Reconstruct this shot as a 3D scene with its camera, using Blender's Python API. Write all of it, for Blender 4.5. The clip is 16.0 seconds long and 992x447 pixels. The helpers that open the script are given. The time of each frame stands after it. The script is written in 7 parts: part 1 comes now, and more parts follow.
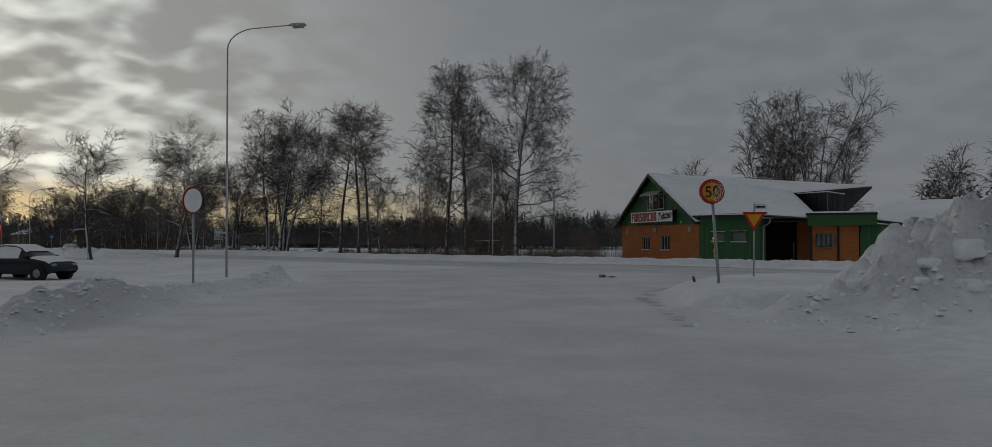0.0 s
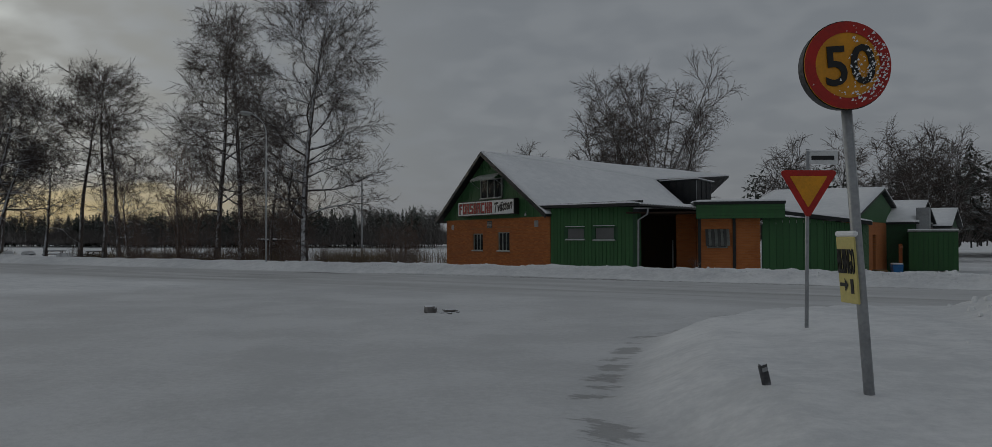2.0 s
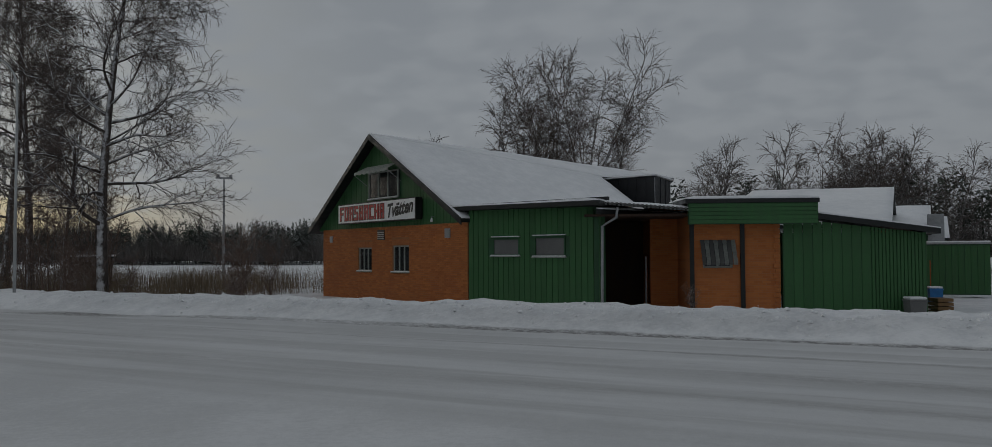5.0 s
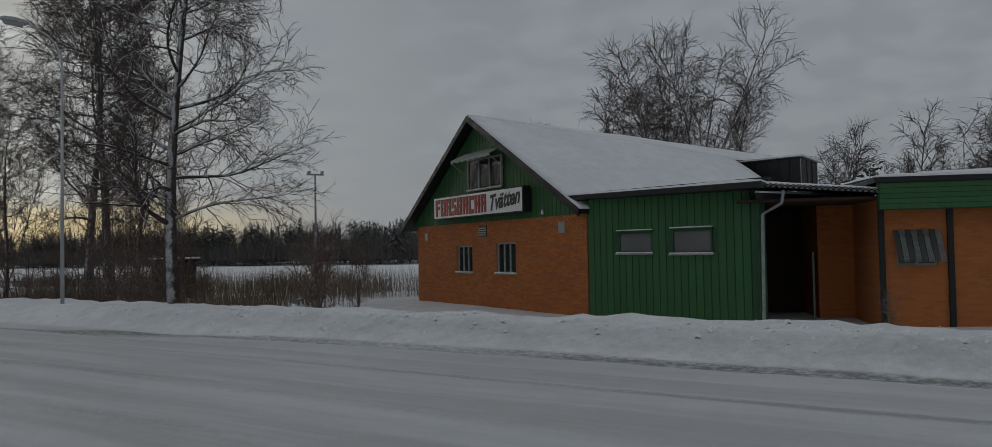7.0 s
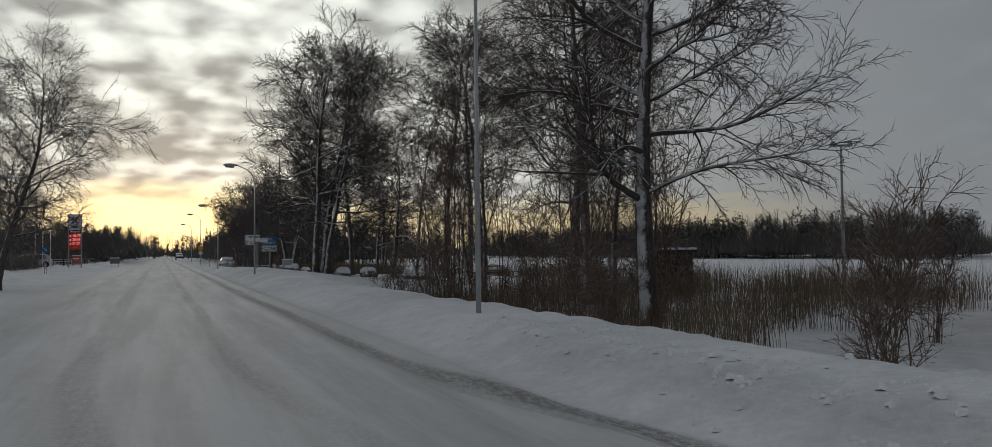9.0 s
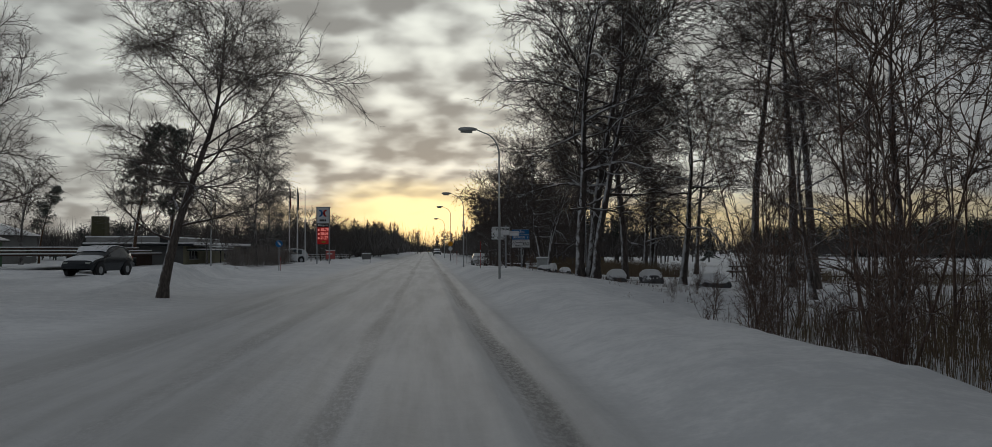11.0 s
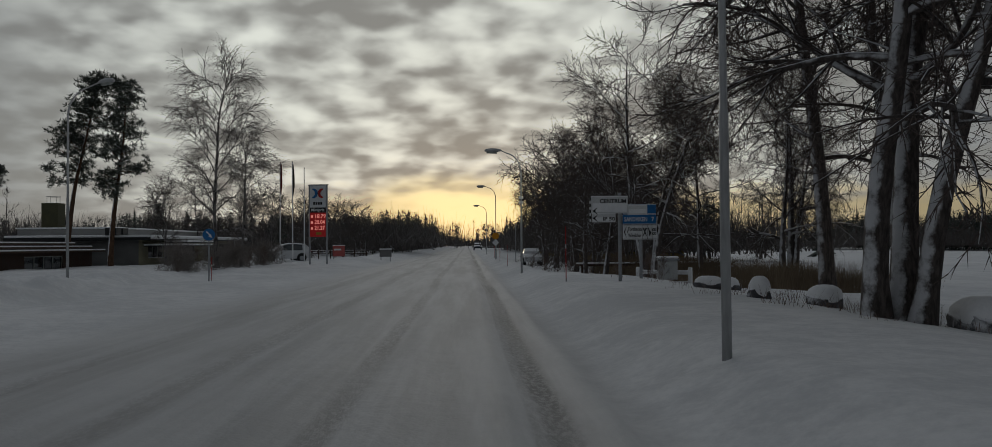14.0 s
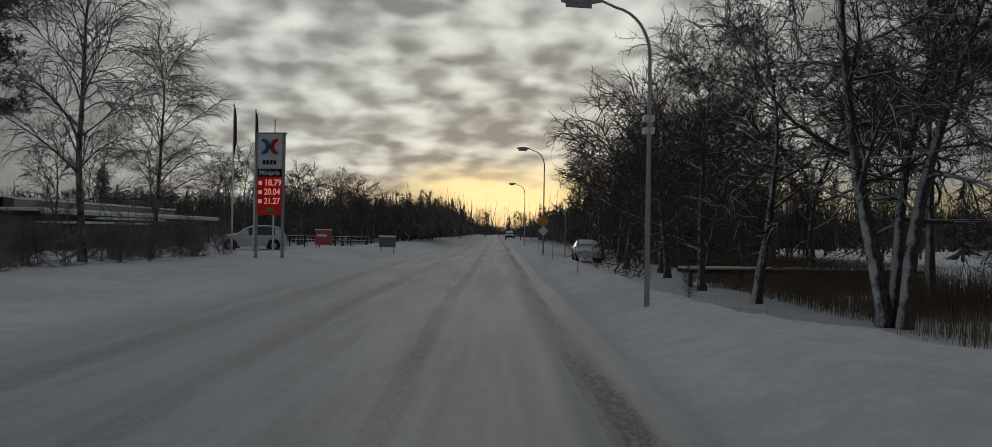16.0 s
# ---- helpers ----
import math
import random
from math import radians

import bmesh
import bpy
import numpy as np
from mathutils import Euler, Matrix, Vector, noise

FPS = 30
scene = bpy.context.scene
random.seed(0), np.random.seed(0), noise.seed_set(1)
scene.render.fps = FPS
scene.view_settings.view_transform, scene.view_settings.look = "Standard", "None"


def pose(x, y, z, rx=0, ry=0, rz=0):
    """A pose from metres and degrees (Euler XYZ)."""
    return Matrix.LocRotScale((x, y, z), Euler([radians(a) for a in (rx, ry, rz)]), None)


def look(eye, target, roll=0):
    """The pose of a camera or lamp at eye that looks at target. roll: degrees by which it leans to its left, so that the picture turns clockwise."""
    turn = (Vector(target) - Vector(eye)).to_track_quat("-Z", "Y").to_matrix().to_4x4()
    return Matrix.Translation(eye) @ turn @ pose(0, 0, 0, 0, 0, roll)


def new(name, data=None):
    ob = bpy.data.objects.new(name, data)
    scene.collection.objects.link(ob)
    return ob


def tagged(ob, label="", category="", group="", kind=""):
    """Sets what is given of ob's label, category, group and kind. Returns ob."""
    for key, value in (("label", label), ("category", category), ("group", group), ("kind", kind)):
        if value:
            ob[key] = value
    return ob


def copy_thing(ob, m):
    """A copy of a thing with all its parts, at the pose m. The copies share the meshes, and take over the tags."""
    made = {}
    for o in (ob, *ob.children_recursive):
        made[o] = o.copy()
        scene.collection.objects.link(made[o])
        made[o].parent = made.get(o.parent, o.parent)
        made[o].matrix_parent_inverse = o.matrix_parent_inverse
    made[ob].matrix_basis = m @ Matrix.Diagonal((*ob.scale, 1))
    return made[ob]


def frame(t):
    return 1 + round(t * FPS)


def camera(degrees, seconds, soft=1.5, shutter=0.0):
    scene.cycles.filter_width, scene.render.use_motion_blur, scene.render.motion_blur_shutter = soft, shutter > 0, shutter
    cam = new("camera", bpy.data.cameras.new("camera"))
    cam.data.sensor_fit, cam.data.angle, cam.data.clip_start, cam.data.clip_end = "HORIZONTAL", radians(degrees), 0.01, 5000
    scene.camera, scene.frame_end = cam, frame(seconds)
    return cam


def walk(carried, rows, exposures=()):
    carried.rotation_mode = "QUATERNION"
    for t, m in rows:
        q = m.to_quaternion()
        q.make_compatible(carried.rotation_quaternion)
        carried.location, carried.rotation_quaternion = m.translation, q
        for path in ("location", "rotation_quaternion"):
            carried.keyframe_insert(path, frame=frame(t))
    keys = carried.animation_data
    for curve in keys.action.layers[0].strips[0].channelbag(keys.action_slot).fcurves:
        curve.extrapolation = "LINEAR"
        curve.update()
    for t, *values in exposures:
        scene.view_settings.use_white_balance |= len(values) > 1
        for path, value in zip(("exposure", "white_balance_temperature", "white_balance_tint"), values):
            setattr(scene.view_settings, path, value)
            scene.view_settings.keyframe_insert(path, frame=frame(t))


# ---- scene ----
cam = camera(61.0, 16.0, soft=0.5)
# seconds, x, y, z, pitch, roll, yaw
PATH = [
    (0.0, 0.000, 0.000, 1.360, 1.18, 0.10, 6.80),
    (0.5, -0.315, 4.225, 1.364, 1.39, 0.83, 3.64),
    (1.0, -0.445, 8.368, 1.362, 1.24, 0.73, 0.26),
    (1.5, -0.408, 12.217, 1.394, 0.82, 0.45, -3.19),
    (2.0, -0.139, 15.578, 1.395, 0.99, 0.23, -5.72),
    (2.5, 0.201, 18.587, 1.424, 0.96, 0.09, -7.71),
    (3.0, 0.619, 21.478, 1.416, 0.97, 0.42, -9.01),
    (3.5, 1.067, 24.051, 1.392, 1.14, 0.28, -9.97),
    (4.0, 1.398, 26.318, 1.383, 0.95, -0.01, -10.83),
    (4.7, 1.433, 28.221, 1.392, 1.60, 0.29, -12.00),
    (5.3, 1.313, 29.273, 1.392, 2.42, 0.30, -12.88),
    (5.9, 1.187, 30.282, 1.392, 3.01, 0.32, -12.97),
    (6.5, 1.210, 31.741, 1.346, 2.89, 0.97, -10.99),
    (7.0, 1.581, 33.650, 1.423, 1.90, 1.07, -6.07),
    (7.5, 1.947, 36.391, 1.405, 0.98, 0.81, 1.24),
    (8.0, 2.116, 38.559, 1.423, 1.97, 0.96, 10.42),
    (8.5, 1.675, 40.416, 1.380, 2.43, 0.82, 19.27),
    (9.0, 0.015, 43.009, 1.361, 1.90, 0.64, 27.74),
    (9.5, -2.021, 45.720, 1.374, 1.28, 0.75, 33.82),
    (10.0, -4.165, 48.240, 1.352, 1.14, 0.84, 38.08),
    (10.6, -6.867, 51.011, 1.392, 1.68, 0.34, 42.60),
    (11.2, -9.577, 53.474, 1.392, 1.80, 0.29, 45.51),
    (11.8, -12.446, 55.938, 1.392, 1.69, 0.30, 46.65),
    (12.5, -16.171, 59.151, 1.365, 1.47, 0.40, 46.37),
    (13.0, -19.231, 61.910, 1.360, 1.44, 0.55, 46.41),
    (13.5, -22.295, 64.698, 1.386, 1.42, 0.69, 46.72),
    (14.0, -25.622, 67.553, 1.415, 1.42, 0.46, 47.49),
    (14.5, -29.302, 70.657, 1.385, 1.26, 0.01, 48.45),
    (15.0, -33.228, 73.967, 1.407, 1.34, -0.72, 49.14),
    (15.5, -37.167, 77.250, 1.389, 0.85, -0.28, 49.48),
    (16.0, -41.145, 80.493, 1.389, 0.66, -0.90, 49.50),
]
EXPOSURES = [(0.0, -0.63), (3.5, -0.44), (6.5, -0.18), (8.0, -0.27), (10.0, -0.54), (12.5, -0.88), (14.0, -0.96), (16.0, -0.95)]
walk(cam, [(t, pose(x, y, z, 90 + pitch, roll, yaw)) for t, x, y, z, pitch, roll, yaw in PATH], EXPOSURES)

# ---- sky and sun ----
SUN_AZ, SUN_EL = 139.0, 4.0     # degrees counted from +x; the low winter sun stands over the end of the road
SUN_DIR = Vector((math.cos(radians(SUN_AZ)) * math.cos(radians(SUN_EL)), math.sin(radians(SUN_AZ)) * math.cos(radians(SUN_EL)), math.sin(radians(SUN_EL))))


def nd(tree, kind, **values):
    node = tree.nodes.new(kind)
    for key, value in values.items():
        if key in node.inputs.keys():
            node.inputs[key].default_value = value
        else:
            setattr(node, key, value)
    return node


def mth(tree, op, a, b=None, clamp=False):
    node = tree.nodes.new("ShaderNodeMath")
    node.operation, node.use_clamp = op, clamp
    for i, v in enumerate((a, b)):
        if v is None:
            continue
        if isinstance(v, (int, float)):
            node.inputs[i].default_value = v
        else:
            tree.links.new(v, node.inputs[i])
    return node.outputs[0]


def mixc(tree, fac, a, b, blend="MIX"):
    node = tree.nodes.new("ShaderNodeMix")
    node.data_type, node.blend_type = "RGBA", blend
    for i, v in ((0, fac), (6, a), (7, b)):
        if isinstance(v, (int, float)):
            node.inputs[i].default_value = v
        elif isinstance(v, tuple):
            node.inputs[i].default_value = (*v, 1) if len(v) == 3 else v
        else:
            tree.links.new(v, node.inputs[i])
    return node.outputs[2]


def smooth(tree, v, lo, hi, a=0.0, b=1.0):
    node = tree.nodes.new("ShaderNodeMapRange")
    node.interpolation_type = "SMOOTHSTEP"
    tree.links.new(v, node.inputs[0])
    for i, x in enumerate((lo, hi, a, b)):
        node.inputs[i + 1].default_value = x
    return node.outputs[0]


def make_world():
    world = bpy.data.worlds.new("winter_sky")
    scene.world = world
    world.use_nodes = True
    t = world.node_tree
    t.nodes.clear()
    out = t.nodes.new("ShaderNodeOutputWorld")
    bg = t.nodes.new("ShaderNodeBackground")
    t.links.new(bg.outputs[0], out.inputs[0])
    coord = t.nodes.new("ShaderNodeTexCoord").outputs["Generated"]
    sky = t.nodes.new("ShaderNodeTexSky")
    sky.sky_type, sky.sun_disc = "NISHITA", False
    sky.sun_elevation, sky.sun_rotation = radians(SUN_EL), radians(90 - SUN_AZ)
    sep = t.nodes.new("ShaderNodeSeparateXYZ")
    t.links.new(coord, sep.inputs[0])
    x, y, z = sep.outputs
    # the cloud deck: a plane seen from below
    den = mth(t, "ADD", mth(t, "MAXIMUM", z, 0.0), 0.27)
    comb = t.nodes.new("ShaderNodeCombineXYZ")
    t.links.new(mth(t, "DIVIDE", x, den), comb.inputs[0])
    t.links.new(mth(t, "DIVIDE", y, den), comb.inputs[1])
    mp = t.nodes.new("ShaderNodeMapping")
    mp.inputs["Rotation"].default_value = (0, 0, radians(28))
    mp.inputs["Scale"].default_value = (1.35, 1.35, 1.0)
    t.links.new(comb.outputs[0], mp.inputs[0])

    def cloud(scale, detail, rough, dist):
        n = nd(t, "ShaderNodeTexNoise", Scale=scale, Detail=detail, Roughness=rough, Distortion=dist)
        t.links.new(mp.outputs[0], n.inputs["Vector"])
        return n.outputs["Fac"]

    small, big, fine = cloud(6.0, 1.6, 0.42, 0.25), cloud(1.1, 3.0, 0.5, 0.2), cloud(11.0, 2.5, 0.5, 0.2)
    dot = t.nodes.new("ShaderNodeVectorMath")
    dot.operation = "DOT_PRODUCT"
    t.links.new(coord, dot.inputs[0])
    dot.inputs[1].default_value = SUN_DIR
    toward = dot.outputs["Value"]
    flat = t.nodes.new("ShaderNodeVectorMath")
    flat.operation = "DOT_PRODUCT"
    t.links.new(coord, flat.inputs[0])
    flat.inputs[1].default_value = (SUN_DIR.x, SUN_DIR.y, 0)
    near = smooth(t, toward, 0.55, 1.0)
    mid = smooth(t, flat.outputs["Value"], 0.55, 0.98)
    # thickness of the deck: broken into rows of small clouds towards the sun, closed away from it
    thick = mth(t, "ADD", mth(t, "MULTIPLY", small, 0.50), mth(t, "MULTIPLY", big, 0.38))
    thick = mth(t, "ADD", thick, mth(t, "MULTIPLY", fine, 0.12))
    gap = mth(t, "SUBTRACT", 1.0, smooth(t, thick, 0.33, 0.60))
    high = t.nodes.new("ShaderNodeVectorMath")
    high.operation = "DOT_PRODUCT"
    t.links.new(coord, high.inputs[0])
    high.inputs[1].default_value = (-0.764, 0.572, 0.300)
    reach = smooth(t, mth(t, "MAXIMUM", high.outputs["Value"], toward), 0.86, 0.985)
    gaps = mth(t, "MULTIPLY", gap, reach)
    grey = mixc(t, mid, (0.250, 0.272, 0.299), (0.435, 0.440, 0.418))
    pale = mixc(t, smooth(t, toward, 0.72, 0.98), (0.284, 0.306, 0.332), (0.56, 0.58, 0.575))
    grey = mixc(t, smooth(t, thick, 0.40, 0.60), pale, grey)
    lit = mixc(t, near, (0.50, 0.522, 0.510), (1.36, 1.42, 1.31))
    col = mixc(t, gaps, grey, lit)
    # the yellow strip over the horizon under the deck
    # it reaches far along the lake, and only a little over the town
    across = t.nodes.new("ShaderNodeVectorMath")
    across.operation = "DOT_PRODUCT"
    t.links.new(coord, across.inputs[0])
    across.inputs[1].default_value = (SUN_DIR.y, -SUN_DIR.x, 0)
    side = smooth(t, across.outputs["Value"], -0.32, -0.05)
    ragged = mth(t, "ADD", z, mth(t, "MULTIPLY", mth(t, "SUBTRACT", small, 0.5), 0.05))
    low = mth(t, "SUBTRACT", 1.0, smooth(t, ragged, 0.040, 0.072))
    strip = mth(t, "MULTIPLY", low, mth(t, "MULTIPLY", smooth(t, toward, 0.68, 0.90, 0.0, 0.66), side))
    col = mixc(t, strip, col, mixc(t, smooth(t, toward, 0.90, 1.0), (0.68, 0.54, 0.24), (1.12, 0.94, 0.48)))
    # the brightest patch, where the road meets the sky
    glare = mth(t, "MULTIPLY", smooth(t, toward, 0.990, 0.9995), mth(t, "SUBTRACT", 1.0, smooth(t, ragged, 0.045, 0.095)))
    col = mixc(t, glare, col, (1.6, 1.42, 0.80))
    haze = mth(t, "MULTIPLY", mth(t, "SUBTRACT", 1.0, smooth(t, z, 0.0, 0.2)), mth(t, "SUBTRACT", 1.0, smooth(t, toward, 0.3, 0.9)))
    col = mixc(t, mth(t, "MULTIPLY", haze, 0.5), col, (0.25, 0.265, 0.285))
    deck = mixc(t, 1.0, col, mixc(t, 0.006, (1, 1, 1), sky.outputs[0]), "MULTIPLY")
    thin = mixc(t, 0.003, deck, sky.outputs[0], "ADD")
    t.links.new(thin, bg.inputs[0])
    bg.inputs[1].default_value = 1.0
    return world


make_world()
sun = new("sun", bpy.data.lights.new("sun", "SUN"))
sun.data.energy, sun.data.angle, sun.data.color = 0.20, radians(18), (1.0, 0.95, 0.87)
sun.matrix_world = look((0, 0, 60), Vector((0, 0, 60)) - Vector((SUN_DIR.x, SUN_DIR.y, 0.16)))

# ---- plan: s runs along the main road, n to its right-hand side ----
RO, RE, RN = Vector((-0.966, 46.158)), Vector((-0.7602, 0.6497)), Vector((0.6497, 0.7602))
ROAD_YAW = math.degrees(math.atan2(RE.y, RE.x))


def rs(s, n):
    p = RO + RE * s + RN * n
    return p.x, p.y


def to_sn(x, y):
    dx, dy = np.asarray(x) - RO.x, np.asarray(y) - RO.y
    return dx * RE.x + dy * RE.y, dx * RN.x + dy * RN.y


def vnoise(x, y, seed=0):
    """Smooth value noise, 0 to 1."""
    x, y = np.asarray(x, float), np.asarray(y, float)
    xi, yi = np.floor(x).astype(np.int64), np.floor(y).astype(np.int64)
    fx, fy = x - xi, y - yi
    fx, fy = fx * fx * (3 - 2 * fx), fy * fy * (3 - 2 * fy)

    def h(a, b):
        v = (a * 374761393 + b * 668265263 + seed * 1442695041) & 0x7FFFFFFF
        v = ((v ^ (v >> 13)) * 1274126177) & 0x7FFFFFFF
        return ((v ^ (v >> 16)) & 0xFFFF) / 65535.0

    return (h(xi, yi) * (1 - fx) + h(xi + 1, yi) * fx) * (1 - fy) + (h(xi, yi + 1) * (1 - fx) + h(xi + 1, yi + 1) * fx) * fy


def fbm(x, y, octaves=4, seed=0):
    total, amp, norm = 0.0, 1.0, 0.0
    for i in range(octaves):
        total = total + amp * (vnoise(np.asarray(x) * 2 ** i, np.asarray(y) * 2 ** i, seed + i) - 0.5)
        norm += amp
        amp *= 0.5
    return total / norm


def step(v, lo, hi):
    k = np.clip((np.asarray(v, float) - lo) / (hi - lo), 0, 1)
    return k * k * (3 - 2 * k)


def ridge(x, y, points):
    """A snow ridge along a polyline of (x, y, height, half width): the height it adds."""
    best = np.zeros(np.shape(x))
    for (x0, y0, h0, w0), (x1, y1, h1, w1) in zip(points, points[1:]):
        dx, dy = x1 - x0, y1 - y0
        k = np.clip(((x - x0) * dx + (y - y0) * dy) / (dx * dx + dy * dy), 0, 1)
        d = np.hypot(x - x0 - k * dx, y - y0 - k * dy)
        w = w0 + (w1 - w0) * k
        best = np.maximum(best, (h0 + (h1 - h0) * k) * (1 - step(d, 0.12 * w, w)))
    return best


PILE_EAST = [(3.6, 14.6, 0.35, 1.2), (5.2, 15.4, 1.0, 2.0), (7.2, 16.6, 1.75, 2.9), (7.7, 20.0, 1.30, 2.3), (8.3, 23.5, 1.05, 2.2), (9.3, 26.2, 0.7, 2.1), (10.6, 29.0, 0.3, 1.6)]
HEAP_EAST = [(7.2, 16.6, 1.7, 2.9), (10.2, 19.5, 1.55, 3.0), (12.0, 24.0, 1.0, 2.6)]
PILE_WEST = [(-9.0, 11.0, 0.12, 1.0), (-9.3, 13.2, 0.42, 1.3), (-9.4, 14.5, 0.56, 1.3), (-9.7, 16.5, 0.32, 1.0), (-10.1, 19.0, 0.24, 0.85), (-10.4, 22.0, 0.20, 0.8), (-10.6, 25.3, 0.22, 0.8), (-10.9, 27.5, 0.36, 0.9), (-13.0, 31.0, 0.12, 1.2)]


def isle_edge(x, y):
    """How far a place lies east of the western edge of the snow isle with the signs."""
    return x - np.interp(y, (12.0, 15.6, 18.0, 20.0, 22.5, 25.0, 27.0, 28.5), (1.6, 1.5, 1.42, 1.25, 1.42, 2.3, 3.1, 4.6)) - 0.25 * fbm(x * 0.9, y * 0.9, 2, 73)


def isle_of(x, y):
    north = np.interp(x, (1, 4, 6, 8, 10, 14), (28.0, 28.2, 28.8, 29.0, 30.0, 32.0)) - y
    south = y - np.interp(x, (1, 2.2, 4, 5.5), (16.2, 16.6, 16.4, 15.6)) - 0.3 * fbm(x * 2.5, y * 0.5, 2, 79)
    return 0.31 * step(isle_edge(x, y), 0, 1.1) * step(north, 0, 0.7) * (0.25 + 0.75 * step(south, 0, 0.45)) * (1 - step(x, 8, 11)) * step(y, 11.5, 14)


def terrain(x, y):
    """Height of the snow, and how far it is packed by wheels (0 to 1)."""
    x, y = np.asarray(x, float), np.asarray(y, float)
    s, n = to_sn(x, y)
    # the shore side: a ploughed bank, then a fall towards the frozen lake
    park = step(s, 30, 38) * (1 - step(s, 58, 66))
    bank = (0.36 + 0.09 * park) * step(n, 1.5, 3.0)
    edge = 1.1 * step(s, 60, 68)
    drop = -(0.36 + 0.55) * step(n + edge, 4.0, 6.2) * (1 - park) - park * (0.45 * step(n, 4.5, 9) + 0.25 * step(n, 9, 13) + 0.35 * step(n, 16, 26))
    lake = -0.6 * step(n, 24, 46)
    z = bank + drop + lake
    crumbs = step(n, 1.6, 2.6) * (1 - step(n, 4.2, 5.6))
    z = z + crumbs * (0.15 * fbm(x * 1.1, y * 1.1, 3, 3) + 0.11 * fbm(x * 4.0, y * 4.0, 2, 7) * (1 - 0.6 * step(s, 5, 12))) * (1 - 0.6 * park)
    # the town side: verge, ridge left by the plough, gardens
    town = step(-n, 6.5, 9.5) * step(s, 8, 16)
    z = z + 0.12 * town + 0.35 * fbm(x * 0.35, y * 0.35, 3, 11) * town
    z = z + ridge(s, n, [(36, -9.2, 0.1, 1.2), (44, -10.4, 0.55, 1.7), (52, -11.2, 0.6, 1.8), (60, -12.0, 0.4, 1.6), (70, -13.0, 0.2, 1.5)]) * (1 + 1.2 * fbm(x * 1.3, y * 1.3, 3, 5))
    far = step(s, 84, 100)
    z = z + far * 0.5 * step(-n, 5.5, 8) * (1 - step(-n, 9, 12)) * (0.6 + 1.2 * fbm(x * 0.5, y * 0.5, 3, 23))
    z = z + far * 0.35 * step(n, 2.0, 3.0) * (1 - step(n, 3.5, 5)) * fbm(x * 0.6, y * 0.6, 2, 29)
    # side road: ploughed heaps and the island with the signs
    rough = 0.92 + 0.75 * fbm(x * 0.9, y * 0.9, 4, 17) + 0.6 * (np.abs(fbm(x * 1.7, y * 1.7, 3, 19)) * 2.2 - 0.3) + 0.35 * fbm(x * 3.4, y * 3.4, 2, 53) - 0.30 * np.abs(fbm(x * 2.3, y * 2.3, 2, 57))
    z = z + np.maximum(ridge(x, y, PILE_EAST), ridge(x, y, HEAP_EAST)) * rough + ridge(x, y, PILE_WEST) * (1.15 + 1.3 * fbm(x * 1.6, y * 1.6, 3, 31) + 0.5 * fbm(x * 5, y * 5, 2, 59))
    isle = isle_of(x, y)
    z = z + isle * (1 + 0.35 * fbm(x * 0.8, y * 0.8, 3, 37)) + 0.10 * np.clip(isle * 4, 0, 1) * (1 - np.clip(isle * 4, 0, 1)) * fbm(x * 4.0, y * 4.0, 2, 71)
    z = z - 0.38 * np.exp(-((x + 25.2) ** 2 + (y - 35.3) ** 2) / 50)
    # wheels
    main = step(n, -7.0, -5.0) * (1 - step(n, 1.2, 2.0))
    side = (1 - step(np.abs(x + 3.0), 5.0, 7.5)) * (1 - step(y, 30, 40)) + (1 - step(np.hypot((x + 1) / 12, (y - 34) / 9), 0.75, 1.05))
    packed = np.clip(main + side, 0, 1) * (1 - np.clip(isle * 8, 0, 1))
    z = z + packed * 0.035 * fbm(s * 0.25, n * 2.6, 3, 41)
    for c, w, d in ((0.97, 0.20, 0.055), (-0.9, 0.24, 0.03), (-2.7, 0.3, 0.03), (-4.4, 0.3, 0.025)):
        wob = 0.10 * (vnoise(s * 0.07, s * 0 + c * 9.0, 43) - 0.5)
        z = z - main * d * np.exp(-(((n - c - wob) / w) ** 2)) + main * d * 0.8 * np.exp(-(((np.abs(n - c - wob) - 2.2 * w) / (0.6 * w)) ** 2))
    # tracks of the cars that turned out of the side road
    for r, d in ((19.0, 0.018), (20.6, 0.018), (23.5, 0.012), (25.0, 0.012)):
        dist = np.abs(np.hypot(x + 21.5, y - 26.0) - r)
        z = z - d * np.exp(-((dist / 0.28) ** 2)) * side * (x > -14)
    z = z + 0.05 * fbm(x * 0.5, y * 0.5, 3, 2) * (1 - 0.7 * packed) + 0.012 * fbm(x * 5, y * 5, 2, 4)
    return z, packed


def ground_z(x, y):
    return float(terrain(np.array([x]), np.array([y]))[0][0])


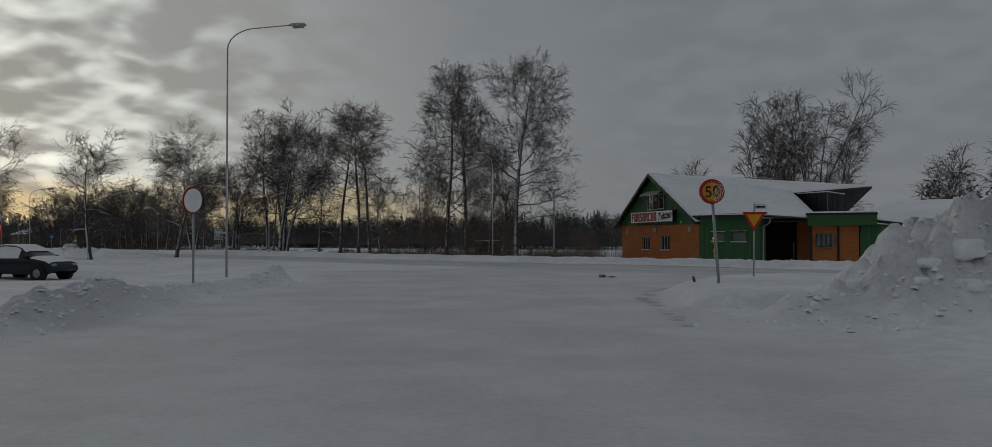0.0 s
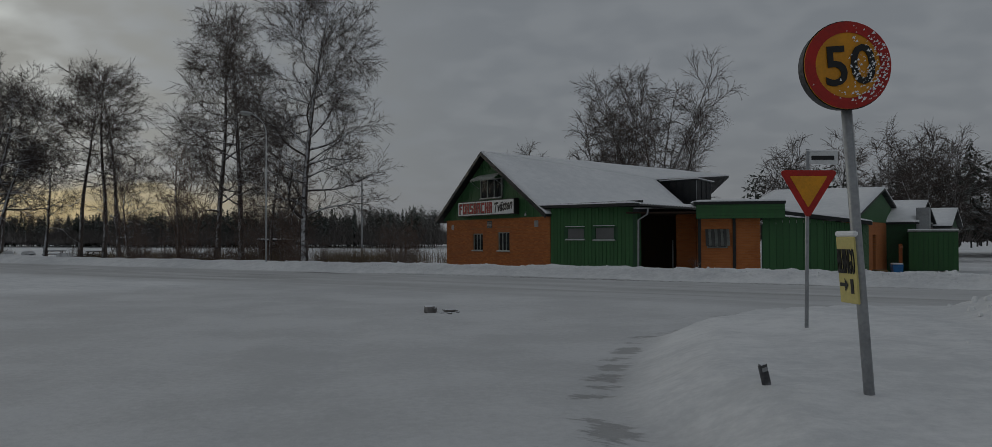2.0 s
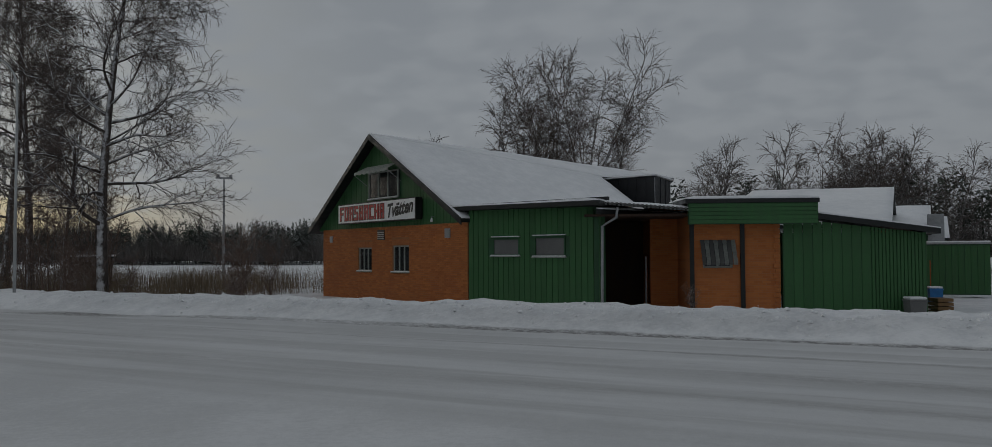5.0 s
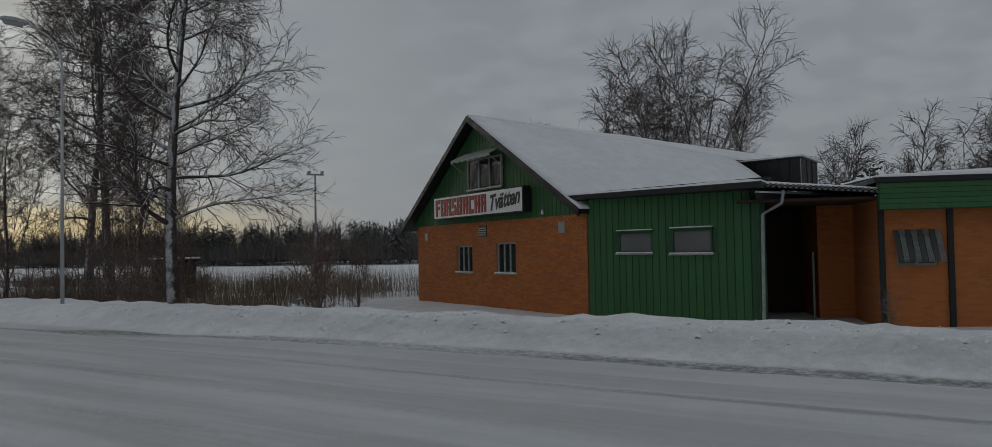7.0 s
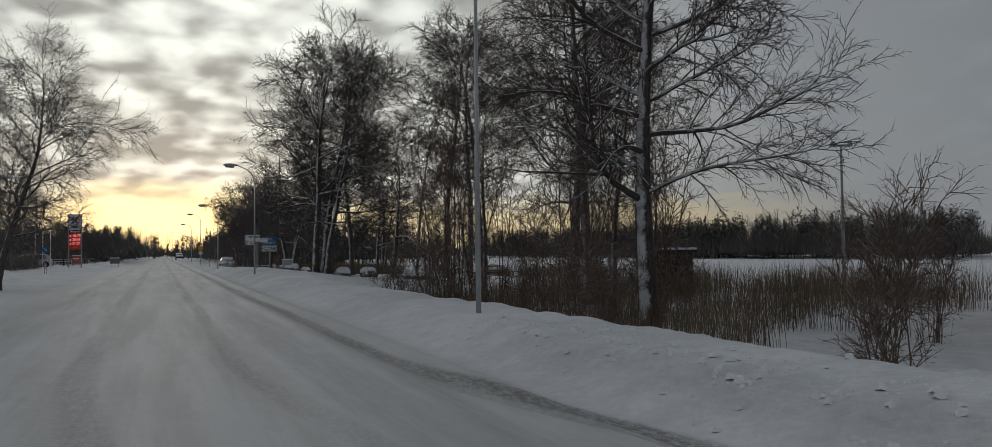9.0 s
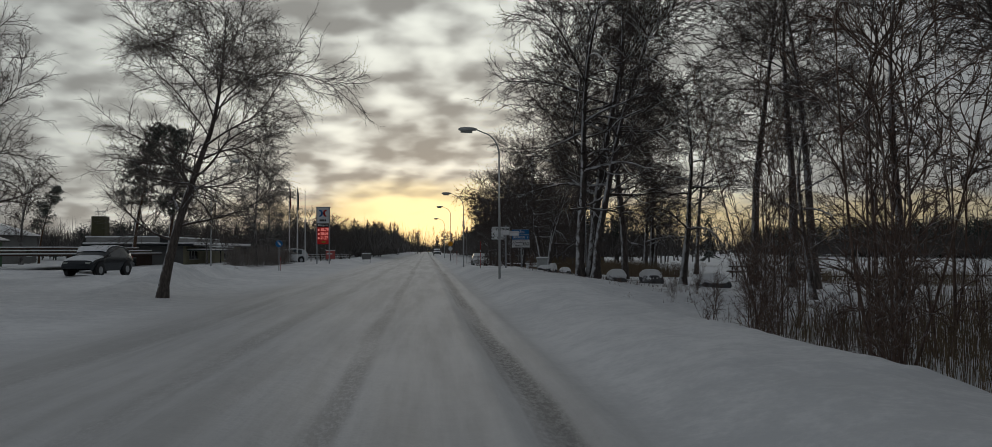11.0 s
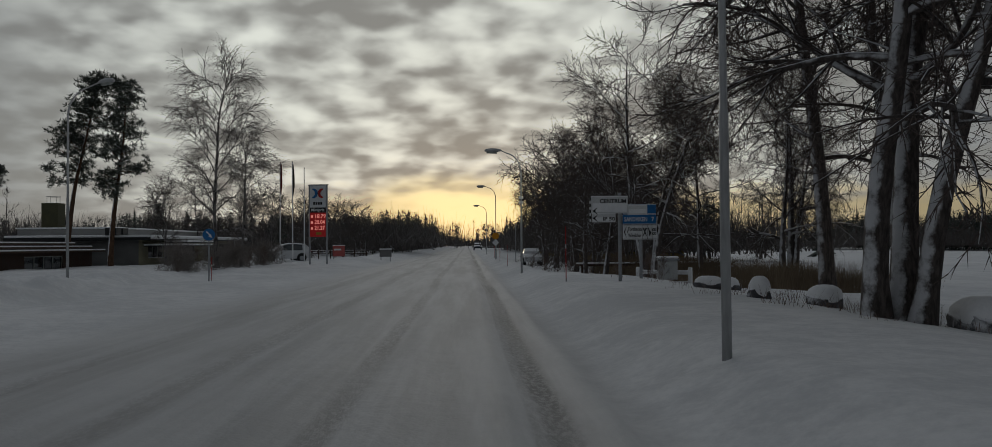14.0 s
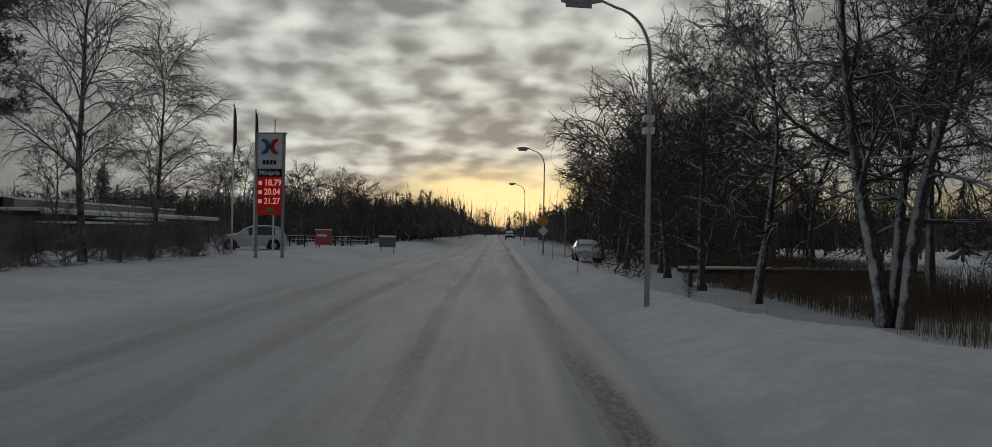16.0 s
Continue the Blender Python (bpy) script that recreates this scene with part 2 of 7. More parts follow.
# ---- building helpers ----
class Shape:
    """Collects vertices and faces of one mesh."""

    def __init__(self):
        self.v, self.f = [], []

    def add(self, verts, faces):
        k = len(self.v)
        self.v.extend(tuple(p) for p in verts)
        self.f.extend(tuple(i + k for i in f) for f in faces)
        return self

    def box(self, x0, y0, z0, x1, y1, z1, m=None, bevel=0.0):
        if bevel:
            b = bevel
            vs, fs = [], []
            for z, i in ((z0, b), (z0 + b, 0), (z1 - b, 0), (z1, b)):
                vs += [(x0 + i + b * (i == 0), y0 + i, z), (x1 - i - b * (i == 0), y0 + i, z), (x1 - i, y0 + i + b * (i == 0), z), (x1 - i, y1 - i - b * (i == 0), z),
                       (x1 - i - b * (i == 0), y1 - i, z), (x0 + i + b * (i == 0), y1 - i, z), (x0 + i, y1 - i - b * (i == 0), z), (x0 + i, y0 + i + b * (i == 0), z)]
            for r in range(3):
                fs += [(r * 8 + i, r * 8 + (i + 1) % 8, r * 8 + 8 + (i + 1) % 8, r * 8 + 8 + i) for i in range(8)]
            fs += [tuple(reversed(range(8))), tuple(range(24, 32))]
        else:
            vs = [(x, y, z) for z in (z0, z1) for x, y in ((x0, y0), (x1, y0), (x1, y1), (x0, y1))]
            fs = [(3, 2, 1, 0), (4, 5, 6, 7), (0, 1, 5, 4), (1, 2, 6, 5), (2, 3, 7, 6), (3, 0, 4, 7)]
        if m:
            vs = [m @ Vector(p) for p in vs]
        return self.add(vs, fs)

    def prism(self, poly, z0, z1, m=None):
        """poly: (x, y) counter-clockwise; z0, z1: numbers or lists."""
        k = len(poly)
        lo = z0 if isinstance(z0, (list, tuple)) else [z0] * k
        hi = z1 if isinstance(z1, (list, tuple)) else [z1] * k
        vs = [(x, y, a) for (x, y), a in zip(poly, lo)] + [(x, y, a) for (x, y), a in zip(poly, hi)]
        fs = [tuple(reversed(range(k))), tuple(range(k, 2 * k))] + [(i, (i + 1) % k, k + (i + 1) % k, k + i) for i in range(k)]
        if m:
            vs = [m @ Vector(p) for p in vs]
        return self.add(vs, fs)

    def tube(self, path, radii, sides=8, cap=True):
        path = [Vector(p) for p in path]
        if not isinstance(radii, (list, tuple)):
            radii = [radii] * len(path)
        rings = []
        ref = None
        for i, p in enumerate(path):
            d = (path[min(i + 1, len(path) - 1)] - path[max(i - 1, 0)]).normalized()
            if ref is None:
                ref = d.orthogonal().normalized()
            ref = (ref - d * ref.dot(d)).normalized()
            q = d.cross(ref)
            rings.append([p + (ref * math.cos(2 * math.pi * j / sides) + q * math.sin(2 * math.pi * j / sides)) * radii[i] for j in range(sides)])
        vs = [p for r in rings for p in r]
        fs = [(a * sides + j, a * sides + (j + 1) % sides, (a + 1) * sides + (j + 1) % sides, (a + 1) * sides + j) for a in range(len(path) - 1) for j in range(sides)]
        if cap:
            fs += [tuple(reversed(range(sides))), tuple(range((len(path) - 1) * sides, len(path) * sides))]
        return self.add(vs, fs)

    def disc(self, m, r, depth, sides=32, back=1.0):
        """A round plate facing -y in m's frame."""
        vs = [(r * math.cos(2 * math.pi * i / sides), 0, r * math.sin(2 * math.pi * i / sides)) for i in range(sides)]
        vs += [(back * x, depth, back * z) for x, _, z in vs]
        fs = [tuple(range(sides)), tuple(reversed(range(sides, 2 * sides)))] + [((i + 1) % sides, i, sides + i, sides + (i + 1) % sides) for i in range(sides)]
        return self.add([m @ Vector(p) for p in vs], fs)

    def ring(self, m, r0, r1, y, sides=32):
        vs = [(r * math.cos(2 * math.pi * i / sides), y, r * math.sin(2 * math.pi * i / sides)) for r in (r0, r1) for i in range(sides)]
        vs += [(x, y + 0.004, z) for x, _, z in vs]
        k = 2 * sides
        fs = []
        for i in range(sides):
            j = (i + 1) % sides
            fs += [(i, j, sides + j, sides + i), (k + j, k + i, k + sides + i, k + sides + j), (sides + i, sides + j, k + sides + j, k + sides + i), (j, i, k + i, k + j)]
        return self.add([m @ Vector(p) for p in vs], fs)

    def mesh(self, name, mat, smooth=False):
        me = bpy.data.meshes.new(name)
        me.from_pydata(self.v, [], self.f)
        me.materials.append(mat)
        if smooth:
            me.polygons.foreach_set("use_smooth", [True] * len(me.polygons))
        me.update()
        return me

    def part(self, name, mat, parent=None, label="", smooth=False):
        ob = new(name, self.mesh(name, mat, smooth))
        if parent:
            ob.parent = parent
        return tagged(ob, label)


def thing(name, label, category, x, y, z=0.0, yaw=0.0, group="", kind=""):
    ob = new(name)
    ob.empty_display_size = 0.2
    ob.matrix_world = pose(x, y, z, 0, 0, yaw)
    return tagged(ob, label, category, group, kind)


def text_part(words, size, mat, parent, m, name="lettering", width=None, bold=0.0, shear=0.0, depth=0.004):
    """Raised letters facing -y in m's frame, starting at m's origin."""
    cu = bpy.data.curves.new(name, "FONT")
    cu.body, cu.size, cu.extrude, cu.offset, cu.shear = words, size, depth, bold, shear
    cu.resolution_u = 3
    tmp = bpy.data.objects.new(name, cu)
    scene.collection.objects.link(tmp)
    bpy.context.view_layer.update()
    me = bpy.data.meshes.new_from_object(tmp.evaluated_get(bpy.context.evaluated_depsgraph_get()))
    bpy.data.objects.remove(tmp)
    bpy.data.curves.remove(cu)
    me.name = name
    xs = [v.co.x for v in me.vertices]
    k = width / (max(xs) - min(xs)) if width else 1.0
    me.transform(m @ Matrix.Rotation(radians(90), 4, "X") @ Matrix.Diagonal((k, 1, 1, 1)))
    me.materials.clear()
    me.materials.append(mat)
    ob = new(name, me)
    ob.parent = parent
    return ob


# ---- materials ----
def material(name):
    m = bpy.data.materials.new(name)
    m.use_nodes = True
    t = m.node_tree
    b = t.nodes["Principled BSDF"]
    return m, t, b


def objco(t, scale=1.0, stretch=(1, 1, 1)):
    c = t.nodes.new("ShaderNodeTexCoord").outputs["Object"]
    mp = t.nodes.new("ShaderNodeMapping")
    mp.inputs["Scale"].default_value = [scale * k for k in stretch]
    t.links.new(c, mp.inputs[0])
    return mp.outputs[0]


def tex(t, vec, scale, detail=4.0, rough=0.55, dist=0.0):
    n = nd(t, "ShaderNodeTexNoise", Scale=scale, Detail=detail, Roughness=rough, Distortion=dist)
    t.links.new(vec, n.inputs["Vector"])
    return n.outputs["Fac"]


def bump(t, b, height, strength, distance=0.02):
    n = t.nodes.new("ShaderNodeBump")
    n.inputs["Strength"].default_value, n.inputs["Distance"].default_value = strength, distance
    t.links.new(height, n.inputs["Height"])
    t.links.new(n.outputs[0], b.inputs["Normal"])


def worn(name, color, dark=0.7, light=1.15, rough=0.6, metal=0.0, scale=3.0, grain=40.0, stretch=(1, 1, 1), relief=0.25, spec=0.4, random_tint=0.0):
    """Paint, wood, metal or stone: one colour with stains and grain."""
    m, t, b = material(name)
    v = objco(t, 1.0, stretch)
    a, g = tex(t, v, scale, 5), tex(t, v, grain, 3)
    mix = mth(t, "ADD", mth(t, "MULTIPLY", a, 0.65), mth(t, "MULTIPLY", g, 0.35))
    fac = smooth(t, mix, 0.32, 0.68)
    c = mixc(t, fac, tuple(k * dark for k in color), tuple(min(1, k * light) for k in color))
    if random_tint:
        info = t.nodes.new("ShaderNodeObjectInfo").outputs["Random"]
        c = mixc(t, mth(t, "MULTIPLY", info, random_tint), c, tuple(k * 0.55 for k in color))
    t.links.new(c, b.inputs["Base Color"])
    t.links.new(smooth(t, a, 0.3, 0.7, max(0.05, rough - 0.12), min(1, rough + 0.15)), b.inputs["Roughness"])
    b.inputs["Metallic"].default_value = metal
    b.inputs["Specular IOR Level"].default_value = spec
    bump(t, b, g, relief, 0.01)
    return m


def plain(name, color, rough=0.5, metal=0.0, emit=0.0):
    m, t, b = material(name)
    v = objco(t)
    a = tex(t, v, 6.0, 4)
    c = mixc(t, a, tuple(k * 0.82 for k in color), tuple(min(1, k * 1.1) for k in color))
    t.links.new(c, b.inputs["Base Color"])
    b.inputs["Roughness"].default_value, b.inputs["Metallic"].default_value = rough, metal
    if emit:
        b.inputs["Emission Color"].default_value = (*color, 1)
        b.inputs["Emission Strength"].default_value = emit
    return m


def make_snow(name, use_packed=False):
    m, t, b = material(name)
    v = objco(t)
    big, mid, fine = tex(t, v, 0.22, 4), tex(t, v, 2.4, 5, 0.6), tex(t, v, 26.0, 4, 0.6)
    speck = tex(t, v, 11.0, 4, 0.7)
    tone = mth(t, "ADD", mth(t, "MULTIPLY", big, 0.4), mth(t, "ADD", mth(t, "MULTIPLY", mid, 0.35), mth(t, "MULTIPLY", speck, 0.25)))
    col = mixc(t, smooth(t, tone, 0.38, 0.62), (0.67, 0.68, 0.692) if use_packed else (0.80, 0.81, 0.82), (0.87, 0.873, 0.878) if use_packed else (0.93, 0.933, 0.937))
    height = mth(t, "ADD", mth(t, "MULTIPLY", mid, 0.8), mth(t, "MULTIPLY", fine, 0.2))
    if use_packed:
        packed = nd(t, "ShaderNodeAttribute", attribute_name="packed").outputs["Fac"]
        rut = nd(t, "ShaderNodeAttribute", attribute_name="rut").outputs["Fac"]
        across = nd(t, "ShaderNodeAttribute", attribute_name="across").outputs["Fac"]
        broken = nd(t, "ShaderNodeAttribute", attribute_name="broken").outputs["Fac"]
        vr = t.nodes.new("ShaderNodeMapping")
        vr.inputs["Rotation"].default_value = (0, 0, radians(-ROAD_YAW))
        t.links.new(v, vr.inputs[0])

        def along(k):
            vs = t.nodes.new("ShaderNodeMapping")
            vs.inputs["Scale"].default_value = (k, 1.0, 1.0)
            t.links.new(vr.outputs[0], vs.inputs[0])
            return vs.outputs[0]

        streak = tex(t, along(0.07), 1.5, 5, 0.65)
        road = nd(t, "ShaderNodeAttribute", attribute_name="road").outputs["Fac"]
        dirt = mixc(t, smooth(t, streak, 0.34, 0.66), (0.43, 0.43, 0.427), (0.60, 0.602, 0.605))
        trodden = mixc(t, smooth(t, mth(t, "ADD", mth(t, "MULTIPLY", tex(t, v, 0.45, 5, 0.6), 0.7), mth(t, "MULTIPLY", speck, 0.3)), 0.40, 0.60), (0.55, 0.553, 0.557), (0.68, 0.683, 0.69))
        col = mixc(t, mth(t, "MULTIPLY", packed, 0.8), col, mixc(t, road, trodden, dirt))
        # wheel tracks of the main road, gritty where the tyres broke the crust
        grit = tex(t, along(0.45), 16.0, 4, 0.75)
        wear = smooth(t, tex(t, along(0.12), 0.9, 3), 0.34, 0.58, 0.35, 1.0)
        tracks = None
        for c, w, k in ((0.97, 0.20, 0.95), (0.80, 0.07, 0.5), (-0.9, 0.20, 0.55), (-2.7, 0.26, 0.40), (-4.4, 0.26, 0.32)):
            off = mth(t, "ABSOLUTE", mth(t, "SUBTRACT", across, c))
            one = smooth(t, off, 0.35 * w, w, k, 0.0)
            tracks = one if tracks is None else mth(t, "MAXIMUM", tracks, one)
        tracks = mth(t, "MULTIPLY", mth(t, "MULTIPLY", tracks, wear), mth(t, "MULTIPLY", smooth(t, grit, 0.36, 0.60, 0.25, 1.0), road))
        # scoured marks, cut into short streaks
        scour = tex(t, along(0.25), 13.0, 5, 0.75)
        marks = smooth(t, mth(t, "ADD", rut, mth(t, "MULTIPLY", mth(t, "SUBTRACT", scour, 0.5), 1.5)), 0.30, 0.50)
        marks = mth(t, "MULTIPLY", marks, smooth(t, rut, 0.02, 0.35, 0.0, 0.55))
        col = mixc(t, mth(t, "MAXIMUM", tracks, marks), col, (0.235, 0.228, 0.222))
        # thrown-up snow: shade of the hollows between the crumbs, painted into the colour
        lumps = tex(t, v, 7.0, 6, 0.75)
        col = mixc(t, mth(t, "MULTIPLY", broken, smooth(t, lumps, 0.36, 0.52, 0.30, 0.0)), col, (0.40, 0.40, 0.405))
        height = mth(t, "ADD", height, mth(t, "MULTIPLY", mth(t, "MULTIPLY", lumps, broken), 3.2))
        height = mth(t, "SUBTRACT", height, mth(t, "MULTIPLY", mth(t, "MAXIMUM", tracks, marks), 0.5))
        t.links.new(smooth(t, packed, 0.0, 1.0, 0.85, 0.62), b.inputs["Roughness"])
    else:
        b.inputs["Roughness"].default_value = 0.85
    t.links.new(col, b.inputs["Base Color"])
    b.inputs["Specular IOR Level"].default_value = 0.25
    bump(t, b, height, 0.7, 0.05)
    return m


def snowy(name, color, grain=18.0, up=0.45, wind=0.55, cover=1.0, stretch=(1, 1, 0.25), dark=0.6, light=1.4, rough=0.85):
    """Bark, stone or twigs with snow lying on their upper and windward sides."""
    m, t, b = material(name)
    v = objco(t, 1.0, stretch)
    a = tex(t, v, grain, 5, 0.65)
    bark = mixc(t, smooth(t, a, 0.35, 0.68), tuple(k * dark for k in color), tuple(k * light for k in color))
    geo = t.nodes.new("ShaderNodeNewGeometry")
    sep = t.nodes.new("ShaderNodeSeparateXYZ")
    t.links.new(geo.outputs["Normal"], sep.inputs[0])
    w = t.nodes.new("ShaderNodeVectorMath")
    w.operation = "DOT_PRODUCT"
    t.links.new(geo.outputs["Normal"], w.inputs[0])
    w.inputs[1].default_value = (-0.30, -0.95, 0.1)
    patch = tex(t, objco(t), 2.2, 5, 0.7)
    lift = mth(t, "MULTIPLY", mth(t, "SUBTRACT", patch, 0.5), 0.9)
    top = smooth(t, mth(t, "ADD", sep.outputs[2], lift), up, up + 0.3)
    side = mth(t, "MULTIPLY", smooth(t, mth(t, "ADD", w.outputs["Value"], mth(t, "MULTIPLY", lift, 1.7)), wind, wind + 0.35), 0.85)
    fac = mth(t, "MULTIPLY", mth(t, "MAXIMUM", top, side), cover)
    t.links.new(mixc(t, fac, bark, (0.80, 0.81, 0.83)), b.inputs["Base Color"])
    b.inputs["Roughness"].default_value = rough
    b.inputs["Specular IOR Level"].default_value = 0.2
    bump(t, b, a, 0.5, 0.02)
    return m


def make_brick():
    m, t, b = material("orange_brick")
    v = t.nodes.new("ShaderNodeTexCoord").outputs["Object"]
    sep = t.nodes.new("ShaderNodeSeparateXYZ")
    t.links.new(v, sep.inputs[0])
    comb = t.nodes.new("ShaderNodeCombineXYZ")
    t.links.new(sep.outputs[0], comb.inputs[0])
    t.links.new(sep.outputs[2], comb.inputs[1])
    br = nd(t, "ShaderNodeTexBrick", Scale=1.0)
    br.inputs["Brick Width"].default_value, br.inputs["Row Height"].default_value = 0.25, 0.0725
    br.inputs["Mortar Size"].default_value, br.inputs["Mortar Smooth"].default_value = 0.006, 0.3
    br.inputs["Color1"].default_value, br.inputs["Color2"].default_value = (0.50, 0.170, 0.042, 1), (0.40, 0.120, 0.028, 1)
    br.inputs["Mortar"].default_value = (0.38, 0.17, 0.075, 1)
    t.links.new(comb.outputs[0], br.inputs["Vector"])
    stain = tex(t, v, 0.8, 5, 0.6)
    col = mixc(t, smooth(t, stain, 0.35, 0.7), br.outputs["Color"], mixc(t, 0.55, br.outputs["Color"], (0.50, 0.17, 0.055)))
    t.links.new(col, b.inputs["Base Color"])
    b.inputs["Roughness"].default_value = 0.85
    bump(t, b, mth(t, "ADD", mth(t, "MULTIPLY", br.outputs["Fac"], -1.0), mth(t, "MULTIPLY", tex(t, v, 60, 3), 0.4)), 0.6, 0.012)
    return m


def brick_piece(name, island):
    """One fired brick, its colour varied from brick to brick."""
    m, t, b = material(name)
    v = t.nodes.new("ShaderNodeTexCoord").outputs["Object"]
    if island:
        pick = t.nodes.new("ShaderNodeNewGeometry").outputs["Random Per Island"]
    else:
        pick = t.nodes.new("ShaderNodeObjectInfo").outputs["Random"]
    col = mixc(t, pick, (0.38, 0.115, 0.026), (0.54, 0.185, 0.044))
    col = mixc(t, smooth(t, tex(t, v, 0.8, 5, 0.6), 0.35, 0.7, 0.0, 0.45), col, (0.34, 0.105, 0.034))
    t.links.new(col, b.inputs["Base Color"])
    b.inputs["Roughness"].default_value = 0.85
    bump(t, b, tex(t, v, 60, 3), 0.35, 0.008)
    return m


BRICK_ONE, BRICK_REST = brick_piece("fired_brick", False), brick_piece("fired_bricks_joined", True)
MORTAR = worn("sandy_mortar", (0.38, 0.165, 0.065), 0.8, 1.1, 0.9, scale=2.0)
SNOW, GROUND_SNOW = make_snow("snow"), make_snow("ground_snow", True)
BRICK = make_brick()
GREEN = worn("green_boards", (0.042, 0.135, 0.045), 0.8, 1.15, 0.6, scale=1.3, grain=26, stretch=(5, 5, 0.5), random_tint=0.3)
GREEN_DARK = worn("dark_green_paint", (0.028, 0.090, 0.038), 0.7, 1.2, 0.55, scale=2.0)
BLACK_METAL = worn("black_sheet_metal", (0.018, 0.019, 0.021), 0.7, 1.5, 0.45, scale=2.0, grain=20)
TRIM = worn("dark_trim", (0.012, 0.014, 0.014), 0.7, 1.4, 0.5)
STEEL = worn("galvanised_steel", (0.36, 0.37, 0.38), 0.75, 1.15, 0.5, 0.6, scale=4, grain=30)
POLE_GREY = worn("grey_lamp_pole", (0.44, 0.45, 0.45), 0.75, 1.15, 0.5, 0.4, scale=3, grain=25, stretch=(1, 1, 0.2))
WHITE = worn("white_paint", (0.72, 0.73, 0.73), 0.85, 1.08, 0.5, scale=3)
WHITE_FRAME = worn("weathered_white_frame", (0.34, 0.36, 0.33), 0.7, 1.2, 0.6, scale=5)
RED = worn("sign_red", (0.42, 0.018, 0.012), 0.8, 1.15, 0.4, scale=5)
YELLOW = worn("sign_yellow", (0.70, 0.30, 0.015), 0.85, 1.1, 0.4, scale=5)
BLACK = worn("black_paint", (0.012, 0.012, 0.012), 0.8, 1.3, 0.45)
BLUE = worn("sign_blue", (0.015, 0.14, 0.36), 0.8, 1.15, 0.4)
BARK = snowy("dark_bark", (0.110, 0.092, 0.082), up=0.62, wind=0.80, cover=0.7)
BARK_SNOW = snowy("snow_plastered_bark", (0.085, 0.072, 0.066), up=0.58, wind=0.64, cover=0.88)
TWIG = snowy("dark_twigs", (0.105, 0.083, 0.074), up=0.80, wind=1.5, cover=0.45)
BIRCH_BARK = snowy("birch_bark", (0.15, 0.14, 0.135), grain=9.0, dark=0.3, light=2.0, up=0.7, wind=1.3, cover=0.6)
PINE_BARK = snowy("pine_bark", (0.10, 0.058, 0.036))
NEEDLE = snowy("pine_needles", (0.085, 0.098, 0.080), up=0.62, wind=1.3, cover=0.5)
FAR_WOOD = snowy("far_wood_twigs", (0.13, 0.118, 0.110), up=0.72, wind=1.2, cover=0.35)
ROADSIDE_TWIG = snowy("roadside_twigs", (0.16, 0.135, 0.12), up=0.7, wind=1.3, cover=0.45)
FROST_TWIG = snowy("frosted_birch_twigs", (0.24, 0.215, 0.195), up=0.7, wind=1.3, cover=0.5)
SHRUB_TWIG = snowy("brown_shrub_twigs", (0.155, 0.108, 0.086), up=0.65, wind=0.9, cover=0.6)
FAR_FIR = snowy("far_fir_needles", (0.070, 0.082, 0.070), up=0.75, wind=1.3, cover=0.3)
REED = worn("dry_reed", (0.19, 0.143, 0.092), 0.5, 1.35, 0.9, scale=0.3, grain=2.0)
STONE = snowy("grey_stone", (0.10, 0.10, 0.105), grain=7.0, up=0.35, wind=0.9, stretch=(1, 1, 1))
OCHRE = worn("yellow_wall_paint", (0.30, 0.205, 0.03), 0.8, 1.15, 0.7, scale=1.0)
PALE_WALL = worn("pale_grey_sheet_wall", (0.30, 0.30, 0.29), 0.8, 1.1, 0.7, scale=0.8)
GREY_WALL = worn("grey_render", (0.17, 0.17, 0.165), 0.75, 1.15, 0.8, scale=0.8)
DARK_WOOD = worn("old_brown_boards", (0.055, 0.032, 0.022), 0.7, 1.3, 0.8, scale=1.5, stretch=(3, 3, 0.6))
RUBBER = plain("black_rubber", (0.014, 0.014, 0.015), 0.8)
CAR_PAINT = plain("dark_car_paint", (0.02, 0.025, 0.03), 0.25, 0.3)
CAR_WHITE = plain("white_car_paint", (0.55, 0.56, 0.57), 0.3)
RED_PANEL = plain("red_sign_panel", (0.40, 0.012, 0.012), 0.35, 0.0, 0.22)
RED_LED = plain("red_price_digits", (1.0, 0.30, 0.25), 0.4, 0.0, 0.9)
SIGN_WHITE = plain("white_sign_face", (0.86, 0.86, 0.85), 0.45)
WHITE_PANEL = plain("white_sign_panel", (0.70, 0.72, 0.73), 0.4)


def make_glass():
    m, t, b = material("window_glass")
    b.inputs["Base Color"].default_value = (0.02, 0.025, 0.028, 1)
    b.inputs["Roughness"].default_value = 0.06
    b.inputs["Specular IOR Level"].default_value = 0.8
    bump(t, b, tex(t, objco(t), 1.5, 2), 0.05, 0.02)
    return m


GLASS = make_glass()

# ---- the ground: one sheet of snow to the horizon ----
def spread(*runs):
    out = []
    for a, b, d in runs:
        out.extend(np.arange(a, b, d))
    return np.array(out)


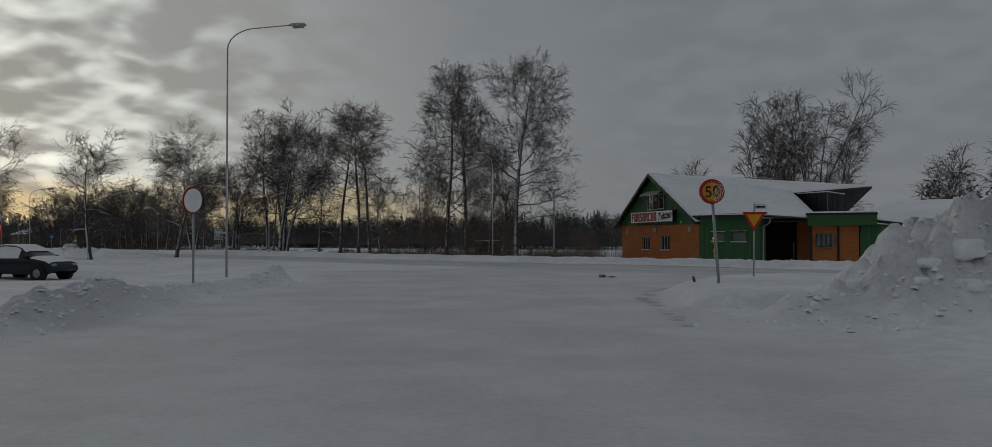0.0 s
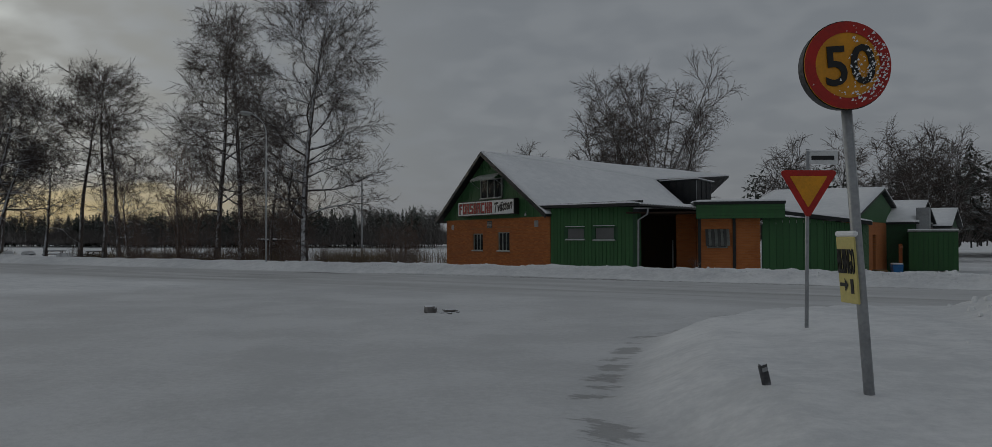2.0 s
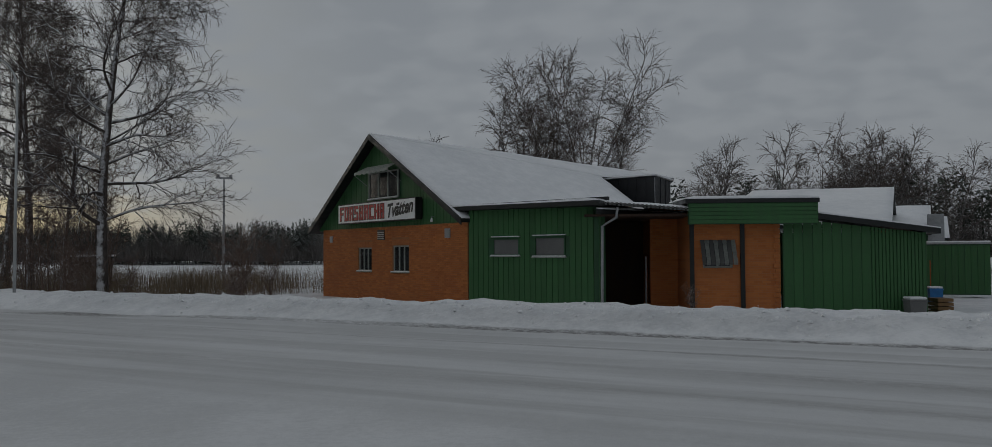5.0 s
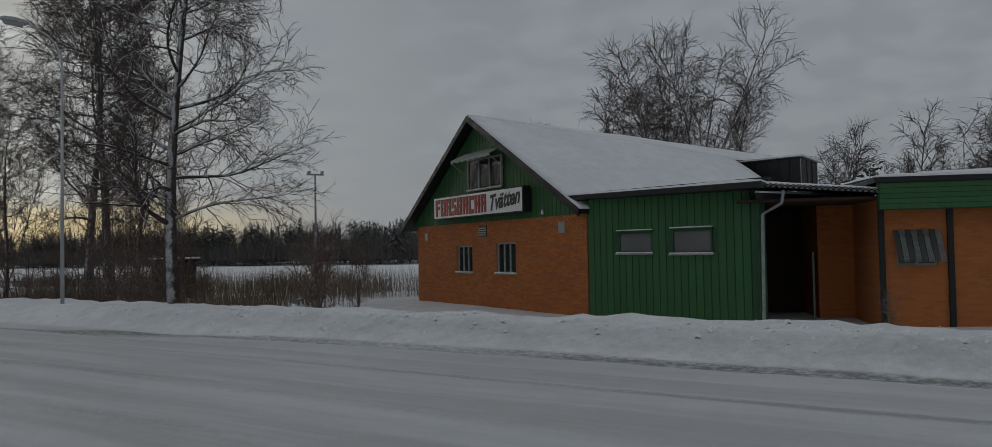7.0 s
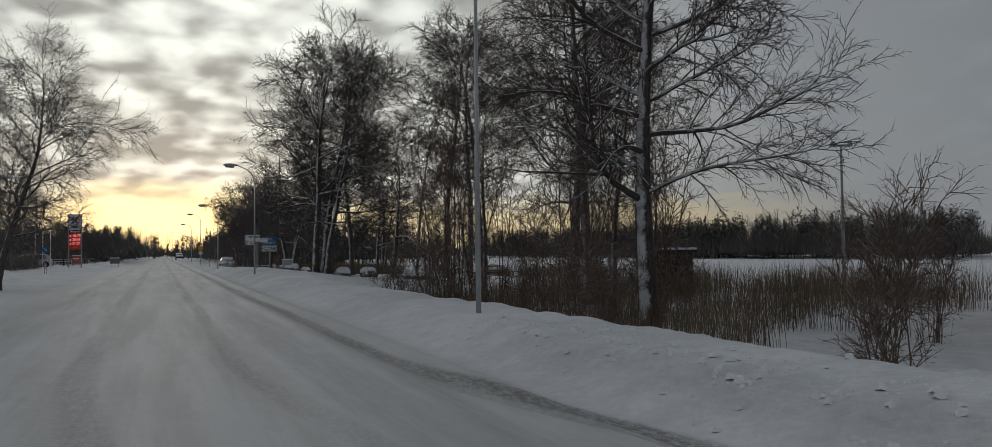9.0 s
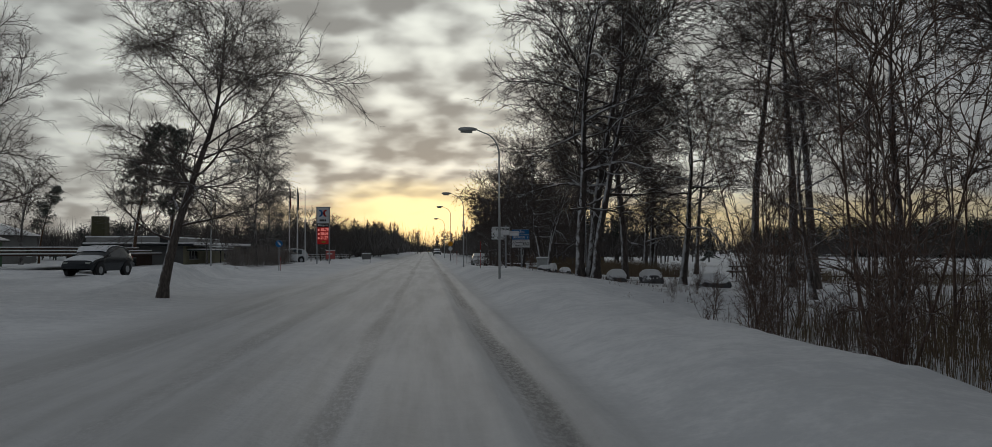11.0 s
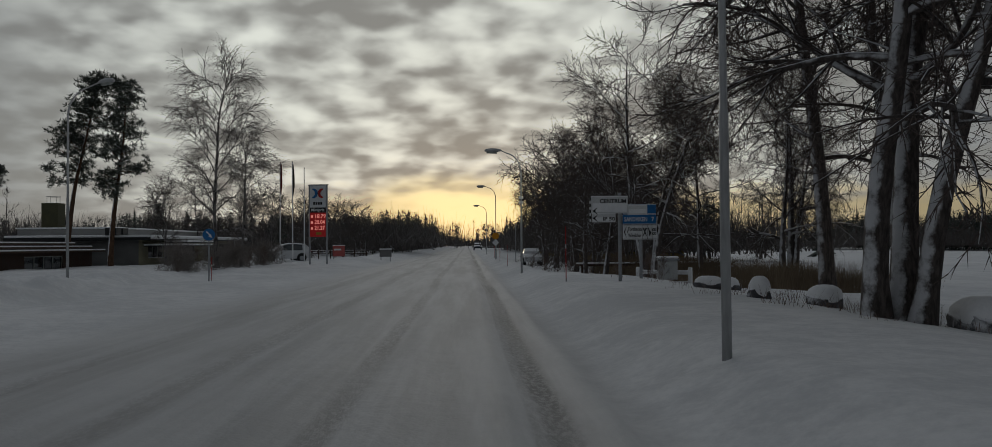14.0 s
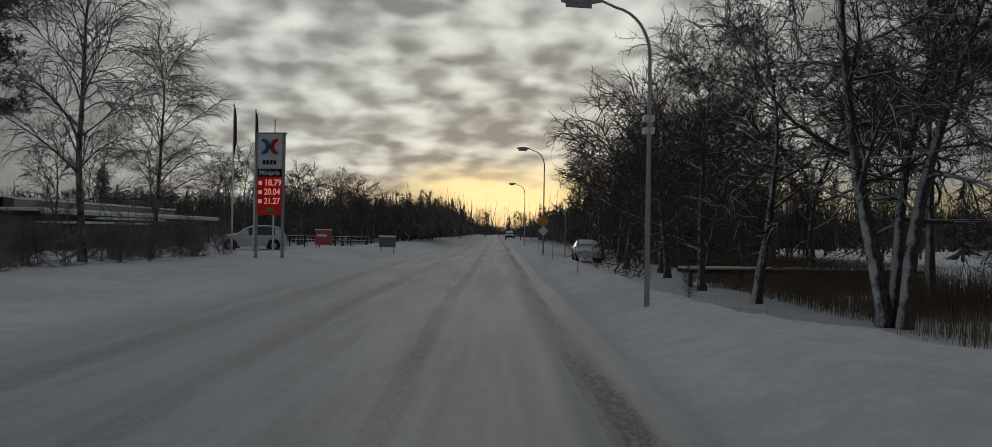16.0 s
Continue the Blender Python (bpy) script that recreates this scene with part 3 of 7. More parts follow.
def make_ground():
    far = [1600, 1000, 620, 400, 290, 220, 180]
    ss = np.concatenate([[-f for f in far], spread((-140, -60, 4.0), (-60, -36, 0.8), (-36, -8, 0.12), (-8, 24, 0.3), (24, 78, 0.4), (78, 130, 1.0), (130, 180, 4.0)), [180, 220, 290, 400, 620, 1000, 1600]])
    nn = np.concatenate([[-f for f in far], spread((-140, -60, 5.0), (-60, -50, 1.0), (-50, -34, 0.5), (-34, -10, 0.15), (-10, -5.5, 0.3), (-5.5, 0.3, 0.15), (0.3, 4.6, 0.09), (4.6, 9, 0.25), (9, 30, 0.6), (30, 60, 3.0), (60, 180, 8.0)), [180, 220, 290, 400, 620, 1000, 1600]])
    S, N = np.meshgrid(ss, nn, indexing="ij")
    X, Y = RO.x + RE.x * S + RN.x * N, RO.y + RE.y * S + RN.y * N
    Z, packed = terrain(X, Y)
    verts = np.stack([X, Y, Z], -1).reshape(-1, 3)
    a, b = len(ss), len(nn)
    i = (np.arange(a - 1)[:, None] * b + np.arange(b - 1)[None, :]).ravel()
    quads = np.stack([i, i + 1, i + b + 1, i + b], -1)
    me = bpy.data.meshes.new("ground")
    me.vertices.add(len(verts))
    me.vertices.foreach_set("co", verts.ravel().astype(np.float32))
    me.loops.add(quads.size)
    me.loops.foreach_set("vertex_index", quads.ravel().astype(np.int32))
    me.polygons.add(len(quads))
    me.polygons.foreach_set("loop_start", np.arange(0, quads.size, 4, dtype=np.int32))
    me.polygons.foreach_set("use_smooth", np.ones(len(quads), bool))
    me.update(calc_edges=True)
    if me.polygons[0].normal.z < 0:
        me.flip_normals()
    me.attributes.new("packed", "FLOAT", "POINT").data.foreach_set("value", packed.ravel().astype(np.float32))
    rut = np.zeros(S.shape)
    across = N - 0.75 * (1 - step(S, 0, 9)) - 0.14 * (vnoise(S * 0.07, S * 0 + 8.7, 43) - 0.5) - 0.05 * (vnoise(S * 0.5, S * 0 + 2.7, 45) - 0.5)
    me.attributes.new("across", "FLOAT", "POINT").data.foreach_set("value", across.ravel().astype(np.float32))
    # broken: where the crumbs' relief and their painted hollow shade apply
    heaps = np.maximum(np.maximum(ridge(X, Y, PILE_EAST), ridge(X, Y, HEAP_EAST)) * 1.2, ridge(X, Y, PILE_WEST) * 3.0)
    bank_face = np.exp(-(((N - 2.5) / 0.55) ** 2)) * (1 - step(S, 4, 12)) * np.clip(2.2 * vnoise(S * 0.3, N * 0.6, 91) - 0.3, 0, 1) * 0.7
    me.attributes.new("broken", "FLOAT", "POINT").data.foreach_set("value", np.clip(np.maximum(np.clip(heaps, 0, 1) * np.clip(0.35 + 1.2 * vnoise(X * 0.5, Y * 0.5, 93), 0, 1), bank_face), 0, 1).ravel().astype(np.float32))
    for r in (19.0, 20.6, 23.5, 25.0):
        dist = np.abs(np.hypot(X + 21.5, Y - 26.0) - r)
        rut = np.maximum(rut, 0.16 * np.exp(-((dist / 0.22) ** 2)) * (X > -14) * (N < -4) * (0.3 + vnoise(X * 1.5, Y * 1.5, 61)))
    for x0, w in ((-2.3, 0.28), (-0.7, 0.28), (-4.6, 0.3)):
        rut = np.maximum(rut, 0.12 * np.exp(-(((X - x0 - 0.02 * Y) / w) ** 2)) * (N < -5) * (Y > -20) * (0.2 + vnoise(X * 2.0, Y * 0.5, 67)))
    # wind-carved marks along the foot of the isle
    edge = isle_edge(X, Y)
    marks = np.exp(-(((edge + 0.12) / 0.26) ** 2)) * step(Y, 12.5, 14.5) * (1 - step(Y, 27.5, 29)) * (X < 9)
    rut = np.maximum(rut, 0.62 * marks * np.clip(1.9 * vnoise(X * 1.2, Y * 4.5, 83) - 0.35, 0, 1))
    carved = np.exp(-(((Y - 29.6 - 0.08 * X) / 0.5) ** 2)) * (1 - step(np.abs(X - 5.5), 3.5, 5.5))
    rut = np.maximum(rut, 0.3 * carved * np.clip(2.2 * vnoise(X * 1.1, Y * 5, 89) - 0.55, 0, 1))
    me.attributes.new("rut", "FLOAT", "POINT").data.foreach_set("value", np.clip(rut, 0, 1).ravel().astype(np.float32))
    road = step(N, -6.5, -4.5) * (1 - step(N, 2.3, 2.9))
    me.attributes.new("road", "FLOAT", "POINT").data.foreach_set("value", road.ravel().astype(np.float32))
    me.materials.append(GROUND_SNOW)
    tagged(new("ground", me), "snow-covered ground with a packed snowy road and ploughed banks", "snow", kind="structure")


make_ground()

# ---- buildings ----
WORLD_OF = {}


def house(name, label, category, x, y, z, group=""):
    t = thing(name, label, category, x, y, z, 0, group)
    WORLD_OF[t.name] = pose(x, y, z)
    return t


def under(sh, name, mat, parent, m=None, label="", smooth=False, root=None):
    """A part whose shape is given in the frame m of the world."""
    ob = sh.part(name, mat, parent, label, smooth)
    ob.matrix_parent_inverse = WORLD_OF[parent.name].inverted()
    ob.matrix_basis = m or Matrix()
    WORLD_OF[ob.name] = m or Matrix()
    return ob


def frame_at(a, b, z=0.0):
    """A frame at a whose x runs towards b and whose -y looks outwards (to the right of that run seen from above is inside)."""
    a, b = Vector(a), Vector(b)
    d = (b - a).normalized()
    return Matrix(((d.x, -d.y, 0, a.x), (d.y, d.x, 0, a.y), (0, 0, 1, z), (0, 0, 0, 1)))


def panel(sh, x0, x1, z0, z1, thick, holes=(), front=0.0):
    """An upright wall in the x-z plane with rectangular openings through it, as one closed mesh; its front stands at y = front."""
    xs = sorted({x0, x1, *[h[0] for h in holes], *[h[1] for h in holes]})
    zs = sorted({z0, z1, *[h[2] for h in holes], *[h[3] for h in holes]})
    nx, nz = len(xs) - 1, len(zs) - 1

    def solid(i, j):
        if not (0 <= i < nx and 0 <= j < nz):
            return False
        xm, zm = (xs[i] + xs[i + 1]) / 2, (zs[j] + zs[j + 1]) / 2
        return not any(h[0] < xm < h[1] and h[2] < zm < h[3] for h in holes)

    vs = [(x, y, z) for y in (front, front + thick) for z in zs for x in xs]
    row, back = nx + 1, (nx + 1) * (nz + 1)
    fs = []
    for i in range(nx):
        for j in range(nz):
            if not solid(i, j):
                continue
            a, b, c, d = j * row + i, j * row + i + 1, (j + 1) * row + i + 1, (j + 1) * row + i
            fs += [(a, b, c, d), (back + d, back + c, back + b, back + a)]
            for p, q, u, v in ((b, a, 0, -1), (c, b, 1, 0), (d, c, 0, 1), (a, d, -1, 0)):
                if not solid(i + u, j + v):
                    fs.append((p, q, back + q, back + p))
    used = sorted({k for f in fs for k in f})
    at = {k: n for n, k in enumerate(used)}
    return sh.add([vs[k] for k in used], [tuple(at[k] for k in f) for f in fs])


def boards(parent, root, m, x0, x1, z0, top, width, mat, holes=(), proud=0.022, name="board", shared=None):
    """Upright cladding boards, each one a piece of its own."""
    shared = {} if shared is None else shared
    count = max(1, round((x1 - x0) / width))
    w = (x1 - x0) / count
    for i in range(count):
        a, b = x0 + i * w, x0 + (i + 1) * w
        ta, tb = top(a + 0.006), top(b - 0.006)
        cuts = [(z0, None)]
        for h in holes:
            if h[0] < b - 0.02 and h[1] > a + 0.02:
                cuts = [(z0, h[2]), (h[3], None)]
        for lo, hi in cuts:
            ha, hb = (ta if hi is None else hi), (tb if hi is None else hi)
            if max(ha, hb) - lo < 0.05:
                continue
            key = (round(w, 3), round(max(ha, lo) - lo, 2), round(max(hb, lo) - lo, 2), mat.name)
            if key not in shared:
                sh = Shape()
                k = w - 0.012
                ha, hb = max(ha, lo + 0.01) - lo, max(hb, lo + 0.01) - lo
                sh.add([(0, 0, 0), (k, 0, 0), (k, 0, hb), (0, 0, ha), (0.008, -proud, 0), (k - 0.008, -proud, 0), (k - 0.008, -proud, hb), (0.008, -proud, ha)],
                       [(4, 5, 6, 7), (0, 4, 7, 3), (5, 1, 2, 6), (7, 6, 2, 3), (0, 1, 5, 4)])
                shared[key] = sh.mesh(name, mat)
            ob = new(name, shared[key])
            ob.parent = parent
            ob.matrix_parent_inverse = WORLD_OF[parent.name].inverted()
            ob.matrix_basis = m @ pose(a + 0.006, 0, lo)


def window(parent, root, m, x0, x1, z0, z1, bars=1, depth=0.10, frame_mat=None, sill=True, name="window", pane_mat=None):
    frame_mat = frame_mat or WHITE_FRAME
    t = 0.055
    step_x = (x1 - x0 - 2 * t) / (bars + 1)
    lights = [(x0 + t + step_x * i + (0.028 if i else 0), x0 + t + step_x * (i + 1) - (0.028 if i < bars else 0), z0 + t, z1 - t) for i in range(bars + 1)]
    fr = panel(Shape(), x0, x1, z0, z1, 0.08, lights, depth - 0.05)
    win = under(fr, name, frame_mat, parent, m, "weathered window frame", root=root)
    for a, b, _, _ in lights:
        under(Shape().box(a, depth - 0.01, z0 + t, b, depth, z1 - t), "pane", pane_mat or GLASS, win, m, root=root)
    # black sheet added in place of the unlit room behind the panes
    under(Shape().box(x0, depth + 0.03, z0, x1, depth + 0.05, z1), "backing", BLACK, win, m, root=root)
    if sill:
        under(Shape().box(x0 - 0.06, -0.08, z0 - 0.04, x1 + 0.06, depth - 0.05, z0), "sill", WHITE_FRAME, win, m, root=root)
        under(Shape().box(x0 - 0.05, -0.075, z0, x1 + 0.05, depth - 0.055, z0 + 0.035, bevel=0.012), "snow_on_sill", SNOW, win, m, root=root)
    return win


def slab(corners, thick):
    """A roof sheet from its upper corners, counter-clockwise seen from above."""
    k = len(corners)
    sh = Shape()
    sh.add([*corners, *[(x, y, z - thick) for x, y, z in corners]],
           [tuple(range(k)), tuple(reversed(range(k, 2 * k)))] + [(i, k + i, k + (i + 1) % k, (i + 1) % k) for i in range(k)])
    return sh


def snow_sheet(corners, thick, seed, cells=14):
    """Snow lying on a roof: a sheet with a soft uneven top over a quad (or triangle)."""
    c = [Vector(p) for p in corners]
    if len(c) == 3:
        c.append(c[2])
    sh = Shape()
    n = cells
    top, low = [], []
    for i in range(n + 1):
        for j in range(n + 1):
            u, v = i / n, j / n
            p = c[0].lerp(c[1], u).lerp(c[3].lerp(c[2], u), v)
            e = min(u, 1 - u, v, 1 - v) * n
            h = thick * (0.55 + 0.45 * min(1, e)) + 0.05 * float(fbm(p.x * 0.8, p.y * 0.8, 2, seed)) + 0.02 * float(fbm(p.x * 4, p.y * 4, 2, seed + 3))
            top.append((p.x, p.y, p.z + h))
            low.append((p.x, p.y, p.z + 0.004))
    k = (n + 1) ** 2
    fs = [(i * (n + 1) + j, (i + 1) * (n + 1) + j, (i + 1) * (n + 1) + j + 1, i * (n + 1) + j + 1) for i in range(n) for j in range(n)]
    rim = [i * (n + 1) for i in range(n)] + [n * (n + 1) + j for j in range(n)] + [i * (n + 1) + n for i in range(n, 0, -1)] + [j for j in range(n, 0, -1)]
    fs += [(rim[i], rim[i] + k, rim[(i + 1) % len(rim)] + k, rim[(i + 1) % len(rim)]) for i in range(len(rim))]
    sh.add(top + low, fs)
    return sh


# the laundry: brick gable, green annex, covered yard, porch and sheds
G0, G1 = (1.79, 69.69), (6.91, 58.11)
AX1, PR1 = (10.20, 53.45), (16.34, 51.63)
laundry = house("laundry_building", "orange brick and green board laundry under a snowy roof", "building", 6.91, 58.11, -0.75)
GM = frame_at(G0, G1)
W = 12.66


def gw(x, y, z):
    return tuple(GM @ Vector((x, y, z)))


holes = ((4.24, 5.47, 0.66, 1.66), (7.25, 8.55, 0.66, 1.72))
brick = under(panel(Shape(), 0.72, W - 0.02, -1.15, 2.50, 0.30, holes), "brick_wall", MORTAR, laundry, GM, "orange brick gable wall")
for h in holes:
    window(laundry, laundry, GM, *h, bars=2)
    arch = Shape()
    for i in range(9):
        a = h[0] - 0.04 + (h[1] - h[0] + 0.08) * i / 9
        arch.box(a + 0.008, -0.012, h[3] + 0.03 * math.sin(math.pi * (i + 0.5) / 9), a + (h[1] - h[0] + 0.08) / 9 - 0.008, 0.05, h[3] + 0.22 + 0.04 * math.sin(math.pi * (i + 0.5) / 9))
    under(arch, "brick_lintel", BRICK, laundry, GM)
under(Shape().box(0.7, -0.03, -1.2, W, 0.0, -0.72), "plinth", GREY_WALL, laundry, GM)
under(Shape().prism([gw(0.75, 0.34, 0)[:2], gw(12.5, 0.34, 0)[:2], (11.2, 58.9), (17.0, 60.5), (21.5, 67.0), (25.6, 79.8), (22.6, 85.0)], -1.0, 2.42), "rear_wall", BRICK, laundry, None, "plain brick rear of the building")


def gable_top(x):
    return 2.52 + (6.28 - 2.52) * (x / 5.92 if x < 5.92 else (W - x) / (W - 5.92))


tri_wall = Shape().add([(0.1, 0.06, 2.50), (W - 0.1, 0.06, 2.50), (5.92, 0.06, 6.2), (0.1, 0.3, 2.50), (W - 0.1, 0.3, 2.50), (5.92, 0.3, 6.2)], [(0, 1, 2), (5, 4, 3), (0, 3, 4, 1), (1, 4, 5, 2), (2, 5, 3, 0)])
gable_wall = under(tri_wall, "gable_wall", GREEN_DARK, laundry, GM, "dark green boarded gable")
GW = (5.28, 7.76, 3.68, 4.80)
boards(gable_wall, laundry, GM @ pose(0, 0.06, 0), 0.25, W - 0.25, 2.46, lambda x: gable_top(x) - 0.12, 0.235, GREEN, (GW,))
window(laundry, laundry, GM @ pose(0, -0.02, 0), *GW, bars=2, depth=0.02)
# awning over the gable window
aw = Shape()
for i in range(14):
    a = 5.05 + 2.9 * i / 14
    aw.add([(a, -0.02, 5.08), (a + 0.2, -0.02, 5.08), (a + 0.2, -0.62, 4.80), (a, -0.62, 4.80), (a, -0.62, 4.68 + 0.03 * (i % 2)), (a + 0.2, -0.62, 4.68 + 0.03 * (i % 2)), (a, -0.60, 4.80), (a + 0.2, -0.60, 4.80)], [(0, 3, 2, 1), (3, 4, 5, 2), (6, 7, 5, 4)])
awning = under(aw, "awning", WHITE_FRAME, laundry, GM, "pale faded awning with snow on it")
under(Shape().tube([(5.06, -0.02, 4.3), (5.06, -0.62, 4.72)], 0.015, 5), "awning_arm", STEEL, awning, GM, root=laundry)
under(Shape().tube([(7.96, -0.02, 4.3), (7.96, -0.62, 4.72)], 0.015, 5), "awning_arm", STEEL, awning, GM, root=laundry)
# vents
for x0, x1, z0, z1 in ((6.02, 6.62, 1.96, 2.38), (11.17, 11.54, 1.96, 2.31), (1.45, 1.75, 1.92, 2.2)):
    v = under(Shape().box(x0, -0.03, z0, x1, 0.0, z1, bevel=0.008), "wall_vent", STEEL if x1 - x0 < 0.5 else BLACK, laundry, GM)
    for i in range(4):
        z = z0 + 0.05 + (z1 - z0 - 0.1) * i / 4
        under(Shape().box(x0 + 0.03, -0.045, z, x1 - 0.03, -0.03, z + 0.035), "slat", STEEL, v, GM, root=laundry)
# the sign on the gable
sign = thing("shop_sign", "long white sign board with red and black letters on the gable", "sign", *gw(2.95, -0.02, 2.70), -66.15)
Shape().box(0, -0.30, 0, 6.66, -0.0, 0.86, bevel=0.01).part("case", BLACK, sign)
Shape().box(0.04, -0.312, 0.04, 6.60, -0.302, 0.82).part("face", SIGN_WHITE, sign)
# square letters: left stem, right stem (upper, lower), top, middle and foot bars
STROKES = {"F": "ltm", "O": "lrRtf", "R": "lrRtmk", "S": "LRtmf", "B": "lrRtmf", "A": "lrRtm", "C": "ltf", "K": "lrRm"}
for i, ch in enumerate("FORSBACKA"):
    x, w, h, q = 0.20 + i * 0.455, 0.37, 0.60, 0.135
    for mat, grow, y in ((BLACK, 0.022, -0.318), (RED, 0.0, -0.326)):
        glyph = Shape()
        for c in STROKES[ch]:
            x0, x1, z0, z1 = {"l": (0, q, 0, h), "L": (0, q, h * 0.45, h), "r": (w - q, w, h * 0.52, h), "R": (w - q, w, 0, h * 0.46), "t": (0, w, h - 0.11, h), "m": (0.02, w - 0.05, h * 0.44, h * 0.58), "f": (0, w, 0, 0.11), "k": (w - q, w + 0.03, 0, 0.06)}[c]
            glyph.box(x + x0 - grow, y, 0.13 + z0 - grow, x + x1 + grow, y + 0.007, 0.13 + z1 + grow)
        glyph.part("lettering", mat, sign)
text_part("Tvätten", 0.74, BLACK, sign, pose(4.40, -0.320, 0.14, 0, -5, 0), "lettering", 2.0, 0.022, 0.40)
lamp = thing("wall_lamp", "small white wall lamp under the gable", "lamp", *gw(10.45, -0.03, 2.62), -66.15)
Shape().tube([(0, 0, 0.16), (0, -0.10, 0.16), (0, -0.10, 0.1)], 0.015, 6).part("arm", STEEL, lamp)
Shape().tube([(0, -0.10, 0.1), (0, -0.10, -0.02), (0, -0.10, -0.05)], [0.03, 0.06, 0.03], 10).part("shade", WHITE, lamp)
# annex wall, boarded, with two shuttered windows
AM = frame_at(G1, AX1)
AW = (Vector(AX1) - Vector(G1)).length
aholes = ((1.20, 2.41, 1.30, 1.90), (3.06, 4.34, 1.27, 1.92))
annex = under(panel(Shape(), 0.03, AW, -1.1, 2.95, 0.25, aholes), "annex_wall", GREEN_DARK, laundry, AM, "green boarded annex wall")
boards(annex, laundry, AM, 0.05, AW - 0.02, -0.85, lambda x: 2.92 - 0.02 * x, 0.235, GREEN, aholes)
for h in aholes:
    window(laundry, laundry, AM @ pose(0, -0.03, 0), *h, bars=0, depth=0.05, frame_mat=GREEN_DARK, pane_mat=GREY_WALL)
    under(Shape().box(h[0] - 0.05, -0.10, h[3], h[1] + 0.05, 0.0, h[3] + 0.03), "drip_board", GREEN_DARK, laundry, AM)
    under(Shape().box(h[0] - 0.04, -0.095, h[3] + 0.03, h[1] + 0.04, 0.0, h[3] + 0.065, bevel=0.012), "snow_on_ledge", SNOW, laundry, AM)
under(Shape().box(-0.12, -0.16, 2.93, AW + 0.35, -0.02, 3.10), "eave_board", TRIM, laundry, AM, "dark eave board")
AX2 = (AX1[0] + 1.3, AX1[1] + 5.0)
under(panel(Shape(), 0.02, 5.1, -1.1, 2.9, 0.2), "annex_side_wall", GREEN_DARK, laundry, frame_at(AX1, AX2))
# drain pipe at the annex corner
under(Shape().tube([tuple(AM @ Vector((AW + 0.7, -0.10, 2.75))), tuple(AM @ Vector((AW + 0.65, -0.1, 2.45))), tuple(AM @ Vector((AW + 0.12, -0.08, 2.2))), tuple(AM @ Vector((AW + 0.08, -0.08, -0.7)))], 0.045, 8), "drain_pipe", STEEL, laundry)
# covered yard: back wall and ceiling added dark for its shade, brick front, posts
BM_ = frame_at(AX1, PR1)
BL = (Vector(PR1) - Vector(AX1)).length
under(panel(Shape(), -0.6, 2.6, -1.0, 2.9, 0.2), "yard_back_wall", DARK_WOOD, laundry, BM_ @ pose(0, 5.0, 0), "added back wall of the covered yard, coloured dark for the shade")
under(panel(Shape(), 1.80, 3.30, -1.0, 2.9, 0.2), "recessed_wall", BRICK, laundry, BM_ @ pose(0, 2.6, 0), "shaded brick wall under the canopy")
under(panel(Shape(), 0.0, 2.2, -1.0, 2.9, 0.2), "yard_side_wall", BRICK, laundry, BM_ @ pose(2.02, 2.8, 0, 0, 0, 90))
under(Shape().box(-0.5, -0.30, 2.50, 3.4, 5.2, 2.56), "yard_ceiling", DARK_WOOD, laundry, BM_, "added dark ceiling under the canopy that keeps light out of the yard")
under(Shape().tube([(1.62, 2.3, -0.9), (1.62, 2.3, 1.25)], 0.03, 8), "down_pipe", STEEL, laundry, BM_)
under(panel(Shape(), 2.72, BL * 0.842, -1.0, 2.5, 0.25, ((3.10, 4.0, 0.9, 1.72),)), "brick_front", BRICK, laundry, BM_, "orange brick front of the covered yard")
under(Shape().box(2.72, 0.25, -1.0, 2.92, 2.59, 2.5), "return_wall", BRICK, laundry, BM_)
for x in (2.70, 4.22):
    under(Shape().box(x, -0.07, -0.9, x + 0.13, -0.004, 2.3), "post", TRIM, laundry, BM_)
quoin = Shape()
for i in range(20):
    quoin.box(BL * 0.842 - (0.18 if i % 2 else 0.12), -0.035, -0.75 + i * 0.15, BL * 0.842 + 0.02, -0.004, -0.75 + i * 0.15 + 0.13)
under(quoin, "brick_edge", BRICK, laundry, BM_)
window(laundry, laundry, BM_, 3.10, 4.0, 0.9, 1.72, bars=1, sill=False)
shade = Shape()
for i in range(8):
    a = 3.02 + 1.06 * i / 8
    shade.add([(a, -0.02, 1.76), (a + 0.122, -0.02, 1.76), (a + 0.122, -0.42, 1.05), (a, -0.42, 1.05), (a, -0.4, 1.0), (a + 0.122, -0.4, 1.0)], [(0, 3, 2, 1), (1, 2, 3, 0), (3, 4, 5, 2), (2, 5, 4, 3)])
    under(shade, "awning_strip", (WHITE_FRAME if i % 2 else GREY_WALL), laundry, BM_)
    shade = Shape()
fascia = under(Shape().box(2.6, -0.55, 2.22, BL, -0.35, 2.86), "porch_fascia", GREEN_DARK, laundry, BM_, "green boarded porch edge")
for i in range(5):
    under(Shape().box(2.62, -0.575, 2.24 + i * 0.122, BL - 0.01, -0.552, 2.24 + i * 0.122 + 0.112), "board", GREEN, fascia, BM_, root=laundry)
under(Shape().box(2.5, -0.62, 2.86, BL + 0.03, 3.0, 2.98), "porch_roof", TRIM, laundry, BM_)
under(snow_sheet([tuple(BM_ @ Vector(p)) for p in ((2.5, -0.6, 2.98), (BL + 0.02, -0.6, 2.98), (BL + 0.02, 2.9, 3.05), (2.5, 2.9, 3.05))], 0.10, 4), "snow_on_roof", SNOW, laundry, smooth=True)
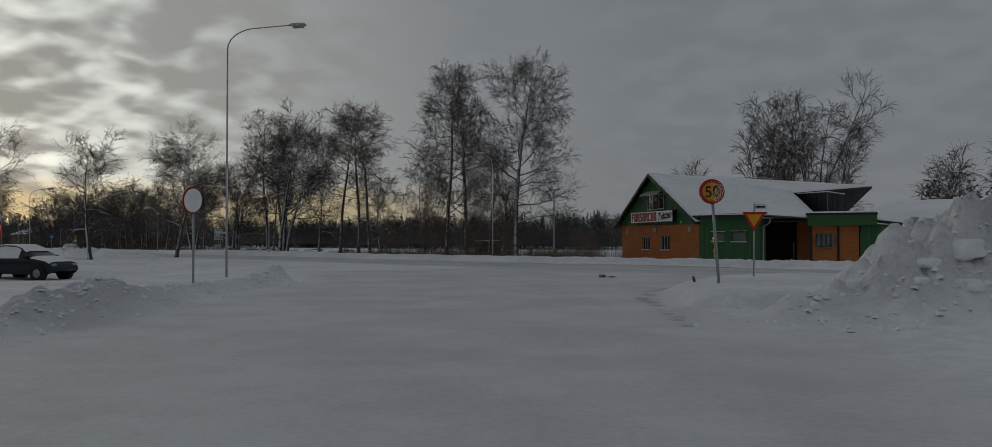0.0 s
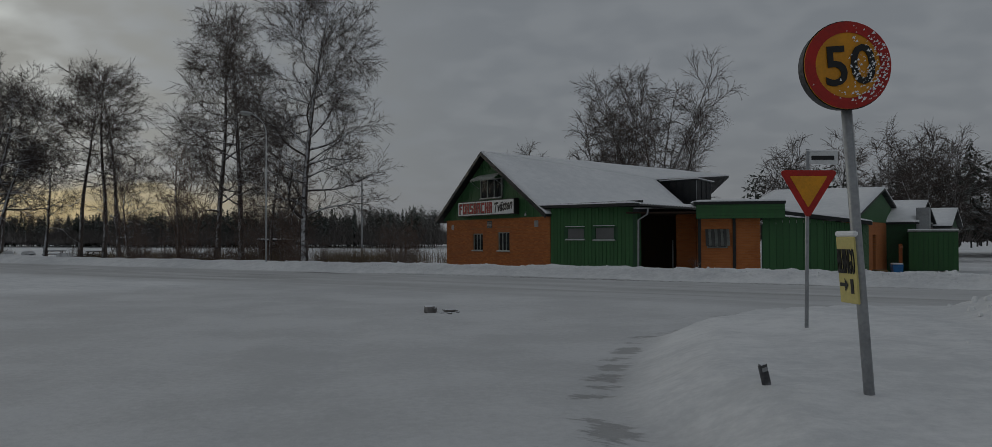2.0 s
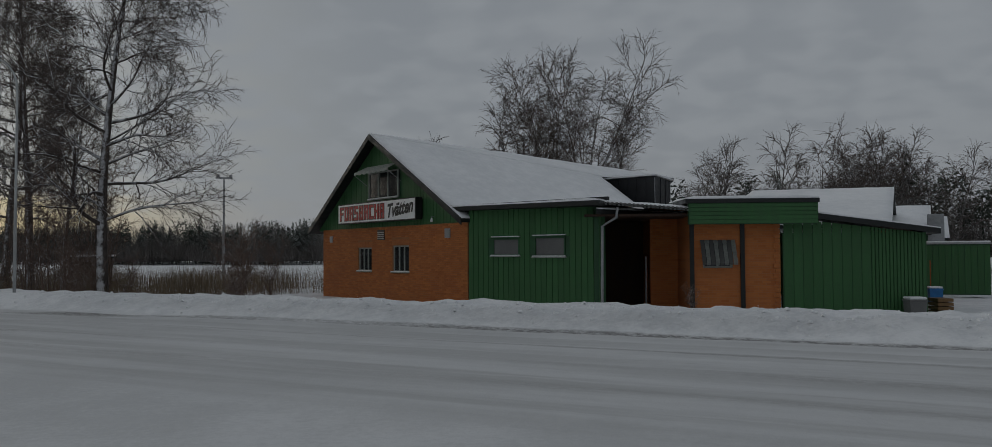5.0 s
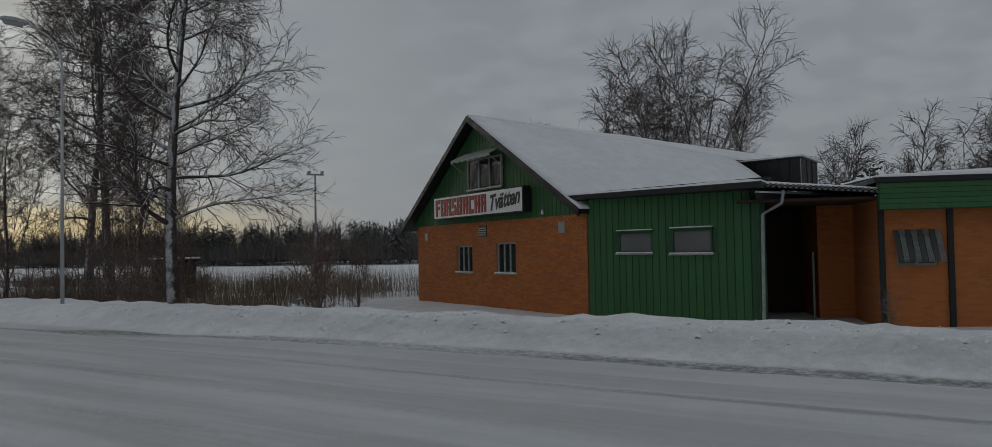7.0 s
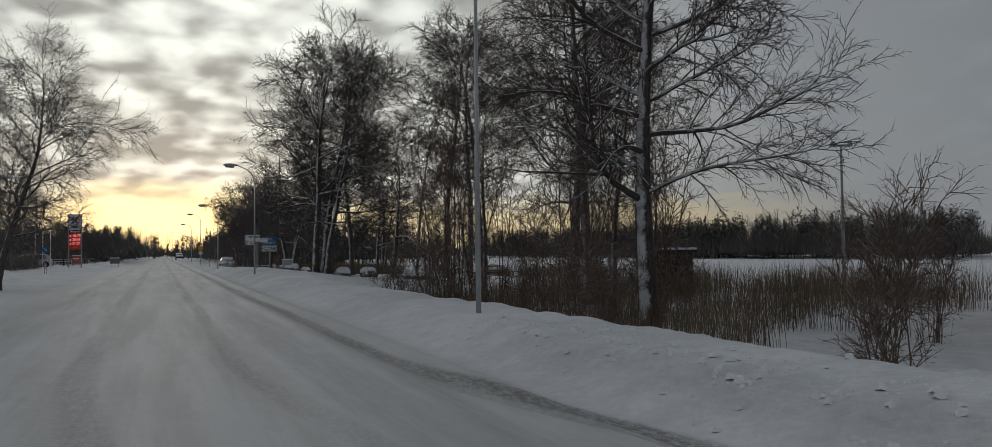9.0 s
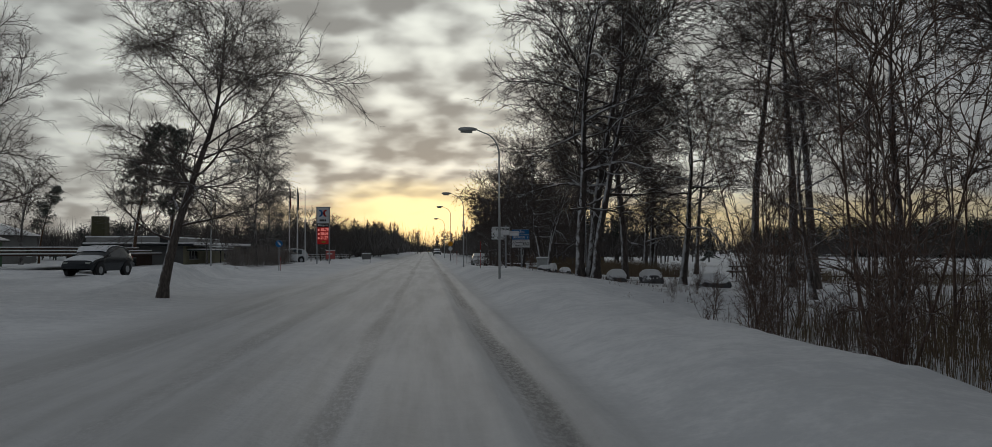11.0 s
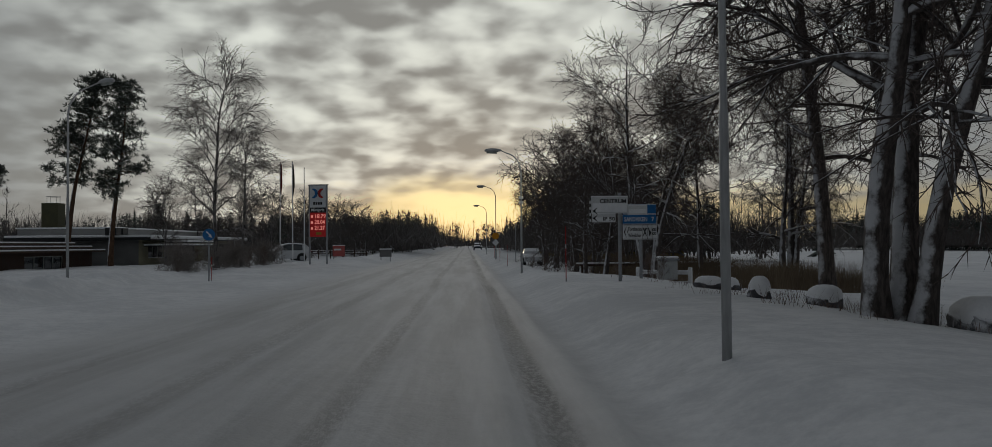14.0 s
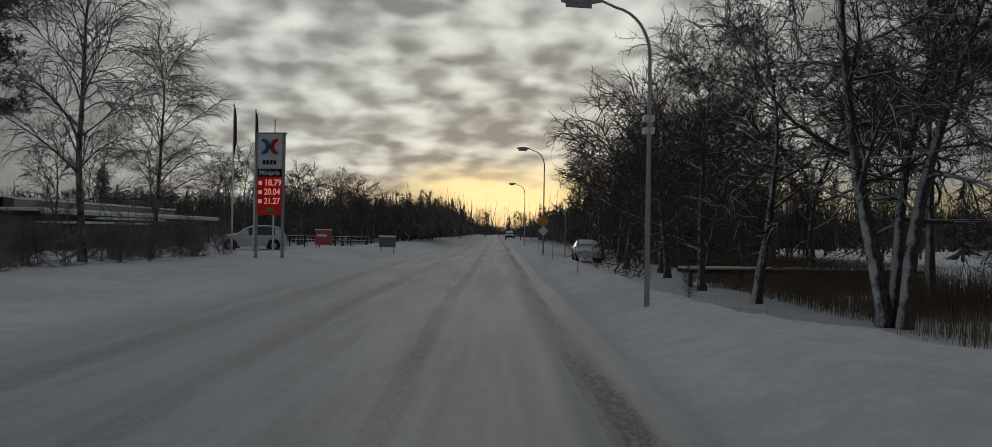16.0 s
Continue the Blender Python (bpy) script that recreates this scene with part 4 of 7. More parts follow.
# corrugated canopy between annex and porch
can = Shape()
N_C = 26
for i in range(N_C):
    u0, u1 = i / N_C, (i + 1) / N_C
    for j, (a, b, dz) in enumerate(((u0, (u0 + u1) / 2, 0.0), ((u0 + u1) / 2, u1, 0.05))):
        p = [BM_ @ Vector((-0.15 + 3.35 * k, y, 2.86 - 0.28 * k + dz + (0.25 if y > 0 else 0))) for k, y in ((a, -0.55), (b, -0.55), (b, 3.6), (a, 3.6))]
        can.add([*p, *[q + Vector((0, 0, 0.05)) for q in p]], [(3, 2, 1, 0), (4, 5, 6, 7), (0, 1, 5, 4), (1, 2, 6, 5), (2, 3, 7, 6), (3, 0, 4, 7)])
under(can, "canopy", GREY_WALL, laundry, None, "corrugated canopy with snow in its grooves")
under(snow_sheet([tuple(BM_ @ Vector(p)) for p in ((-0.1, -0.5, 2.93), (3.15, -0.5, 2.67), (3.15, 3.5, 2.93), (-0.1, 3.5, 3.15))], 0.07, 9), "snow_on_canopy", SNOW, laundry, smooth=True)
# main roof
A, K, F = gw(5.92, -0.35, 6.38), gw(W + 0.12, -0.35, 2.62), gw(19.0, 0.38, 2.95)
KU = gw(12.0, -0.35, 3.05)
RR, R1, R2 = (25.2, 80.9, 6.30), (21.8, 64.8, 4.20), (27.2, 61.9, 4.20)
L0, L1 = gw(-0.15, -0.35, 2.50), (22.7, 86.5, 2.50)
B, T = gw(11.46, 10.48, 3.04), (15.0, 66.9, 5.00)      # the cut in the slope where the dormer stands
for nm, cs, sd in (("roof", (A, KU, B, T), 1), ("annex_roof", (KU, F, (13.6, 58.2, 2.96), gw(11.5, 10.4, 2.90)), 2), ("verge_roof", (KU, K, gw(W + 0.12, 0.5, 2.62), gw(12.0, 0.5, 3.04)), 7), ("roof", (A, T, RR), 9), ("rear_roof", ((F[0], F[1] + 0.3, 2.70), (17.0, 57.0, 2.70), (21.0, 68.0, 2.70), (16.0, 69.0, 2.70)), 4), ("roof", (L0, A, RR, L1), 3)):
    under(slab(cs, 0.14), nm, TRIM, laundry)
    under(snow_sheet(cs, 0.10, 20 + sd, 22), "snow_on_roof", SNOW, laundry, None, "thick even snow on the roof", True)
for p, q in ((L0, A), (A, K)):
    p, q = Vector(p), Vector(q)
    d = (q - p).normalized()
    v = GM.to_3x3() @ Vector((0, -1, 0))
    under(Shape().add([p, q, q + Vector((0, 0, -0.22)), p + Vector((0, 0, -0.22)), p + v * 0.05, q + v * 0.05, q + v * 0.05 + Vector((0, 0, -0.22)), p + v * 0.05 + Vector((0, 0, -0.22))],
                      [(4, 7, 6, 5), (0, 1, 2, 3), (0, 4, 5, 1), (3, 2, 6, 7)]), "verge_board", TRIM, laundry)
# dark dormer
DC = [gw(7.2, 11.7, 0)[:2], gw(10.15, 12.35, 0)[:2], gw(9.2, 14.4, 0)[:2], gw(6.5, 13.8, 0)[:2]]
dorm = under(Shape().prism(DC, 2.2, [4.93, 4.95, 4.86, 4.9]), "dormer", BLACK_METAL, laundry, None, "black sheet-metal dormer")
for (p, q), count in (((DC[0], DC[1]), 6), ((DC[1], DC[2]), 3)):
    DM = frame_at(p, q)
    w = (Vector(q) - Vector(p)).length
    for i in range(count):
        under(Shape().box(w * (i + 0.9) / count, -0.03, 2.4, w * (i + 0.9) / count + 0.035, -0.002, 4.88), "seam", STEEL if i == count - 1 else BLACK_METAL, dorm, DM, root=laundry)
SD = [gw(7.0, 11.5, 0)[:2], gw(10.3, 12.2, 0)[:2], gw(9.3, 14.6, 0)[:2], gw(6.4, 14.0, 0)[:2]]
under(Shape().prism(SD, [4.95, 4.97, 4.88, 4.92], [5.01, 5.03, 4.94, 4.98]), "snow_on_dormer", SNOW, laundry)
# second wing with its own gable
E2, E3 = (21.55, 54.79, 2.35), (32.6, 68.6, 2.35)
E1 = (16.15, 57.7, 2.35)
E4 = (27.2, 71.5, 2.35)
for cs, sd in (((E1, E2, R2, R1), 5), ((R1, R2, E3, E4), 6)):
    under(slab(cs, 0.12), "roof", TRIM, laundry)
    under(snow_sheet(cs, 0.12, 30 + sd, 16), "snow_on_roof", SNOW, laundry, None, "thick even snow on the roof", True)
WM = frame_at((E2[0] - 0.12, E2[1] + 0.3), (E3[0] - 0.5, E3[1] - 0.2))
WW = (Vector(E3[:2]) - Vector(E2[:2])).length - 0.6
under(panel(Shape(), 0, WW, -1.0, 2.3, 0.25, ((2.2, 3.3, 0.6, 1.6), (6.0, 7.0, -0.6, 1.5))), "brick_wall", BRICK, laundry, WM, "orange brick end wall")
window(laundry, laundry, WM, 2.2, 3.3, 0.6, 1.6)
tri2 = Shape().add([(0, 0, 2.3), (WW, 0, 2.3), (WW * 0.5, 0, 4.05), (0, 0.2, 2.3), (WW, 0.2, 2.3), (WW * 0.5, 0.2, 4.05)], [(0, 1, 2), (5, 4, 3), (0, 3, 4, 1), (1, 4, 5, 2), (2, 5, 3, 0)])
g2 = under(tri2, "gable_wall", GREEN_DARK, laundry, WM, "dark green gable")
boards(g2, laundry, WM, 0.1, WW - 0.1, 2.2, lambda x: 2.3 + 1.68 * (1 - abs(x / WW - 0.5) * 2), 0.235, GREEN)
# green shed with a falling roof
CM = frame_at((15.45, 51.85), (19.55, 50.75))
CW = math.hypot(4.1, 1.1)
shed = under(panel(Shape(), 0, CW, -1.0, 1.95, 0.2), "shed_wall", GREEN_DARK, laundry, CM, "green boarded shed wall")
boards(shed, laundry, CM, 0.02, CW * 0.62, -0.85, lambda x: 2.42 - 0.115 * x, 0.30, GREEN, name="board", proud=0.012)
boards(shed, laundry, CM, CW * 0.62, CW - 0.01, -0.85, lambda x: 2.42 - 0.115 * x, 0.11, GREEN, name="board", proud=0.03)
SM = frame_at((19.55, 50.75), (22.0, 54.6))
shed2 = under(panel(Shape(), 0, 4.55, -1.0, 1.95, 0.2), "shed_side_wall", GREEN_DARK, laundry, SM)
boards(shed2, laundry, SM, 0.02, 4.5, -0.85, lambda x: 1.95, 0.14, GREEN, proud=0.03)
rc = (tuple(CM @ Vector((0.3, -0.35, 2.62))), tuple(CM @ Vector((CW + 0.3, -0.35, 2.06))), tuple(SM @ Vector((4.6, -0.2, 2.1))), tuple(CM @ Vector((0.4, 2.6, 2.8))))
under(slab(rc, 0.16), "shed_roof", TRIM, laundry)
under(snow_sheet(rc, 0.07, 44, 10), "snow_on_roof", SNOW, laundry, smooth=True)

# shops farther along the road
for nm, ax, ay, az, k in (("a", 32.5, 66.0, 3.65, 0.8), ("b", 38.4, 71.7, 3.35, 0.72)):
    shop = house("shop_building", "low green shop with a snowy gable roof" if nm == "a" else "low shop behind the others with a snowy gable roof", "building", ax, ay, -0.5, "shops")
    r2, r1 = Vector((ax, ay, az)), Vector((ax - 5.4 * 1.3, ay + 2.5 * 1.3, az))
    half = Vector((-3.45, -4.2, -1.75)) * k
    e2, e1 = r2 + half, r1 + half
    b2, b1 = r2 + Vector((3.45, 4.2, -1.75)) * k, r1 + Vector((3.45, 4.2, -1.75)) * k
    for cs, sd in (((tuple(e1), tuple(e2), tuple(r2), tuple(r1)), 51), ((tuple(r1), tuple(r2), tuple(b2), tuple(b1)), 52)):
        under(slab(cs, 0.12), "roof", TRIM, shop)
        under(snow_sheet(cs, 0.12, sd, 8), "snow_on_roof", SNOW, shop, smooth=True)
    wm = frame_at((e2.x - 0.2, e2.y + 0.2), (b2.x - 0.5, b2.y - 0.1))
    ww = (b2.xy - e2.xy).length - 0.5
    under(panel(Shape(), 0, ww, -0.8, e2.z - 0.05, 0.2, ((1.0, 2.2, 0.3, 1.3), (3.4, 4.4, -0.5, 1.3))), "wall", GREEN_DARK if nm == "a" else GREY_WALL, shop, wm)
    window(shop, shop, wm, 1.0, 2.2, 0.3, 1.3)
    window(shop, shop, wm, 3.4, 4.4, -0.5, 1.3, sill=False)
    under(Shape().add([(0, 0, e2.z - 0.05), (ww, 0, e2.z - 0.05), (ww / 2, 0, az - 0.1), (0, 0.2, e2.z - 0.05), (ww, 0.2, e2.z - 0.05), (ww / 2, 0.2, az - 0.1)], [(0, 1, 2), (5, 4, 3), (0, 3, 4, 1), (1, 4, 5, 2), (2, 5, 3, 0)]), "gable_wall", GREEN_DARK, shop, wm)
    fm = frame_at((e1.x, e1.y + 0.3), (e2.x - 0.1, e2.y + 0.3))
    under(panel(Shape(), 0, (e2.xy - e1.xy).length, -0.8, e2.z - 0.05, 0.2), "front_wall", GREEN_DARK if nm == "a" else GREY_WALL, shop, fm)
    if nm == "a":
        sg = under(Shape().box(1.0, -0.55, 1.75, 4.2, -0.45, 2.25), "sign_board", WHITE_FRAME, shop, wm, "pale sign board with dark letter bars")
        for i in range(8):
            under(Shape().box(1.25 + i * 0.36, -0.565, 1.85, 1.50 + i * 0.36, -0.552, 2.15), "letter_bar", BLACK, sg, wm, root=shop)
        under(Shape().box(0.1, -0.8, 1.6, 0.9, -0.1, 3.1, bevel=0.02), "air_duct", STEEL, shop, wm)
# dark green store box in front of the shops
box = thing("storage_container", "dark green boarded storage box beside the shops", "container", 28.1, 61.1, -0.55, math.degrees(math.atan2(-1.35, 2.0)))
Shape().box(0, 0, 0, 2.5, 2.6, 2.22).part("body", GREEN_DARK, box)
for i in range(10):
    Shape().box(0.02 + i * 0.25, -0.02, 0.05, 0.25 + i * 0.25, -0.001, 2.15).part("board", GREEN, box)
Shape().box(-0.06, -0.06, 2.22, 2.56, 2.66, 2.28).part("lid", STEEL, box)
Shape().box(-0.04, -0.04, 2.28, 2.54, 2.64, 2.36, bevel=0.03).part("snow_on_top", SNOW, box)
# open-fronted last shop with a white porch
porch = thing("shop_porch", "white posts and snowy porch roof of a far shop", "porch", 44.5, 70.0, -0.45, -25)
for i in range(5):
    Shape().box(i * 1.1, 0, 0, i * 1.1 + 0.12, 0.12, 2.0).part("post", WHITE, porch)
Shape().box(-0.3, -0.4, 2.0, 5.0, 3.4, 2.2).part("roof", GREY_WALL, porch)
Shape().box(-0.3, -0.4, 2.2, 5.0, 3.4, 2.35, bevel=0.04).part("snow_on_roof", SNOW, porch)
Shape().box(0, 3.0, 0, 4.7, 3.2, 2.0).part("wall", GREY_WALL, porch)

# petrol station and houses on the town side
st = house("station_building", "long flat-roofed station building with a snowy roof edge", "building", *rs(108, -28), 0)
SMX = frame_at(rs(93.5, -23.8), rs(117.5, -23.8)) @ Matrix.Diagonal((1.22, 1, 0.86, 1))


def slabbox(x0, y0, z0, x1, y1, z1, name, mat, label="", bevel=0.02):
    return under(Shape().box(x0, y0, z0, x1, y1, z1, bevel=bevel), name, mat, st, SMX, label)


under(panel(Shape(), 2.0, 22.0, -0.2, 2.25, 0.25, ((3.0, 5.6, 0.7, 1.8), (15.0, 17.2, 0.5, 1.9), (18.0, 21.2, 0.1, 2.0))), "front_wall", worn("olive_render", (0.26, 0.245, 0.165), 0.75, 1.2, 0.85, scale=1.0), st, SMX, "dull olive front wall")
under(panel(Shape(), 0, 9.0, -0.2, 2.25, 0.25), "end_wall", GREY_WALL, st, SMX @ pose(2.25, 0.25, 0, 0, 0, 90))
under(panel(Shape(), 0, 9.0, -0.2, 2.25, 0.25), "end_wall", GREY_WALL, st, SMX @ pose(22.0, 0.25, 0, 0, 0, 90))
window(st, st, SMX, 3.0, 5.6, 0.7, 1.8, bars=2)
window(st, st, SMX, 15.0, 17.2, 0.5, 1.9, bars=1)
window(st, st, SMX, 18.0, 21.2, 0.1, 2.0, bars=3, sill=False)
slabbox(1.2, -1.0, 2.25, 23.0, 9.6, 2.50, "roof", TRIM, "flat roof with a pale edge")
slabbox(1.15, -1.05, 2.36, 23.05, -1.0, 2.50, "roof_edge", WHITE)
slabbox(1.10, -1.12, 2.50, 23.1, 9.5, 2.70, "snow_on_roof", SNOW, "even snow on the flat roof", 0.06)
slabbox(5.0, 3.4, 2.5, 25.0, 11.0, 3.35, "upper_storey", PALE_WALL, "low grey upper storey")
slabbox(4.9, 3.3, 3.35, 25.1, 11.1, 3.50, "snow_on_roof", SNOW, "", 0.05)
for i in range(2):
    slabbox(0.6 + i * 1.0, 1.2, 2.66, 1.4 + i * 1.0, 2.0, 3.30, "roof_fan", BLACK_METAL, "dark fan box on the roof")
# lean-to with a snowy top before the wall
for x0, x1, y, z in ((2.2, 9.5, -2.4, 1.70), (6.0, 12.6, -1.7, 2.02)):
    slabbox(x0, y, z, x1, -0.02, z + 0.09, "lean_to_roof", TRIM)
    slabbox(x0 - 0.05, y - 0.06, z + 0.09, x1 + 0.05, -0.02, z + 0.24, "snow_on_roof", SNOW, "", 0.05)
for x in (2.4, 5.8, 9.3):
    slabbox(x, -2.3, -0.3, x + 0.10, -2.2, 1.70, "post", TRIM)
# lower sheds beside it, with stacked pale roof edges
low = house("station_shed", "low dark shed with snow on its stepped roof edges", "shed", *rs(84, -28), 0)
LM = frame_at(rs(74.0, -26.0), rs(90.0, -26.0)) @ Matrix.Diagonal((1.2, 1, 0.9, 1))
under(panel(Shape(), 0, 15.5, -0.2, 1.25, 0.2, ((2.0, 4.4, 0.1, 1.0), (8.0, 12.0, 0.0, 1.0))), "wall", DARK_WOOD, low, LM)
window(low, low, LM, 2.0, 4.4, 0.1, 1.0, bars=2, sill=False)
window(low, low, LM, 8.0, 12.0, 0.0, 1.0, bars=3, sill=False)
for i, (z, y) in enumerate(((1.25, -0.7), (1.52, 0.2), (1.80, 1.4))):
    under(Shape().box(-0.4 + i * 0.9, y, z, 16.0, 6.0, z + 0.12, bevel=0.02), "roof", DARK_WOOD, low, LM)
    under(Shape().box(-0.4 + i * 0.9, y, z + 0.12, 16.0, 6.0, z + 0.21, bevel=0.03), "snow_on_roof", SNOW, low, LM)
# a green cottage and its chimney stack behind
for s0, n0, w, d, h, rise, mat, lab in ((72, -36, 13, 9, 2.5, 1.5, GREEN_DARK, "green cottage with a snowy roof behind the road"), (96, -46, 18, 10, 3.4, 1.6, GREY_WALL, "grey hall with a long snowy roof"), (54, -33, 11, 8, 2.8, 1.8, GREY_WALL, "pale house with a snowy roof behind parked cars")):
    ct = house("cottage", lab, "house", *rs(s0, n0), 0)
    cm = frame_at(rs(s0, n0), rs(s0 + w, n0))
    under(panel(Shape(), 0, w, -0.2, h, 0.2, ((1.5, 2.7, 0.9, 1.9), (5.0, 6.2, 0.9, 1.9), (w - 2.6, w - 1.4, 0.9, 1.9))), "wall", mat, ct, cm)
    for a in (1.5, 5.0, w - 2.6):
        window(ct, ct, cm, a, a + 1.2, 0.9, 1.9)
    for x in (0.0, w - 0.2):
        under(Shape().add([(x, 0.2, -0.2), (x + 0.2, 0.2, -0.2), (x + 0.2, d, -0.2), (x, d, -0.2), (x, 0.2, h), (x + 0.2, 0.2, h), (x + 0.2, d, h), (x, d, h), (x, d / 2, h + rise), (x + 0.2, d / 2, h + rise)],
                          [(0, 1, 5, 4), (1, 2, 6, 9, 5), (2, 3, 7, 6), (3, 0, 4, 8, 7), (4, 5, 9, 8), (6, 7, 8, 9)]), "end_wall", mat, ct, cm)
    for y0, y1, za, zb in ((-0.4, d / 2, h - 0.1, h + rise), (d / 2, d + 0.4, h + rise, h - 0.1)):
        cs = [tuple(cm @ Vector(p)) for p in ((-0.4, y0, za), (w + 0.4, y0, za), (w + 0.4, y1, zb), (-0.4, y1, zb))]
        under(slab(cs, 0.12), "roof", TRIM, ct)
        under(snow_sheet(cs, 0.14, int(s0), 8), "snow_on_roof", SNOW, ct, smooth=True)
stack = thing("chimney_stack", "square olive chimney stack with a wire cage on top", "chimney", *rs(112, -38.0), 0, ROAD_YAW)
Shape().box(-0.75, -0.75, -0.2, 0.75, 0.75, 5.55, bevel=0.03).part("shaft", worn("dark_olive_render", (0.085, 0.082, 0.045), 0.75, 1.2, 0.85, scale=1.2), stack)
for i in range(4):
    a = i * math.pi / 2
    Shape().tube([(0.6 * math.cos(a), 0.6 * math.sin(a), 5.5), (0.6 * math.cos(a), 0.6 * math.sin(a), 6.2)], 0.02, 5).part("cage_bar", STEEL, stack)
Shape().tube([(0.6 * math.cos(i * 0.5236), 0.6 * math.sin(i * 0.5236), 6.15) for i in range(13)], 0.02, 5).part("cage_ring", STEEL, stack)
# yellow houses by the road's far end
for s0, n0, w, d, h in ((128, 17.0, 13, 8, 2.6), (165, 13.0, 14, 9, 3.0)):
    ct = house("yellow_house", "yellow wooden house with a snowy roof near the shore", "house", *rs(s0, n0), -0.3, "yellow houses")
    cm = frame_at(rs(s0 + w, n0), rs(s0, n0))
    under(panel(Shape(), 0, w, -0.6, h, 0.2, ((1.2, 2.3, 0.8, 1.9), (4.0, 5.1, 0.8, 1.9), (7.0, 8.1, 0.8, 1.9))), "wall", OCHRE, ct, cm)
    for a in (1.2, 4.0, 7.0):
        window(ct, ct, cm, a, a + 1.1, 0.8, 1.9)
    for x in (0.0, w - 0.2):
        under(Shape().add([(x, 0.2, -0.6), (x + 0.2, 0.2, -0.6), (x + 0.2, d, -0.6), (x, d, -0.6), (x, 0.2, h), (x + 0.2, 0.2, h), (x + 0.2, d, h), (x, d, h), (x, d / 2, h + 1.6), (x + 0.2, d / 2, h + 1.6)],
                          [(0, 1, 5, 4), (1, 2, 6, 9, 5), (2, 3, 7, 6), (3, 0, 4, 8, 7), (4, 5, 9, 8), (6, 7, 8, 9)]), "end_wall", OCHRE, ct, cm)
    for y0, y1, za, zb in ((-0.4, d / 2, h - 0.1, h + 1.6), (d / 2, d + 0.4, h + 1.6, h - 0.1)):
        cs = [tuple(cm @ Vector(p)) for p in ((-0.4, y0, za), (w + 0.4, y0, za), (w + 0.4, y1, zb), (-0.4, y1, zb))]
        under(slab(cs, 0.12), "roof", TRIM, ct)
        under(snow_sheet(cs, 0.14, int(s0), 8), "snow_on_roof", SNOW, ct, smooth=True)
# brown boat shed on the ice
bs = house("boat_shed", "small brown board shed with a snowy flat roof at the shore", "shed", *rs(27.2, 17.4), -0.6)
bm_ = frame_at(rs(28.2, 17.4), rs(26.2, 16.0))
under(Shape().box(0, 0, -0.8, 2.3, 2.0, 1.25), "body", DARK_WOOD, bs, bm_)
for i in range(8):
    under(Shape().box(0.01 + i * 0.287, -0.02, -0.7, 0.28 + i * 0.287, -0.001, 1.23), "board", DARK_WOOD, bs, bm_)
under(Shape().box(-0.15, -0.2, 1.25, 2.45, 2.2, 1.33), "roof", TRIM, bs, bm_)
under(Shape().box(-0.13, -0.18, 1.33, 2.43, 2.18, 1.43, bevel=0.03), "snow_on_roof", SNOW, bs, bm_)
hut = thing("ice_hut", "tiny dark hut with a snowy roof out on the lake", "hut", *rs(30, 60), -1.1, 10)
Shape().box(-1.6, -1.0, -0.2, 1.6, 1.0, 1.3).part("body", DARK_WOOD, hut)
Shape().box(-1.9, -1.2, 1.3, 1.9, 1.2, 1.5, bevel=0.05).part("snow_on_roof", SNOW, hut)

# bricks of the gable wall: courses of stretchers with raked joints
BW, BH, BJ = 0.24, 0.0625, 0.010
piece, rest = {}, Shape()
singles = 0


def brick_box(sh, x, z, w):
    y = -0.009
    sh.add([(x, 0.0, z), (x + w, 0.0, z), (x + w, 0.0, z + BH), (x, 0.0, z + BH), (x + 0.003, y, z + 0.003), (x + w - 0.003, y, z + 0.003), (x + w - 0.003, y, z + BH - 0.003), (x + 0.003, y, z + BH - 0.003)],
           [(4, 5, 6, 7), (0, 4, 7, 3), (5, 1, 2, 6), (7, 6, 2, 3), (0, 1, 5, 4)])
    return sh


row = 0
z = -0.71
while z + BH < 2.47:
    x = 0.73 + (0 if row % 2 == 0 else -(BW + BJ) / 2)
    while x < W - 0.05:
        a, b = max(x, 0.73), min(x + BW, W - 0.03)
        for h in holes:
            if z + BH > h[2] - 0.02 and z < h[3] + 0.27 and b > h[0] - 0.05 and a < h[1] + 0.05:
                if a < h[0] - 0.05:
                    b = min(b, h[0] - 0.05)
                elif b > h[1] + 0.05:
                    a = max(a, h[1] + 0.05)
                else:
                    b = a
        if b - a > 0.03:
            if 9.2 < x < 12.6 and 0.55 < z < 2.0 and singles < 300:
                key = round(b - a, 3)
                if key not in piece:
                    piece[key] = brick_box(Shape(), 0, 0, b - a).mesh("brick", BRICK_ONE)
                ob = new("brick", piece[key])
                ob.parent = brick
                ob.matrix_parent_inverse = WORLD_OF[brick.name].inverted()
                ob.matrix_basis = GM @ pose(a, 0, z)
                singles += 1
            else:
                brick_box(rest, a, z, b - a)
        x += BW + BJ
    z += BH + BJ
    row += 1
tagged(under(rest, "brickwork", BRICK_REST, brick, GM), kind="stuff")

